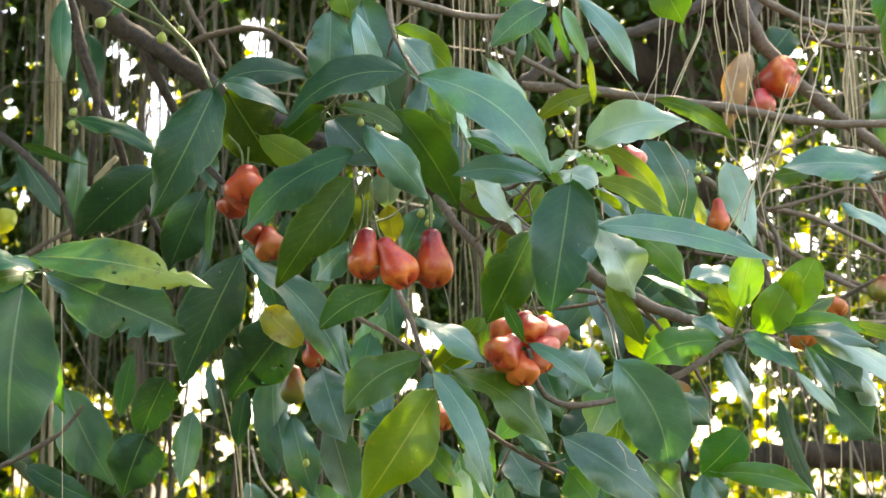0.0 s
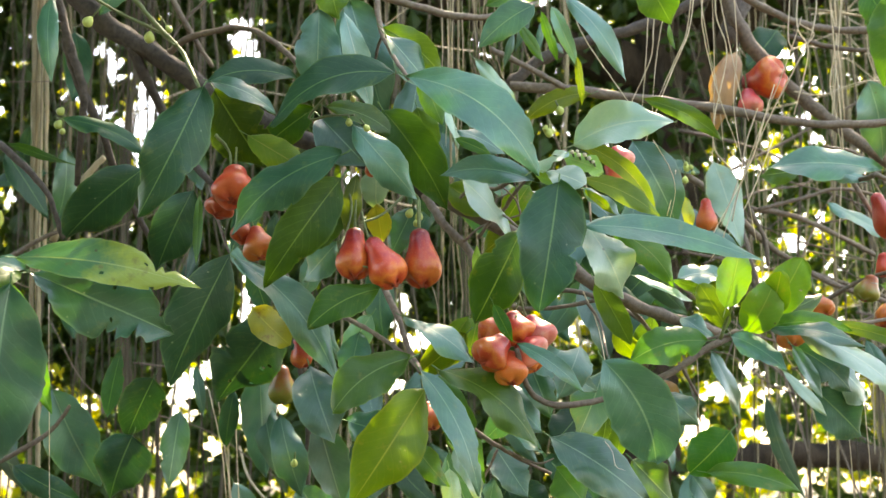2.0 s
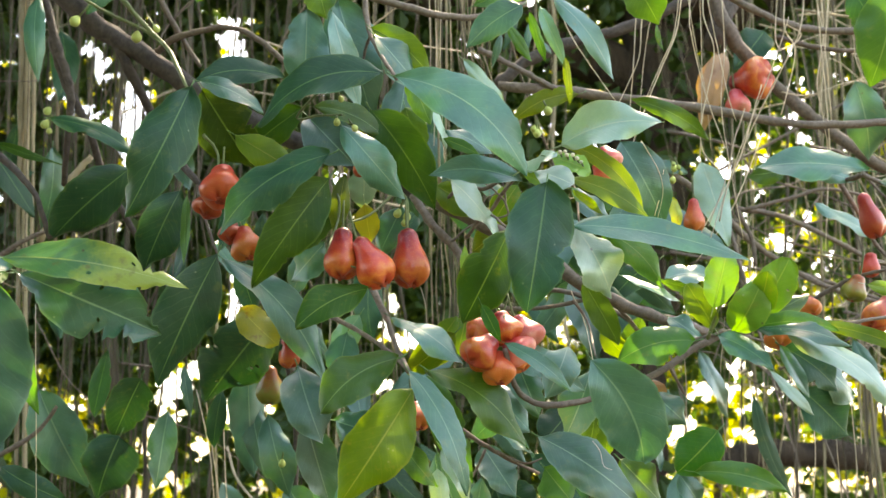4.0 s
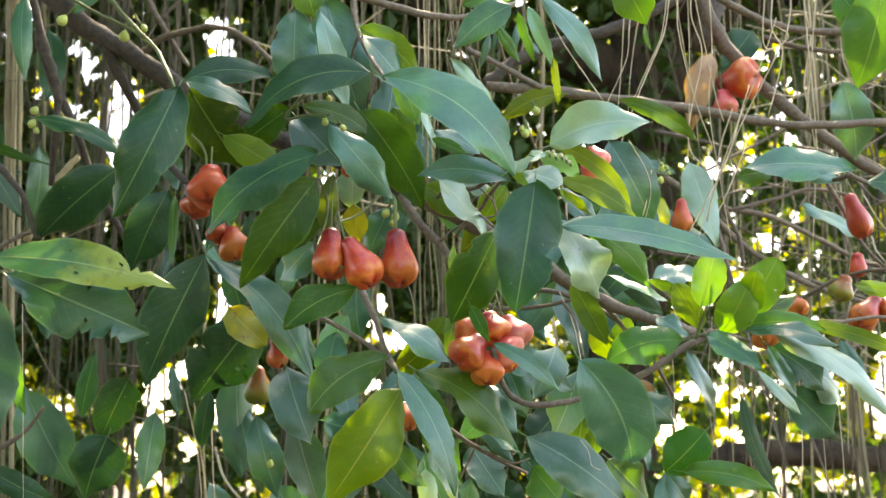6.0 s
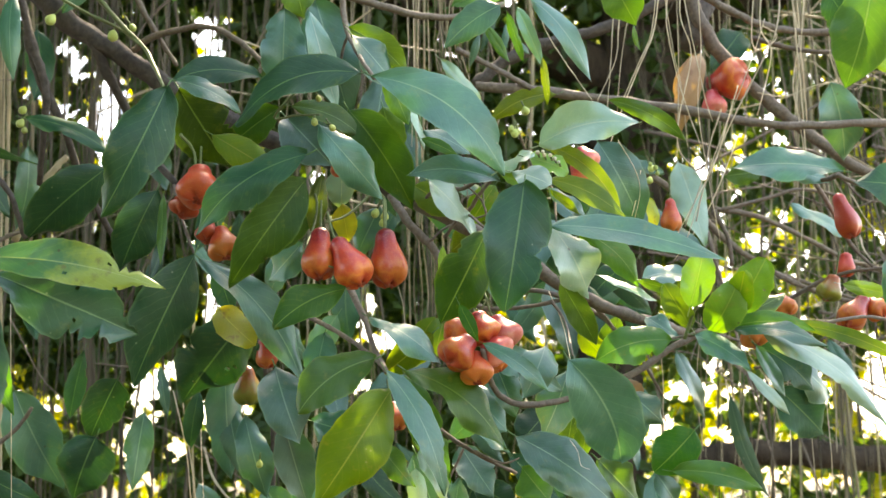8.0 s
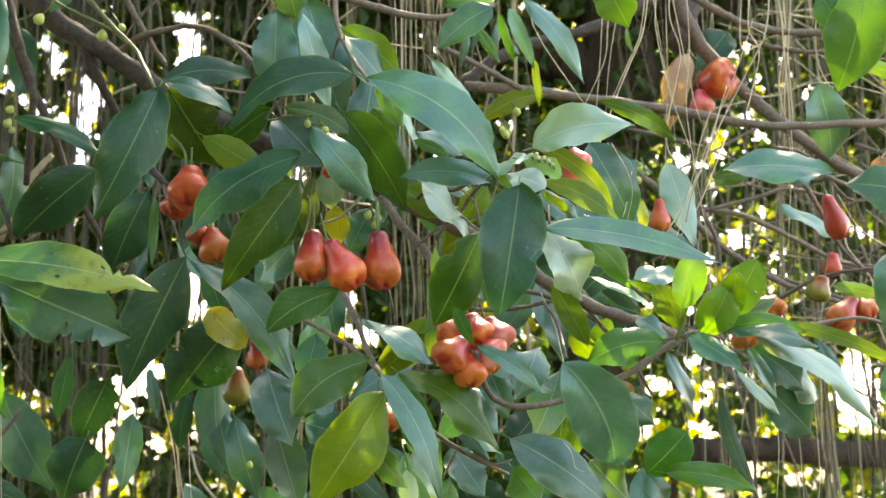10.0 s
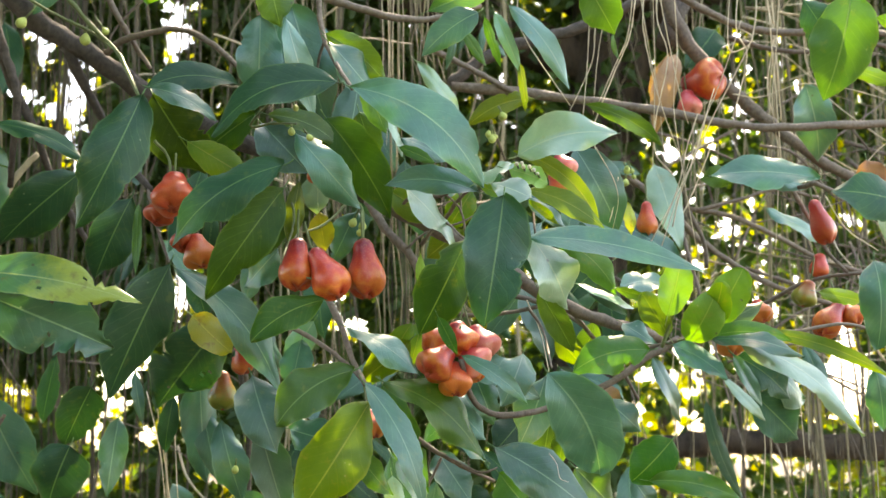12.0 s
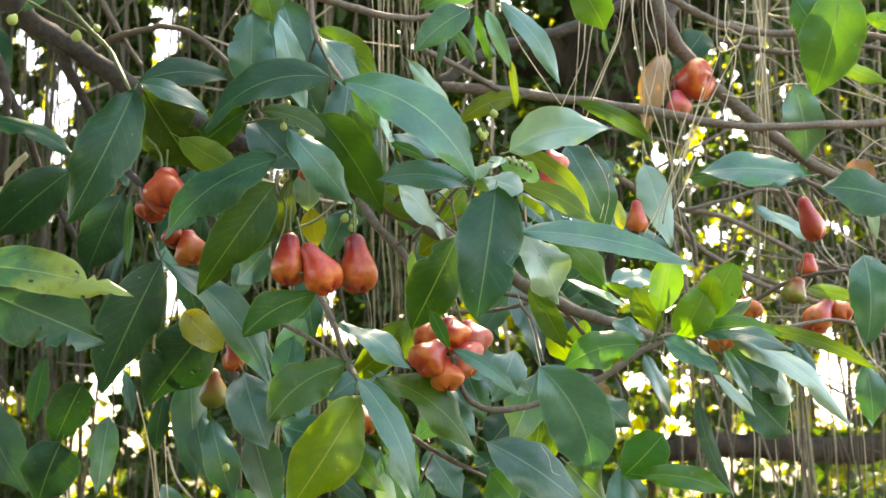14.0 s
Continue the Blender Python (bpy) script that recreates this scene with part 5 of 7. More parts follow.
leaf(tree, (-0.023, 1.755, 2.006), (-0.060, 1.758, 1.926), 0.044, (-0.23, -0.97, 0.07), "blue", bow=0.05, sweep=-0.016, belly=0.39, fold=0.16, bites=((0.86, 1, 0.38), (0.82, 1, 0.3)))
leaf(tree, (-0.060, 1.462, 1.835), (-0.143, 1.427, 1.782), 0.052, (0.03, -0.86, 0.52), "fresh", bow=0.04, sweep=0.070, fold=0.28, blunt=0.5)
leaf(tree, (-0.023, 1.468, 1.751), (-0.115, 1.456, 1.684), 0.063, (-0.04, -0.85, 0.5), "mid", bow=0.10, sweep=0.068, belly=0.47, fold=0.24, blunt=0.7)
leaf(tree, (-0.004, 1.435, 1.713), (-0.090, 1.426, 1.578), 0.076, (0.29, -0.95, -0.12), "lime", bow=0.12, sweep=0.025, belly=0.46, fold=0.24)
leaf(tree, (-0.011, 1.431, 1.733), (0.057, 1.415, 1.588), 0.040, (0.40, -0.87, 0.28), "blue", bow=0.12, sweep=-0.017, belly=0.46, fold=0.24, bites=((0.75, -1, 0.4),))
leaf(tree, (0.013, 1.481, 1.738), (0.135, 1.513, 1.643), 0.065, (0.1, -0.75, 0.65), "mid", bow=0.09, sweep=-0.063, belly=0.43, fold=0.34)
leaf(tree, (0.012, 1.582, 1.741), (0.071, 1.592, 1.603), 0.048, (-0.09, -0.99, -0.11), "mid", bow=0.09, belly=0.41, fold=0.34, bites=((0.59, -1, 0.35),))
leaf(tree, (-0.161, 1.640, 1.758), (-0.124, 1.615, 1.654), 0.071, (0.18, -0.94, 0.29), "slate", bow=0.14, sweep=0.050, belly=0.50, fold=0.24)
leaf(tree, (-0.155, 1.715, 1.687), (-0.122, 1.759, 1.572), 0.061, (0.40, -0.89, -0.23), "slate", bow=0.04, sweep=0.016, belly=0.44, fold=0.38, bites=((0.83, 1, 0.19),))
leaf(tree, (-0.024, 1.659, 1.658), (0.026, 1.674, 1.598), 0.036, (0.33, -0.94, 0.05), "mid", bow=0.11, sweep=0.048, fold=0.35)
leaf(tree, (0.032, 1.580, 1.646), (0.069, 1.588, 1.579), 0.033, (0.55, -0.81, 0.21), "pale", bow=0.05, sweep=0.043, belly=0.38, fold=0.37)
leaf(tree, (-0.033, 1.528, 1.810), (0.056, 1.493, 1.746), 0.041, (0.18, -0.75, 0.64), "silver", bow=0.05, sweep=-0.034, belly=0.50, fold=0.13, bites=((0.28, -1, 0.23), (0.86, -1, 0.23)))
leaf(tree, (0.052, 1.691, 1.809), (-0.015, 1.719, 1.755), 0.052, (0.06, -0.85, -0.52), "olive", bow=0.11, sweep=0.034, fold=0.39)
leaf(tree, (0.127, 1.437, 1.963), (0.013, 1.461, 1.977), 0.039, (-0.22, -0.95, 0.22), "slate", bow=0.03, sweep=0.096, fold=0.37)
leaf(tree, (0.124, 1.413, 1.972), (0.165, 1.399, 1.990), 0.045, (0.24, -0.54, 0.80), "pale", bow=0.05, sweep=0.0, fold=0.1, flat=0.5)
leaf(tree, (0.135, 1.375, 1.960), (0.178, 1.348, 1.937), 0.040, (0.1, -0.93, 0.3), "pale", bow=0.06, fold=0.18, blunt=0.5, belly=0.62)
leaf(tree, (0.158, 1.400, 1.984), (0.207, 1.403, 1.967), 0.040, (0.1, -0.85, 0.5), "tender", bow=0.05, fold=0.12, blunt=0.6, belly=0.55, flat=0.4)
leaf(tree, (0.174, 1.429, 2.007), (0.296, 1.406, 2.029), 0.061, (-0.21, -0.95, 0.23), "pale", bow=0.09, sweep=-0.067, belly=0.39, fold=0.43)
leaf(tree, (0.173, 1.464, 2.022), (0.280, 1.461, 1.924), 0.025, (-0.10, -0.95, 0.2), "lime", bow=0.06, belly=0.48, fold=0.3, sweep=-0.12, flat=0.5)
leaf(tree, (0.284, 1.640, 2.072), (0.343, 1.653, 1.959), 0.073, (-0.03, -0.99, -0.13), "slate", bow=0.14, fold=0.17, blunt=0.4)
leaf(tree, (0.186, 1.443, 1.969), (0.281, 1.442, 1.919), 0.033, (0.1, -0.9, 0.3), "lime", bow=0.06, fold=0.22, sweep=-0.05, flat=0.5)
leaf(tree, (0.183, 1.408, 1.903), (0.401, 1.424, 1.862), 0.041, (0.14, -0.91, 0.39), "blue", bow=0.03, sweep=-0.040, belly=0.36, fold=0.18, flat=0.5)
leaf(tree, (0.191, 1.447, 1.910), (0.236, 1.461, 1.823), 0.072, (0.2, -0.8, 0.5), "pale", bow=0.14, sweep=0.046, belly=0.48, fold=0.21, flat=0.5, bites=((0.9, -1, 0.5), (0.88, 1, 0.4)))
leaf(tree, (0.238, 1.566, 1.932), (0.324, 1.586, 1.857), 0.043, (0.16, -0.98, -0.09), "mid", bow=0.10, sweep=-0.083, fold=0.21)
leaf(tree, (0.146, 1.340, 1.937), (0.121, 1.335, 1.788), 0.078, (0.06, -1.00, 0.03), "deep", bow=0.05, fold=0.24, flat=0.4, bites=((0.54, -1, 0.38),), blunt=0.5, belly=0.4)
leaf(tree, (0.112, 1.448, 1.907), (0.054, 1.446, 1.790), 0.066, (0.22, -0.97, -0.10), "fresh", bow=0.09, sweep=0.014, belly=0.52, fold=0.31, bites=((0.32, 1, 0.28),), blunt=0.3)
leaf(tree, (0.075, 1.406, 1.807), (0.096, 1.401, 1.763), 0.017, (-0.16, -0.99, 0.01), "fresh", bow=0.10, sweep=-0.005, fold=0.27)
leaf(tree, (0.041, 1.553, 1.995), (0.106, 1.587, 1.919), 0.058, (0.2, -0.7, 0.68), "pale", bow=0.1, sweep=0.02, belly=0.36, fold=0.12, flat=0.5)
leaf(tree, (0.025, 1.700, 2.024), (0.097, 1.678, 1.972), 0.050, (-0.14, -0.97, 0.22), "olive", bow=0.11, sweep=0.029, fold=0.43, bites=((0.4, -1, 0.39),))
leaf(tree, (0.268, 1.577, 1.872), (0.350, 1.602, 1.842), 0.027, (0.46, -0.55, 0.69), "pale", bow=0.05, sweep=0.107, belly=0.42, fold=0.35, bites=((0.55, -1, 0.17), (0.48, 1, 0.29)))
leaf(tree, (0.326, 1.578, 1.867), (0.396, 1.596, 1.872), 0.039, (0.08, -0.79, 0.61), "silver", bow=0.07, sweep=-0.072, belly=0.50, fold=0.26, bites=((0.56, -1, 0.28),))
leaf(tree, (0.378, 1.536, 1.823), (0.398, 1.531, 1.895), 0.045, (-0.23, -0.97, 0.04), "young", bow=0.04, sweep=0.013, fold=0.39, label='bright young leaf', blunt=1.0, belly=0.52)
leaf(tree, (0.425, 1.507, 1.811), (0.459, 1.468, 1.875), 0.051, (-0.29, -0.89, -0.35), "young", bow=0.10, sweep=0.016, fold=0.34, label='bright young leaf', blunt=1.0, belly=0.52, pins=2)
leaf(tree, (0.418, 1.488, 1.808), (0.420, 1.429, 1.852), 0.038, (-0.51, -0.53, -0.67), "olive", bow=0.08, sweep=0.045, fold=0.28, blunt=1.0, belly=0.52)
leaf(tree, (0.391, 1.492, 1.786), (0.417, 1.447, 1.843), 0.050, (-0.30, -0.82, -0.50), "young", bow=0.14, sweep=0.020, fold=0.25, label='bright young leaf', blunt=1.0, belly=0.52)
leaf(tree, (0.387, 1.570, 1.801), (0.349, 1.553, 1.857), 0.037, (-0.31, -0.83, -0.47), "young", bow=0.04, sweep=0.019, fold=0.40, bites=((0.45, 1, 0.14),), label='bright young leaf', blunt=1.0, belly=0.52)
leaf(tree, (0.385, 1.582, 1.848), (0.322, 1.601, 1.870), 0.019, (-0.26, -0.96, 0.07), "mid", bow=0.07, sweep=-0.012, fold=0.37, bites=((0.55, 1, 0.37), (0.31, 1, 0.4)))
leaf(tree, (0.429, 1.539, 1.808), (0.506, 1.543, 1.843), 0.031, (-0.15, -0.89, 0.42), "mid", bow=0.11, sweep=0.082, fold=0.38)
leaf(tree, (0.414, 1.491, 1.791), (0.513, 1.463, 1.784), 0.030, (-0.26, -0.95, 0.17), "mid", bow=0.11, sweep=-0.066, fold=0.29, bites=((0.77, 1, 0.2),))
leaf(tree, (0.416, 1.471, 1.787), (0.518, 1.434, 1.762), 0.033, (-0.09, -0.72, 0.69), "blue", bow=0.11, sweep=0.011, belly=0.48, fold=0.30, bites=((0.66, -1, 0.24),))
leaf(tree, (0.372, 1.493, 1.782), (0.431, 1.465, 1.737), 0.038, (-0.01, -0.86, 0.51), "blue", bow=0.05, sweep=-0.039, fold=0.40, bites=((0.87, 1, 0.37),))
leaf(tree, (0.347, 1.514, 1.778), (0.250, 1.522, 1.751), 0.054, (-0.13, -0.94, 0.32), "mid", bow=0.05, sweep=0.087, fold=0.23, bites=((0.28, -1, 0.37), (0.36, -1, 0.12)), blunt=0.6)
leaf(tree, (0.197, 1.379, 1.740), (0.259, 1.408, 1.626), 0.081, (-0.02, -0.96, -0.26), "blue", bow=0.10, sweep=-0.095, belly=0.54, fold=0.33, flat=0.6, blunt=0.9)
leaf(tree, (0.313, 1.627, 1.722), (0.358, 1.621, 1.679), 0.048, (0.17, -0.94, 0.29), "blue", bow=0.12, sweep=0.062, belly=0.39, fold=0.36)
leaf(tree, (0.373, 1.515, 1.667), (0.320, 1.519, 1.615), 0.057, (-0.21, -0.97, 0.09), "fresh", bow=0.07, sweep=-0.025, belly=0.50, fold=0.21, label='bright young leaf', blunt=0.6)
leaf(tree, (0.339, 1.505, 1.616), (0.449, 1.490, 1.592), 0.033, (-0.09, -0.98, 0.19), "mid", bow=0.06, sweep=-0.063, belly=0.45, fold=0.37)
leaf(tree, (0.147, 1.496, 1.659), (0.265, 1.490, 1.577), 0.066, (0.17, -0.94, 0.31), "blue", bow=0.12, sweep=0.011, belly=0.46, fold=0.23)
leaf(tree, (0.260, 1.573, 1.632), (0.319, 1.602, 1.575), 0.059, (0.45, -0.89, 0.01), "mid", bow=0.04, sweep=0.020, belly=0.39, fold=0.37, bites=((0.74, 1, 0.17),))
leaf(tree, (0.395, 1.696, 1.784), (0.439, 1.722, 1.693), 0.033, (0.52, -0.85, 0.01), "silver", bow=0.12, sweep=0.078, belly=0.44, fold=0.38)
leaf(tree, (0.459, 1.515, 1.770), (0.533, 1.536, 1.716), 0.054, (0.27, -0.96, -0.01), "deep", bow=0.05, sweep=-0.047, belly=0.44, fold=0.29, bites=((0.58, 1, 0.29),))
leaf(tree, (0.448, 1.495, 1.771), (0.485, 1.503, 1.706), 0.027, (0.44, -0.89, 0.13), "blue", bow=0.03, sweep=0.019, belly=0.49, fold=0.38)
leaf(tree, (0.540, 1.706, 1.733), (0.614, 1.740, 1.669), 0.069, (0.21, -0.94, -0.27), "deep", bow=0.10, sweep=0.008, belly=0.46, fold=0.32)
leaf(tree, (0.595, 1.550, 2.009), (0.453, 1.577, 2.019), 0.061, (-0.13, -0.86, 0.49), "blue", bow=0.09, sweep=-0.010, belly=0.50, fold=0.31, bites=((0.3, -1, 0.3),))
leaf(tree, (0.591, 1.754, 2.012), (0.680, 1.755, 1.961), 0.035, (0.30, -0.80, 0.52), "silver", bow=0.03, sweep=0.032, belly=0.45, fold=0.28)
leaf(tree, (0.702, 1.509, 1.960), (0.591, 1.506, 1.983), 0.070, (0.09, -0.95, 0.30), "deep", bow=0.14, sweep=-0.020, belly=0.51, fold=0.16)
leaf(tree, (0.547, 1.295, 2.169), (0.520, 1.331, 2.050), 0.075, (-0.40, -0.89, -0.22), "mid", bow=0.10, sweep=-0.042, belly=0.43, fold=0.14)
leaf(tree, (0.505, 1.335, 2.176), (0.542, 1.342, 2.101), 0.046, (-0.47, -0.82, -0.32), "deep", bow=0.11, sweep=-0.062, belly=0.50, fold=0.16, bites=((0.4, 1, 0.19), (0.85, 1, 0.16)))
leaf(tree, (0.758, 2.005, 2.289), (0.791, 2.050, 2.160), 0.074, (-0.35, -0.86, -0.38), "silver", bow=0.12, sweep=-0.051, fold=0.36)
leaf(tree, (0.594, 1.394, 1.873), (0.589, 1.391, 1.766), 0.050, (-0.54, -0.84, 0.05), "blue", bow=0.13, sweep=-0.084, fold=0.26, blunt=0.8)
leaf(tree, (0.448, 1.452, 1.779), (0.606, 1.485, 1.668), 0.044, (0.44, -0.80, 0.40), "pale", bow=0.04, sweep=-0.101, belly=0.39, fold=0.18, bites=((0.63, 1, 0.27),))
leaf(tree, (0.483, 1.509, 1.802), (0.648, 1.484, 1.738), 0.020, (-0.11, -0.99, 0.10), "olive", bow=0.09, sweep=-0.040, fold=0.26)
leaf(tree, (0.631, 1.498, 1.753), (0.643, 1.515, 1.675), 0.039, (-0.21, -0.95, -0.24), "blue", bow=0.08, sweep=-0.018, belly=0.49, fold=0.18, bites=((0.66, 1, 0.13),))
leaf(tree, (0.595, 1.579, 1.861), (0.671, 1.604, 1.851), 0.022, (0.26, -0.93, -0.27), "young", bow=0.09, belly=0.43, fold=0.31, bites=((0.41, 1, 0.14), (0.57, 1, 0.22)), label='bright young leaf')
leaf(tree, (0.668, 1.617, 2.190), (0.736, 1.592, 2.153), 0.023, (-0.37, -0.93, -0.06), "young", bow=0.05, belly=0.49, fold=0.27, label='bright young leaf')
leaf(tree, (0.715, 1.604, 2.258), (0.786, 1.576, 2.222), 0.028, (-0.44, -0.88, -0.18), "mid", bow=0.05, sweep=-0.009, belly=0.44, fold=0.13)
leaf(tree, (0.137, 1.509, 2.221), (0.061, 1.481, 2.150), 0.042, (0.30, -0.95, 0.06), "deep", bow=0.03, sweep=0.050, belly=0.39, fold=0.26)
leaf(tree, (0.175, 1.489, 2.223), (0.252, 1.493, 2.111), 0.031, (0.12, -0.99, 0.05), "silver", bow=0.08, sweep=-0.043, belly=0.44, fold=0.13)
leaf(tree, (0.260, 1.407, 2.222), (0.303, 1.445, 2.169), 0.053, (0.09, -0.84, -0.53), "mid", bow=0.05, sweep=-0.007, belly=0.45, fold=0.32)
leaf(tree, (0.239, 1.723, 2.170), (0.135, 1.710, 2.120), 0.032, (0.24, -0.96, -0.16), "olive", bow=0.06, sweep=0.104, belly=0.48, fold=0.37, bites=((0.35, 1, 0.32), (0.52, -1, 0.21)))
leaf(tree, (0.169, 1.604, 2.258), (0.205, 1.609, 2.170), 0.021, (-0.29, -0.94, -0.16), "silver", bow=0.06, sweep=-0.017, belly=0.41, fold=0.38)
leaf(tree, (0.316, 1.724, 2.162), (0.433, 1.736, 2.102), 0.028, (-0.01, -0.98, -0.21), "mid", bow=0.15, sweep=-0.054, belly=0.48, fold=0.31)
leaf(tree, (0.468, 1.936, 2.124), (0.500, 1.913, 1.977), 0.056, (0.03, -0.99, 0.16), "pale", bow=0.03, belly=0.40, fold=0.14)
leaf(tree, (0.069, 1.808, 2.254), (0.136, 1.825, 2.179), 0.031, (0.31, -0.95, 0.06), "pale", bow=0.09, sweep=0.038, belly=0.52, fold=0.38)
leaf(tree, (0.218, 1.579, 1.864), (0.270, 1.618, 1.783), 0.036, (-0.09, -0.87, -0.48), "mid", bow=0.10, sweep=-0.024, belly=0.42, fold=0.42)
leaf(tree, (-0.387, 1.913, 1.714), (-0.397, 1.893, 1.595), 0.044, (0.25, -0.96, 0.15), "blue", bow=0.04, sweep=0.009, fold=0.24, bites=((0.62, 1, 0.27),))
leaf(tree, (-0.354, 1.850, 1.778), (-0.338, 1.841, 1.701), 0.019, (0.20, -0.97, 0.15), "blue", bow=0.05, sweep=0.014, fold=0.36, bites=((0.3, 1, 0.32), (0.55, 1, 0.22)))
leaf(tree, (-0.505, 1.995, 1.818), (-0.531, 2.025, 1.710), 0.034, (0.03, -0.96, -0.27), "deep", bow=0.07, belly=0.51, fold=0.25, bites=((0.29, -1, 0.33),))
leaf(tree, (-0.266, 1.962, 1.729), (-0.240, 1.951, 1.617), 0.045, (0.05, -0.99, 0.11), "slate", bow=0.05, sweep=0.006, belly=0.42, fold=0.35)
leaf(tree, (-0.202, 1.936, 1.600), (-0.162, 1.946, 1.539), 0.056, (0.25, -0.97, -0.00), "blue", bow=0.05, sweep=0.016, belly=0.45, fold=0.35, bites=((0.76, -1, 0.22),))
leaf(tree, (0.095, 1.704, 1.742), (0.154, 1.669, 1.671), 0.070, (0.03, -0.89, 0.46), "silver", bow=0.11, sweep=0.054, fold=0.15)
leaf(tree, (0.134, 1.656, 1.783), (0.225, 1.635, 1.724), 0.051, (0.00, -0.94, 0.33), "silver", bow=0.14, sweep=0.068, fold=0.40, bites=((0.49, 1, 0.36), (0.89, -1, 0.13)))
leaf(tree, (0.102, 1.415, 1.763), (0.179, 1.412, 1.706), 0.022, (0.15, -0.95, 0.27), "blue", bow=0.07, sweep=-0.032, fold=0.24)
leaf(tree, (0.224, 1.761, 1.711), (0.171, 1.727, 1.654), 0.062, (-0.03, -0.85, 0.53), "deep", bow=0.04, sweep=-0.024, fold=0.30)
leaf(tree, (0.094, 1.772, 1.656), (0.140, 1.744, 1.584), 0.059, (0.19, -0.86, 0.46), "blue", bow=0.06, sweep=0.036, fold=0.14, bites=((0.65, -1, 0.2),))
leaf(tree, (0.149, 1.621, 1.644), (0.106, 1.579, 1.664), 0.055, (0.64, -0.32, 0.70), "blue", bow=0.06, belly=0.38, fold=0.43)
leaf(tree, (0.184, 1.778, 1.624), (0.220, 1.754, 1.576), 0.063, (-0.17, -0.93, 0.34), "mid", bow=0.10, sweep=0.021, belly=0.49, fold=0.37)
leaf(tree, (0.028, 1.727, 1.623), (0.040, 1.735, 1.546), 0.029, (0.30, -0.95, -0.05), "pale", bow=0.13, sweep=0.043, belly=0.39, fold=0.16)
leaf(tree, (0.122, 1.834, 1.600), (0.176, 1.791, 1.568), 0.053, (-0.37, -0.81, 0.46), "deep", bow=0.04, sweep=0.018, belly=0.51, fold=0.27)
leaf(tree, (-0.114, 1.715, 1.689), (-0.034, 1.686, 1.668), 0.057, (-0.23, -0.90, 0.37), "blue", bow=0.11, sweep=0.060, fold=0.36, bites=((0.83, 1, 0.36),))
leaf(tree, (-0.182, 1.736, 1.839), (-0.118, 1.768, 1.777), 0.045, (0.59, -0.78, 0.21), "blue", bow=0.08, sweep=0.072, fold=0.16, bites=((0.76, 1, 0.37),))
leaf(tree, (-0.133, 1.716, 1.943), (-0.184, 1.744, 1.890), 0.052, (-0.46, -0.89, -0.02), "blue", bow=0.05, sweep=-0.025, fold=0.29, bites=((0.76, 1, 0.37),))
leaf(tree, (-0.262, 1.772, 1.920), (-0.236, 1.773, 1.844), 0.037, (0.04, -1.00, -0.01), "deep", bow=0.09, sweep=0.009, belly=0.43, fold=0.14)
leaf(tree, (-0.162, 1.790, 1.825), (-0.203, 1.790, 1.796), 0.032, (-0.16, -0.96, 0.23), "deep", bow=0.10, sweep=-0.047, belly=0.47, fold=0.19, bites=((0.61, -1, 0.35),))
leaf(tree, (0.486, 1.758, 1.727), (0.537, 1.764, 1.581), 0.023, (-0.24, -0.96, -0.12), "slate", bow=0.04, belly=0.44, fold=0.19, sweep=0.05)
leaf(tree, (0.368, 1.729, 1.615), (0.399, 1.737, 1.569), 0.037, (0.21, -0.98, -0.02), "blue", bow=0.14, sweep=0.039, belly=0.44, fold=0.41, bites=((0.83, 1, 0.19),))
leaf(tree, (0.076, 1.604, 2.258), (0.181, 1.621, 2.308), 0.041, (0.15, -0.99, 0.02), "mid", bow=0.08, sweep=0.011, fold=0.44)
leaf(tree, (0.159, 1.653, 2.270), (0.186, 1.689, 2.206), 0.015, (0.21, -0.88, -0.42), "mid", bow=0.05, sweep=0.006, fold=0.15, bites=((0.5, 1, 0.13), (0.47, -1, 0.22)))
leaf(tree, (0.130, 1.703, 2.272), (0.169, 1.722, 2.218), 0.019, (0.21, -0.96, -0.18), "mid", bow=0.03, sweep=0.005, belly=0.47, fold=0.36)
leaf(tree, (-0.316, 1.650, 2.282), (-0.283, 1.614, 2.322), 0.046, (-0.09, -0.78, -0.62), "mid", bow=0.12, sweep=-0.024, belly=0.48, fold=0.21, bites=((0.45, -1, 0.23),))
leaf(tree, (-0.471, 1.786, 2.370), (-0.505, 1.761, 2.304), 0.036, (0.65, -0.75, -0.05), "deep", bow=0.10, sweep=0.061, belly=0.45, fold=0.24)
leaf(tree, (0.609, 1.938, 2.110), (0.549, 1.958, 2.106), 0.040, (-0.31, -0.95, 0.08), "mid", bow=0.13, sweep=-0.040, belly=0.50, fold=0.22)
leaf(tree, (0.692, 2.292, 2.493), (0.622, 2.278, 2.405), 0.073, (-0.09, -0.97, 0.23), "deep", bow=0.09, sweep=-0.032, belly=0.40, fold=0.29)
leaf(tree, (-0.019, 1.679, 2.134), (0.005, 1.705, 2.066), 0.045, (-0.19, -0.89, -0.41), "mid", bow=0.03, sweep=-0.008, belly=0.41, fold=0.26, bites=((0.82, -1, 0.19),))
leaf(tree, (0.036, 1.540, 2.059), (0.099, 1.546, 2.027), 0.033, (-0.00, -0.84, 0.54), "slate", bow=0.07, fold=0.2)
leaf(tree, (0.033, 1.523, 2.042), (0.080, 1.527, 2.022), 0.018, (0.33, -0.94, 0.02), "fresh", bow=0.05, fold=0.3)
leaf(tree, (0.203, 1.635, 1.785), (0.170, 1.612, 1.713), 0.055, (-0.09, -0.94, 0.34), "silver", bow=0.14, sweep=-0.045, fold=0.41)
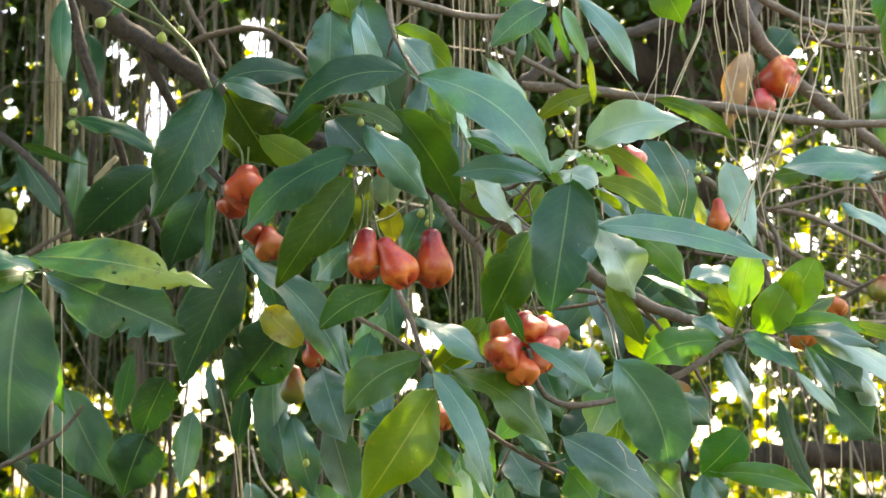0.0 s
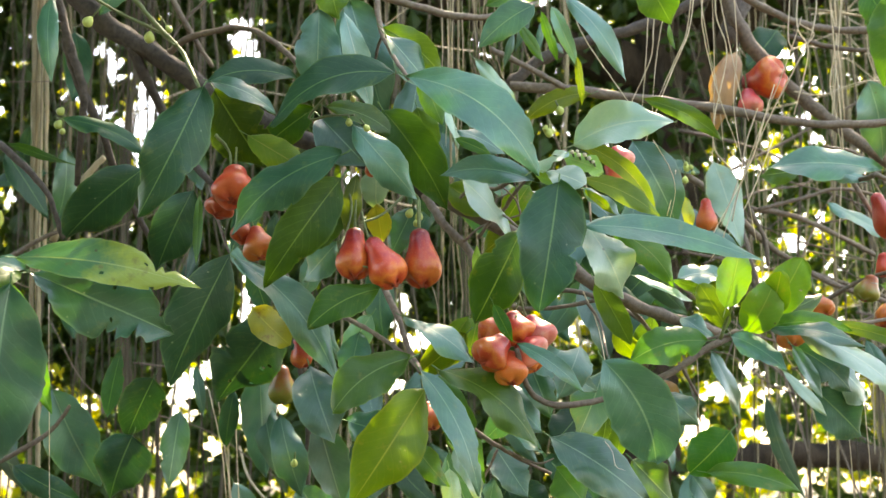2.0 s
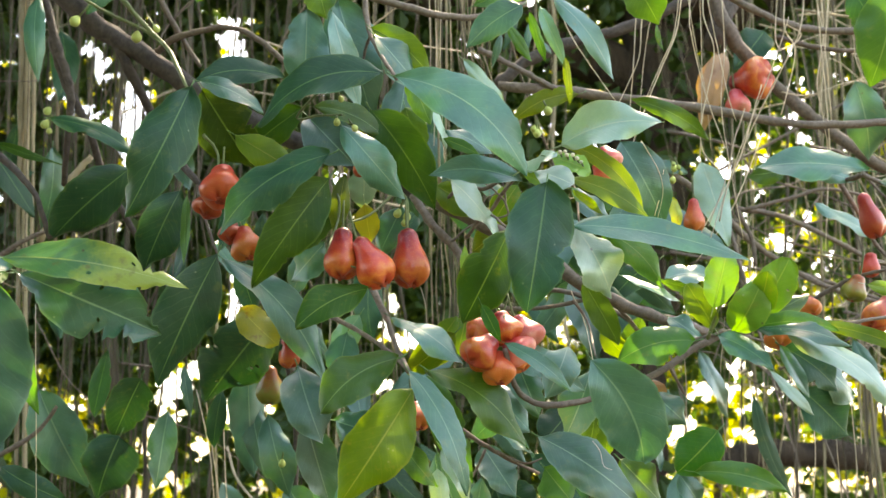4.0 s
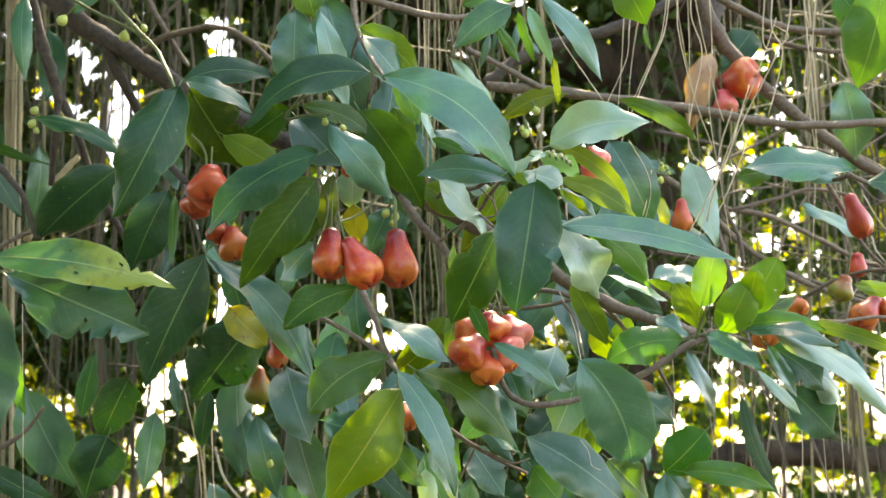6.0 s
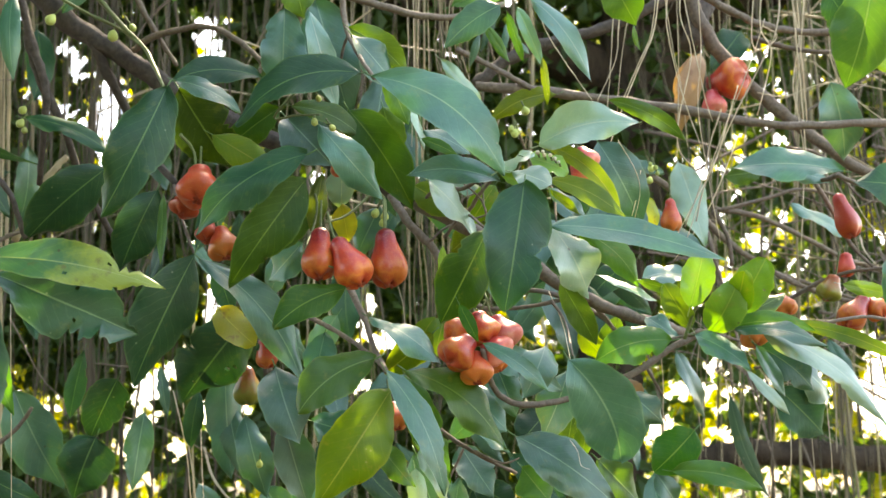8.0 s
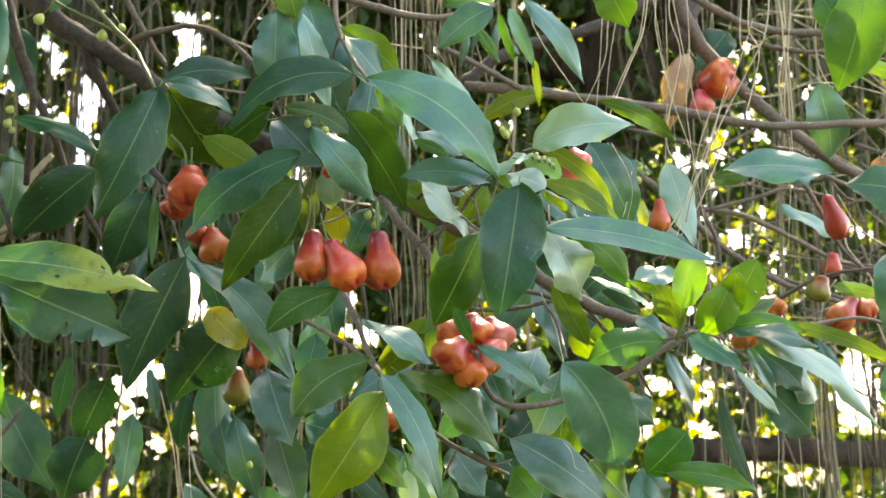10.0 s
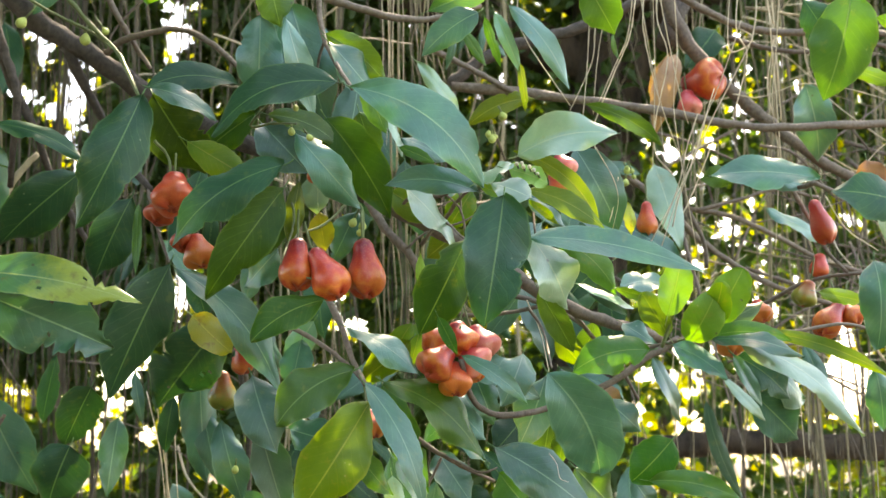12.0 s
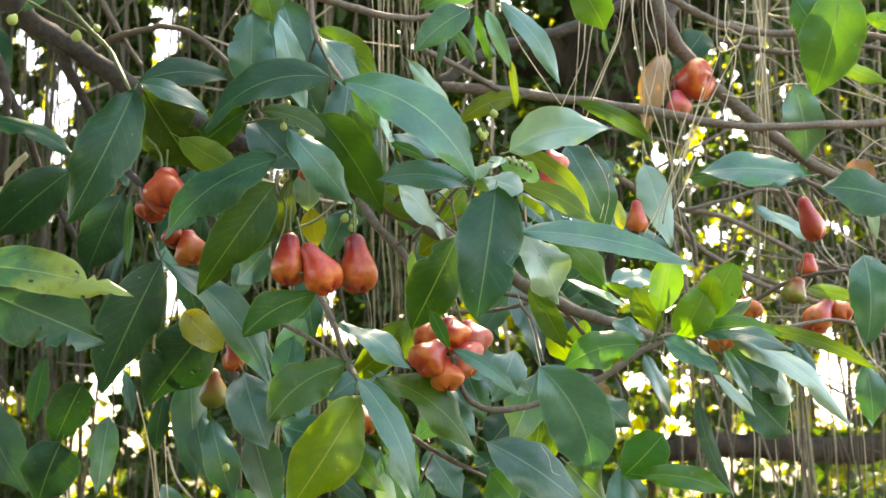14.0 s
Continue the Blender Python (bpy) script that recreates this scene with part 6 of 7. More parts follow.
leaf(tree, (0.243, 1.701, 1.759), (0.201, 1.708, 1.657), 0.065, (-0.48, -0.87, 0.14), "silver", bow=0.13, sweep=-0.088, fold=0.31)
leaf(tree, (0.137, 1.679, 1.768), (0.167, 1.677, 1.691), 0.053, (0.21, -0.97, 0.11), "blue", bow=0.11, sweep=0.035, belly=0.41, fold=0.44, bites=((0.65, -1, 0.2),))
leaf(tree, (0.257, 1.761, 1.711), (0.240, 1.772, 1.624), 0.043, (-0.17, -0.98, -0.09), "mid", bow=0.13, sweep=-0.025, belly=0.44, fold=0.26)
leaf(tree, (0.273, 1.708, 1.724), (0.265, 1.753, 1.631), 0.039, (-0.03, -0.90, -0.44), "young", bow=0.08, belly=0.45, fold=0.39, bites=((0.61, 1, 0.15), (0.48, 1, 0.32)), label='bright young leaf')
leaf(tree, (0.322, 1.736, 1.839), (0.300, 1.766, 1.769), 0.039, (-0.51, -0.84, -0.20), "mid", bow=0.03, sweep=-0.016, fold=0.30, bites=((0.74, -1, 0.17),))
leaf(tree, (-0.233, 1.915, 1.708), (-0.197, 1.933, 1.582), 0.055, (0.25, -0.96, -0.07), "slate", bow=0.14, sweep=0.040, belly=0.48, fold=0.15, bites=((0.78, 1, 0.17),))
leaf(tree, (-0.311, 1.957, 1.751), (-0.326, 1.978, 1.662), 0.033, (0.18, -0.95, -0.25), "deep", bow=0.15, sweep=0.029, belly=0.51, fold=0.33)
leaf(tree, (0.070, 1.736, 1.839), (0.053, 1.714, 1.772), 0.035, (-0.13, -0.93, 0.34), "olive", bow=0.13, sweep=-0.035, belly=0.43, fold=0.22, bites=((0.75, -1, 0.4),))
leaf(tree, (-0.098, 1.691, 1.809), (-0.112, 1.676, 1.737), 0.046, (-0.19, -0.95, 0.23), "blue", bow=0.07, sweep=-0.020, fold=0.25)
leaf(tree, (0.358, 1.756, 1.735), (0.341, 1.744, 1.655), 0.037, (-0.12, -0.98, 0.18), "blue", bow=0.04, sweep=-0.008, belly=0.52, fold=0.19)
leaf(tree, (0.061, 1.577, 1.871), (0.062, 1.569, 1.910), 0.013, (0.1, -0.95, 0.2), "tender", fold=0.2)
leaf(tree, (0.193, 1.485, 1.967), (0.243, 1.491, 1.929), 0.024, (-0.3, -0.72, 0.6), "silver", bow=0.06, sweep=0.028, fold=0.16)
leaf(tree, (0.257, 1.690, 1.813), (0.301, 1.724, 1.773), 0.034, (0.02, -0.78, -0.63), "olive", bow=0.06, sweep=-0.020, fold=0.23)
leaf(tree, (0.142, 1.689, 2.022), (0.105, 1.700, 1.965), 0.042, (0.1, -0.95, 0.2), "lime", fold=0.2)
leaf(tree, (0.132, 1.738, 1.976), (0.079, 1.747, 1.934), 0.045, (0.1, -0.95, 0.2), "olive", bow=0.05)
leaf(tree, (0.352, 1.687, 1.832), (0.394, 1.670, 1.799), 0.035, (0.02, -0.89, 0.46), "blue", bow=0.10, sweep=0.061, fold=0.27)
# extra narrow blade, stands in for the whitish edge of a neighbouring leaf
leaf(tree, (0.480, 1.651, 1.754), (0.539, 1.656, 1.693), 0.020, (0.32, -0.92, 0.24), "pale", bow=0.05, sweep=0.030, belly=0.50, fold=0.31)
leaf(tree, (0.565, 1.699, 1.770), (0.621, 1.733, 1.726), 0.061, (0.62, -0.75, 0.22), "blue", bow=0.13, sweep=0.121, belly=0.51, fold=0.17)
leaf(tree, (0.630, 1.742, 1.807), (0.652, 1.728, 1.733), 0.032, (-0.04, -0.98, 0.18), "blue", bow=0.08, sweep=0.005, belly=0.52, fold=0.40, bites=((0.75, 1, 0.34),))
leaf(tree, (0.192, 1.466, 1.960), (0.230, 1.471, 1.930), 0.013, (0.1, -0.95, 0.2), "lime", bow=0.04, fold=0.2)
leaf(tree, (0.542, 2.035, 2.349), (0.498, 2.042, 2.204), 0.048, (-0.24, -0.97, 0.02), "dry", bow=0.20, sweep=0.023, belly=0.46, fold=0.42, label='dry curled brown leaf')
leaf(tree, (0.535, 2.053, 2.360), (0.512, 2.091, 2.260), 0.030, (-0.67, -0.73, -0.12), "dry", bow=0.06, sweep=0.080, belly=0.52, fold=0.16, label='dry curled brown leaf')
leaf(tree, (0.744, 1.740, 2.084), (0.753, 1.740, 2.032), 0.047, (-0.48, -0.87, -0.08), "dry", bow=0.06, sweep=-0.031, belly=0.47, fold=0.43, label='dry curled brown leaf')
leaf(tree, (0.334, 1.754, 1.750), (0.355, 1.746, 1.717), 0.025, (-0.17, -0.98, 0.11), "dry", bow=0.15, belly=0.50, fold=0.29, label='dry curled brown leaf')
leaf(tree, (-0.735, 2.049, 2.064), (-0.769, 2.043, 2.018), 0.041, (0.24, -0.97, -0.05), "yellow", bow=0.13, sweep=0.014, belly=0.44, fold=0.37, label='yellowing leaf')
leaf(tree, (0.019, 1.535, 2.087), (0.038, 1.545, 2.034), 0.019, (0.24, -0.54, 0.80), "pale", fold=0.1)
leaf(tree, (0.203, 1.605, 2.185), (0.211, 1.618, 2.118), 0.012, (0.1, -0.95, 0.2), "olive")
leaf(tree, (0.300, 1.443, 2.170), (0.309, 1.450, 2.137), 0.007, (0.1, -0.95, 0.2), "mid", sweep=0.12)
leaf(tree, (0.387, 1.796, 2.030), (0.396, 1.805, 1.981), 0.021, (0.1, -0.95, 0.2), "yellow")
leaf(tree, (0.527, 1.601, 2.025), (0.597, 1.603, 2.007), 0.026, (0.1, -0.95, 0.2), "silver")
leaf(tree, (0.666, 1.544, 1.992), (0.686, 1.557, 1.922), 0.021, (0.1, -0.95, 0.2), "pale")
leaf(tree, (-0.164, 1.653, 2.123), (-0.240, 1.666, 2.065), 0.050, (0.1, -0.95, 0.2), "moss")
leaf(tree, (0.157, 1.792, 2.329), (0.132, 1.805, 2.265), 0.014, (0.1, -0.95, 0.2), "slate")
leaf(tree, (0.177, 1.813, 2.321), (0.166, 1.825, 2.261), 0.012, (0.1, -0.95, 0.2), "slate")
leaf(tree, (0.133, 1.847, 2.311), (0.118, 1.857, 2.257), 0.013, (0.1, -0.95, 0.2), "slate")
leaf(tree, (0.184, 1.800, 2.284), (0.209, 1.804, 2.261), 0.011, (0.1, -0.95, 0.2), "slate")
leaf(tree, (0.125, 1.405, 1.965), (0.154, 1.407, 1.950), 0.015, (0.1, -0.95, 0.2), "lime")
leaf(tree, (-0.084, 1.747, 1.842), (-0.126, 1.761, 1.775), 0.041, (0.1, -0.9, 0.3), "silver", bow=0.06)
leaf(tree, (0.056, 1.706, 1.835), (0.000, 1.723, 1.750), 0.037, (0.1, -0.9, 0.3), "olive", bow=0.06)
leaf(tree, (-0.166, 1.828, 1.956), (-0.193, 1.843, 1.881), 0.038, (0.1, -0.9, 0.3), "silver", bow=0.06)
# flower buds
bud(tree, (-0.491, 1.656, 2.252), 0.0152, (-0.470, 1.651, 2.276))
bud(tree, (-0.403, 1.660, 2.230), 0.0152, (-0.400, 1.656, 2.250))
bud(tree, (-0.375, 1.658, 2.242), 0.0107, (-0.389, 1.654, 2.262))
bud(tree, (-0.560, 1.777, 2.156), 0.0123, (-0.545, 1.773, 2.173))
bud(tree, (-0.563, 1.780, 2.136), 0.0132, (-0.553, 1.777, 2.152))
bud(tree, (-0.557, 1.782, 2.126), 0.0094, (-0.553, 1.777, 2.152))
bud(tree, (0.175, 1.733, 2.117), 0.0156, (0.172, 1.728, 2.145))
bud(tree, (0.191, 1.728, 2.144), 0.0119, (0.185, 1.726, 2.153))
bud(tree, (0.170, 1.728, 2.144), 0.0083, (0.182, 1.726, 2.153))
bud(tree, (-0.026, 1.513, 1.940), 0.0111, (-0.017, 1.509, 1.960))
bud(tree, (-0.014, 1.514, 1.936), 0.0111, (-0.014, 1.509, 1.959))
bud(tree, (-0.017, 1.515, 1.928), 0.0095, (-0.014, 1.509, 1.959))
bud(tree, (-0.095, 1.437, 2.067), 0.0077, (-0.100, 1.435, 2.078))
bud(tree, (-0.100, 1.443, 2.039), 0.0092, (-0.100, 1.441, 2.048))
bud(tree, (-0.078, 1.444, 2.032), 0.0084, (-0.086, 1.442, 2.043))
bud(tree, (-0.205, 1.878, 1.633), 0.0113, (-0.203, 1.875, 1.650))
bud(tree, (-0.196, 1.863, 1.713), 0.0104, (-0.199, 1.858, 1.735))
bud(tree, (0.423, 1.938, 2.114), 0.0123, (0.416, 1.935, 2.128))
bud(tree, (0.420, 1.941, 2.094), 0.0112, (0.420, 1.938, 2.110))
bud(tree, (0.187, 1.677, 2.129), 0.0114, (0.180, 1.675, 2.144))
bud(tree, (0.171, 1.684, 2.097), 0.0114, (0.170, 1.680, 2.115))
bud(tree, (0.166, 1.683, 2.104), 0.0089, (0.170, 1.680, 2.117))
bud(tree, (0.177, 1.693, 2.103), 0.0074, (0.172, 1.690, 2.119))
bud(tree, (0.168, 1.389, 1.987), 0.0053, (0.174, 1.410, 1.983), FLOWER)
bud(tree, (0.174, 1.389, 1.988), 0.0047, (0.180, 1.410, 1.984), FLOWER)
bud(tree, (0.176, 1.390, 1.984), 0.0053, (0.182, 1.411, 1.980), FLOWER)
bud(tree, (0.183, 1.390, 1.984), 0.0053, (0.189, 1.411, 1.980), FLOWER)
bud(tree, (0.188, 1.390, 1.980), 0.0053, (0.195, 1.412, 1.976), FLOWER)
bud(tree, (0.193, 1.391, 1.976), 0.0040, (0.200, 1.412, 1.972), FLOWER)
bud(tree, (0.407, 1.835, 2.088), 0.0079, (0.401, 1.832, 2.104))
bud(tree, (0.399, 1.834, 2.093), 0.0071, (0.401, 1.832, 2.104))
bud(tree, (0.410, 1.836, 2.079), 0.0071, (0.401, 1.832, 2.104))
# fruit
rose_apple((-0.2624, 1.5932, 2.0198), (-0.2589, 1.5626, 1.9673), 0.0579, "red", "glossy ripe red rose apple hanging among the leaves")
rose_apple((-0.2796, 1.6388, 1.9964), (-0.2916, 1.6251, 1.9629), 0.0406, "red", "glossy ripe red rose apple hanging among the leaves")
rose_apple((-0.2531, 1.6260, 1.9553), (-0.2530, 1.6117, 1.9241), 0.0339, "red", "glossy ripe red rose apple hanging among the leaves")
rose_apple((-0.2393, 1.6178, 1.9442), (-0.2249, 1.6058, 1.8999), 0.0444, "orange", "orange-red bell-shaped rose apple with a ribbed end")
rose_apple((-0.0934, 1.4884, 1.9170), (-0.0941, 1.4808, 1.8514), 0.0452, "ripe", "glossy ripe red rose apple hanging among the leaves")
rose_apple((-0.0748, 1.4709, 1.9006), (-0.0415, 1.4668, 1.8407), 0.0460, "ripe", "glossy ripe red rose apple hanging among the leaves")
rose_apple((-0.0137, 1.4873, 1.9164), (-0.0071, 1.4863, 1.8426), 0.0480, "ripe", "glossy ripe red rose apple hanging among the leaves")
rose_apple((0.0942, 1.4821, 1.7777), (0.0636, 1.4684, 1.7458), 0.0498, "ripe", "glossy ripe red rose apple hanging among the leaves")
rose_apple((0.0995, 1.5058, 1.8124), (0.1157, 1.4928, 1.7734), 0.0438, "ripe", "glossy ripe red rose apple hanging among the leaves")
rose_apple((0.1222, 1.5164, 1.8090), (0.1438, 1.5031, 1.7705), 0.0440, "pink", "pinkish red rose apple hanging from a twig")
rose_apple((0.1095, 1.5023, 1.7773), (0.1357, 1.4860, 1.7546), 0.0421, "pink", "pinkish red rose apple hanging from a twig")
rose_apple((0.0983, 1.4952, 1.7625), (0.1006, 1.4825, 1.7225), 0.0432, "orange", "orange-red bell-shaped rose apple with a ribbed end")
rose_apple((0.1022, 1.5371, 1.8089), (0.0683, 1.5229, 1.7797), 0.0432, "ripe", "glossy ripe red rose apple hanging among the leaves")
rose_apple((0.1196, 1.5442, 1.7707), (0.1346, 1.5391, 1.7437), 0.0331, "orange", "orange-red bell-shaped rose apple with a ribbed end")
rose_apple((0.5677, 2.1141, 2.3160), (0.6323, 2.0710, 2.3229), 0.0825, "ripe", "glossy ripe red rose apple hanging among the leaves")
rose_apple((0.5692, 2.0866, 2.3003), (0.5732, 2.0758, 2.2504), 0.0468, "pink", "pinkish red rose apple hanging from a twig")
rose_apple((0.4435, 1.9018, 2.0553), (0.4464, 1.9121, 2.0017), 0.0335, "orange", "orange-red bell-shaped rose apple with a ribbed end")
rose_apple((0.249, 1.590, 2.049), (0.263, 1.575, 2.020), 0.034, "pink", "pinkish red rose apple hanging from a twig")
rose_apple((0.230, 1.526, 2.012), (0.249, 1.523, 1.976), 0.034, "orange", "orange-red bell-shaped rose apple with a ribbed end")
rose_apple((-0.0798, 1.6627, 2.0603), (-0.0726, 1.6487, 2.0274), 0.0347, "ripe", "glossy ripe red rose apple hanging among the leaves")
rose_apple((-0.0062, 1.7019, 1.7136), (0.0047, 1.6862, 1.6774), 0.0390, "orange", "orange-red bell-shaped rose apple with a ribbed end")
rose_apple((-0.1939, 1.7916, 1.8163), (-0.1872, 1.8003, 1.7720), 0.0307, "ripe", "glossy ripe red rose apple hanging among the leaves")
rose_apple((-0.2308, 1.9033, 1.7850), (-0.2280, 1.9147, 1.7262), 0.0459, "green", "unripe green rose apple with a red blush")
rose_apple((0.4687, 1.5815, 1.8142), (0.4695, 1.5581, 1.7772), 0.0371, "orange", "orange-red bell-shaped rose apple with a ribbed end")
rose_apple((0.5414, 1.6807, 1.8632), (0.5491, 1.6662, 1.8325), 0.0347, "orange", "orange-red bell-shaped rose apple with a ribbed end")
rose_apple((0.6308, 1.6727, 2.0089), (0.6548, 1.6846, 1.9478), 0.0351, "red", "dark red rose apple hanging from a twig")
rose_apple((0.6365, 1.7147, 1.8979), (0.6236, 1.7217, 1.8614), 0.0372, "green", "unripe green rose apple with a red blush")
rose_apple((0.6511, 1.6420, 1.8555), (0.6143, 1.6310, 1.8103), 0.0419, "ripe", "glossy ripe red rose apple hanging among the leaves")
rose_apple((0.6558, 1.6614, 1.8601), (0.6704, 1.6374, 1.8252), 0.0345, "ripe", "glossy ripe red rose apple hanging among the leaves")
rose_apple((0.7877, 2.0620, 1.9978), (0.7858, 2.0702, 1.9557), 0.0351, "red", "dull red bell-shaped rose apple with a ribbed end")
# dry vines


def vine(points, r):
    """A thin dry strand over the branches."""
    ob = stem("dry_vine", None, points, r * 0.72, r * 0.55, STRAW, sides=5, rough=0.2, steps=6)
    return tagged(ob, "thin straw-coloured dry vine trailing over the branches", "vine", "dry vines")


vine([(0.234, 1.798, 2.413), (0.226, 1.794, 2.327), (0.243, 1.803, 2.284), (0.279, 1.813, 2.232), (0.310, 1.821, 2.189)], 0.0014)
vine([(0.456, 1.798, 2.413), (0.446, 1.794, 2.327), (0.464, 1.806, 2.266), (0.446, 1.825, 2.171), (0.445, 1.835, 2.119), (0.473, 1.841, 2.085)], 0.0017)
vine([(0.499, 1.775, 2.165), (0.482, 1.785, 2.114), (0.469, 1.796, 2.055), (0.443, 1.809, 1.988)], 0.0016)
vine([(0.580, 1.704, 2.371), (0.569, 1.703, 2.272), (0.540, 1.716, 2.207), (0.498, 1.732, 2.125), (0.460, 1.749, 2.035), (0.448, 1.759, 1.985)], 0.0018)
vine([(0.432, 1.845, 2.435), (0.422, 1.838, 2.364), (0.413, 1.848, 2.311), (0.386, 1.860, 2.248), (0.358, 1.874, 2.177), (0.340, 1.885, 2.124)], 0.0014)
vine([(0.377, 1.891, 2.456), (0.368, 1.892, 2.347), (0.363, 1.903, 2.292), (0.340, 1.913, 2.238), (0.326, 1.919, 2.210)], 0.0015)
vine([(0.368, 1.891, 2.456), (0.358, 1.892, 2.347), (0.354, 1.906, 2.274), (0.347, 1.922, 2.192)], 0.0015)
vine([(0.457, 1.891, 2.456), (0.447, 1.890, 2.356), (0.461, 1.905, 2.283), (0.479, 1.917, 2.220), (0.507, 1.931, 2.147)], 0.0015)
vine([(0.616, 1.891, 2.456), (0.604, 1.892, 2.347), (0.623, 1.901, 2.302), (0.600, 1.921, 2.201)], 0.0017)
vine([(0.602, 1.891, 2.456), (0.591, 1.898, 2.320), (0.618, 1.898, 2.315), (0.632, 1.895, 2.333), (0.609, 1.892, 2.347)], 0.0015)
vine([(0.765, 2.164, 2.522), (0.770, 2.180, 2.438), (0.759, 2.198, 2.344), (0.781, 2.217, 2.250)], 0.0023)
vine([(0.754, 2.164, 2.522), (0.773, 2.184, 2.417), (0.786, 2.211, 2.281)], 0.0023)
vine([(0.791, 2.172, 2.583), (0.777, 2.174, 2.470), (0.765, 2.194, 2.365), (0.762, 2.217, 2.250)], 0.0020)
vine([(0.349, 1.833, 2.128), (0.367, 1.841, 2.085), (0.385, 1.848, 2.050)], 0.0014)
vine([(0.340, 1.628, 2.029), (0.336, 1.634, 1.998), (0.328, 1.640, 1.967)], 0.0012)
vine([(0.202, 1.581, 1.851), (0.220, 1.589, 1.811), (0.217, 1.499, 1.750)], 0.0012)
vine([(0.199, 1.396, 1.650), (0.208, 1.399, 1.638), (0.212, 1.402, 1.622), (0.222, 1.402, 1.617)], 0.0005)
vine([(0.806, 2.079, 2.541), (0.793, 2.089, 2.382), (0.823, 2.103, 2.312), (0.884, 2.113, 2.261), (0.976, 2.124, 2.201)], 0.0019)
vine([(0.888, 2.079, 2.541), (0.874, 2.089, 2.382), (0.915, 2.101, 2.322), (0.997, 2.109, 2.281)], 0.0019)
vine([(0.764, 1.843, 2.074), (0.799, 1.835, 2.119), (0.834, 1.830, 2.141), (0.879, 1.832, 2.132)], 0.0014)
vine([(0.294, 1.623, 1.636), (0.287, 1.630, 1.600), (0.279, 1.636, 1.571)], 0.0012)
vine([(0.567, 1.928, 2.165), (0.535, 1.944, 2.083), (0.507, 1.954, 2.028), (0.461, 1.967, 1.964)], 0.0014)
vine([(0.796, 2.043, 2.097), (0.835, 2.054, 2.040), (0.893, 2.061, 2.002)], 0.0015)
# the next twelve strands are pale hanging aerial roots, built with vine()
vine([(0.639, 1.935, 1.866), (0.636, 1.959, 1.742), (0.642, 1.976, 1.653), (0.637, 1.999, 1.538)], 0.0011)
vine([(0.672, 1.945, 1.813), (0.675, 1.969, 1.689), (0.688, 1.999, 1.538)], 0.0011)
vine([(-0.499, 1.585, 1.833), (-0.498, 1.607, 1.716), (-0.497, 1.640, 1.549)], 0.0007)
vine([(-0.384, 2.208, 1.770), (-0.368, 2.230, 1.660), (-0.351, 2.255, 1.530)], 0.0016)
vine([(-0.398, 2.208, 1.770), (-0.374, 2.230, 1.660), (-0.362, 2.255, 1.530)], 0.0013)
vine([(-0.351, 2.206, 1.780), (-0.347, 2.230, 1.660), (-0.341, 2.255, 1.530)], 0.0013)
vine([(0.681, 1.909, 1.738), (0.692, 1.934, 1.608), (0.683, 1.947, 1.539)], 0.0011)
vine([(0.820, 1.964, 1.715), (0.829, 1.980, 1.635), (0.835, 1.999, 1.538)], 0.0014)
vine([(0.030, 2.156, 2.564), (0.034, 2.188, 2.396), (0.030, 2.221, 2.229)], 0.0017)
vine([(0.045, 2.156, 2.564), (0.041, 2.188, 2.396), (0.049, 2.225, 2.208)], 0.0013)
vine([(0.017, 2.156, 2.564), (0.023, 2.188, 2.396), (0.013, 2.219, 2.239)], 0.0013)
vine([(0.059, 2.203, 2.585), (0.063, 2.238, 2.403), (0.059, 2.267, 2.253)], 0.0014)
vine([(-0.004, 1.872, 1.929), (0.014, 1.885, 1.859), (0.005, 1.909, 1.738)], 0.0008)
vine([(0.437, 1.991, 1.837), (0.444, 2.009, 1.746), (0.438, 2.037, 1.600)], 0.0012)
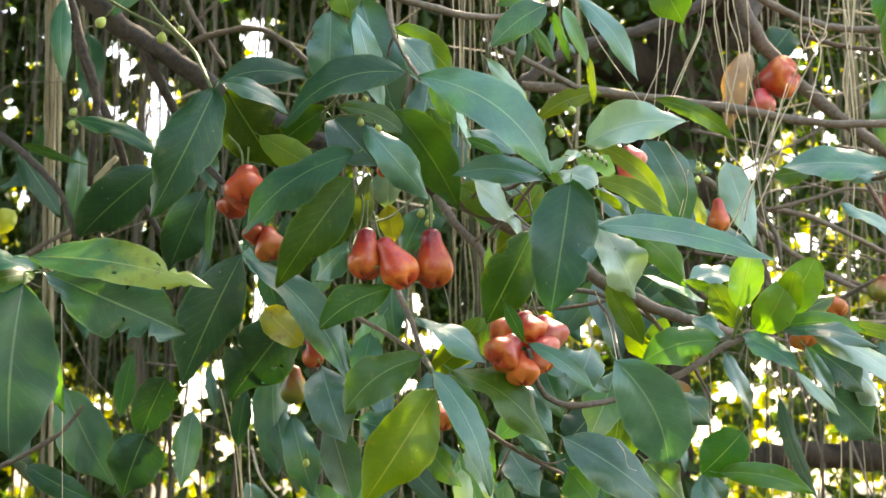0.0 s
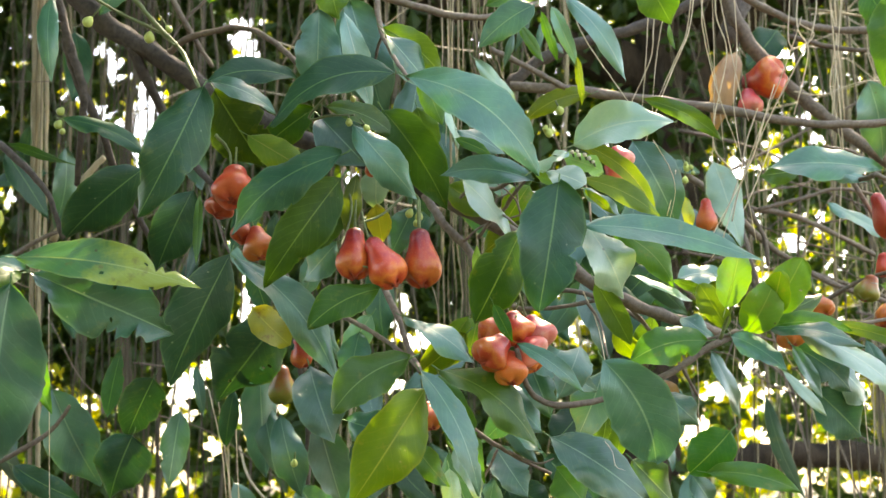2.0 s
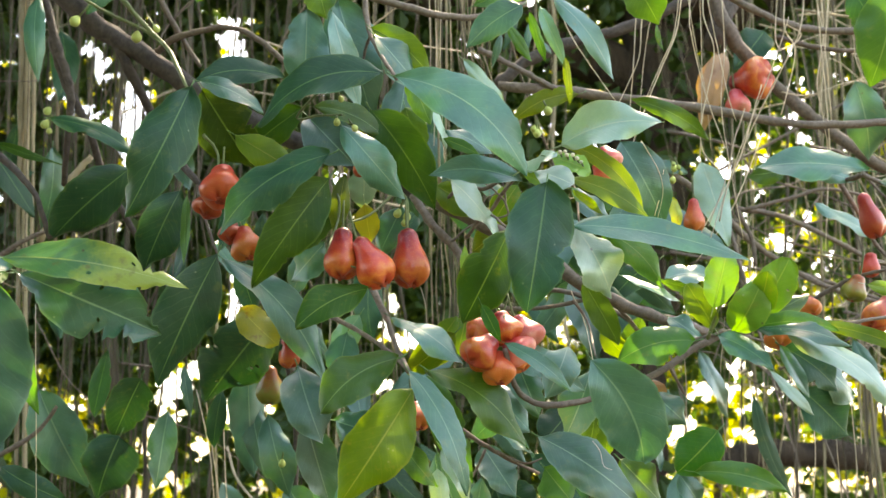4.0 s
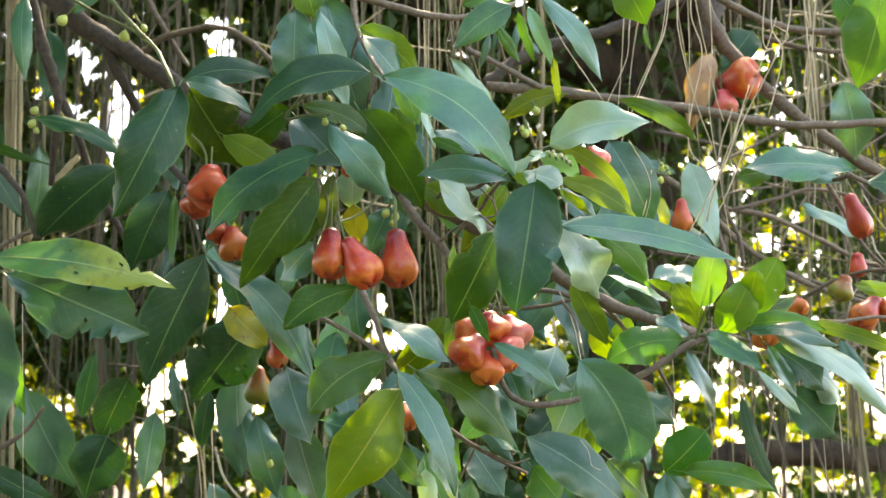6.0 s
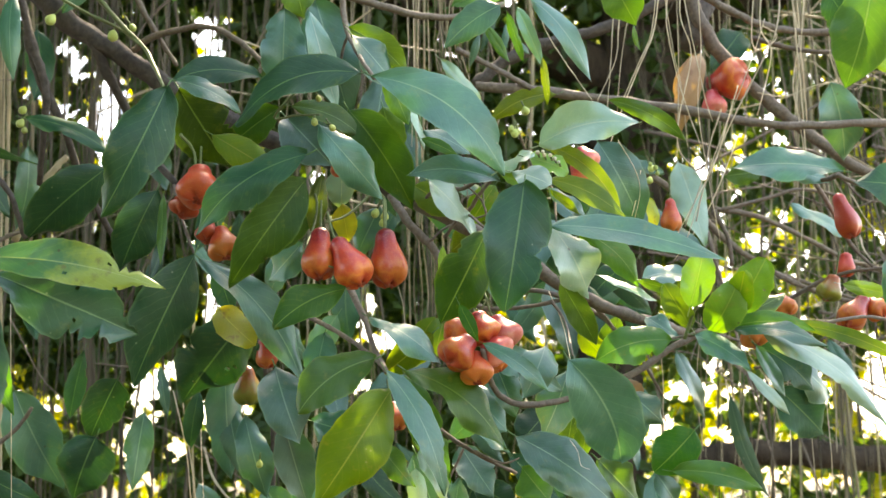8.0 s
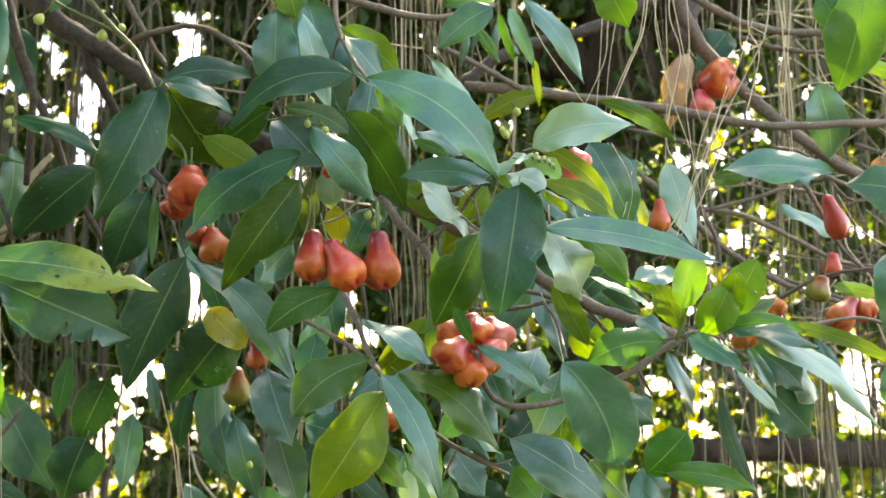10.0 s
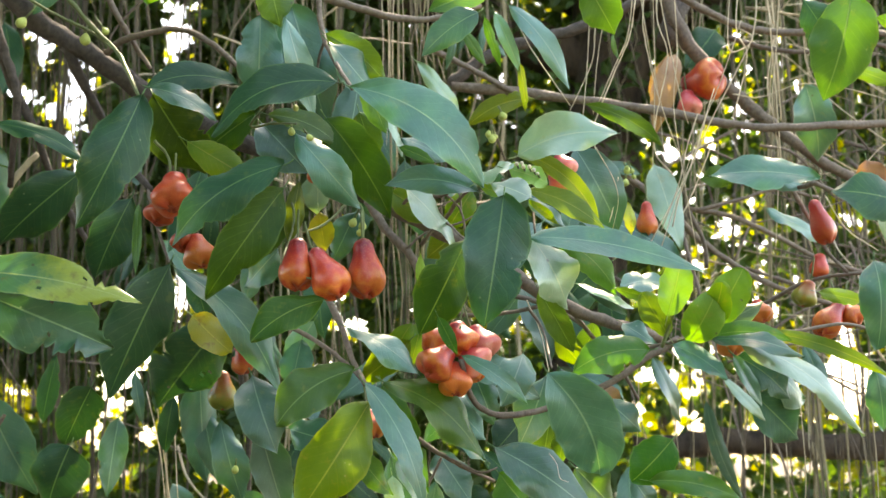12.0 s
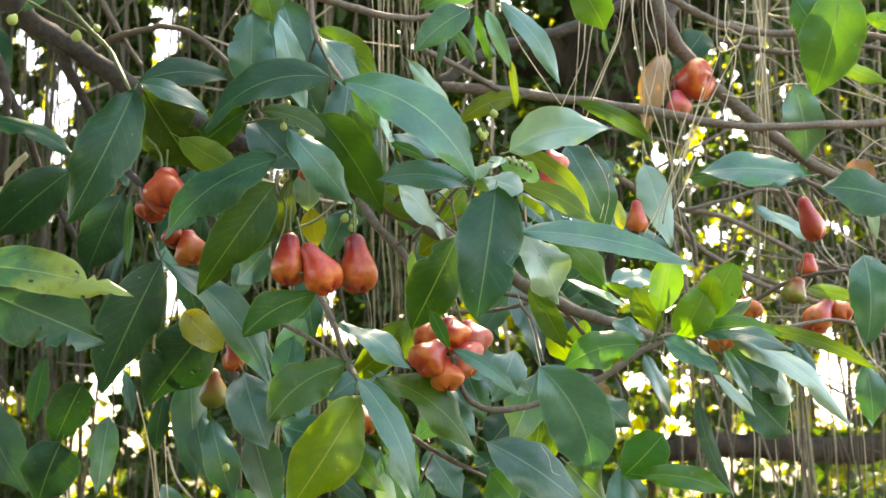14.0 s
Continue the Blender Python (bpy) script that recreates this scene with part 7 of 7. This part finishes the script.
vine([(0.507, 1.984, 1.873), (0.500, 2.006, 1.764), (0.511, 2.027, 1.654)], 0.0009)
vine([(0.630, 2.009, 2.270), (0.679, 2.010, 2.265), (0.757, 2.005, 2.289), (0.844, 2.007, 2.279), (0.932, 2.012, 2.255)], 0.0015)
vine([(0.472, 1.875, 2.402), (0.491, 1.892, 2.311), (0.510, 1.908, 2.229), (0.523, 1.916, 2.188)], 0.0014)
vine([(0.467, 1.894, 2.410), (0.471, 1.919, 2.281), (0.468, 1.951, 2.115), (0.463, 1.974, 1.996)], 0.0012)
vine([(0.510, 1.921, 2.422), (0.516, 1.941, 2.319), (0.511, 1.959, 2.226), (0.532, 1.984, 2.095), (0.550, 2.002, 2.001)], 0.0011)
vine([(0.429, 1.875, 2.402), (0.420, 1.890, 2.329), (0.400, 1.899, 2.283), (0.374, 1.911, 2.224)], 0.0014)
vine([(0.412, 1.970, 2.442), (0.396, 1.985, 2.365), (0.387, 1.998, 2.298), (0.383, 2.011, 2.231)], 0.0012)
vine([(0.458, 1.950, 2.434), (0.476, 1.970, 2.330), (0.491, 1.983, 2.263), (0.501, 2.001, 2.168)], 0.0012)
vine([(0.551, 1.856, 2.231), (0.533, 1.867, 2.173), (0.512, 1.881, 2.106), (0.461, 1.900, 2.009), (0.441, 1.908, 1.973)], 0.0014)
vine([(0.603, 1.863, 2.349), (0.592, 1.870, 2.313), (0.569, 1.883, 2.249), (0.536, 1.899, 2.168), (0.503, 1.917, 2.078)], 0.0012)
vine([(0.531, 1.846, 2.176), (0.517, 1.856, 2.127), (0.492, 1.868, 2.066), (0.462, 1.886, 1.978)], 0.0012)
vine([(0.708, 1.965, 2.442), (0.703, 1.984, 2.346), (0.697, 2.003, 2.250), (0.709, 2.021, 2.155), (0.705, 2.051, 2.002)], 0.0013)
vine([(0.707, 2.020, 2.423), (0.715, 2.037, 2.335), (0.724, 2.054, 2.246), (0.732, 2.073, 2.148)], 0.0020)
vine([(0.284, 1.491, 2.032), (0.306, 1.498, 1.995), (0.312, 1.503, 1.967), (0.305, 1.510, 1.932)], 0.0008)
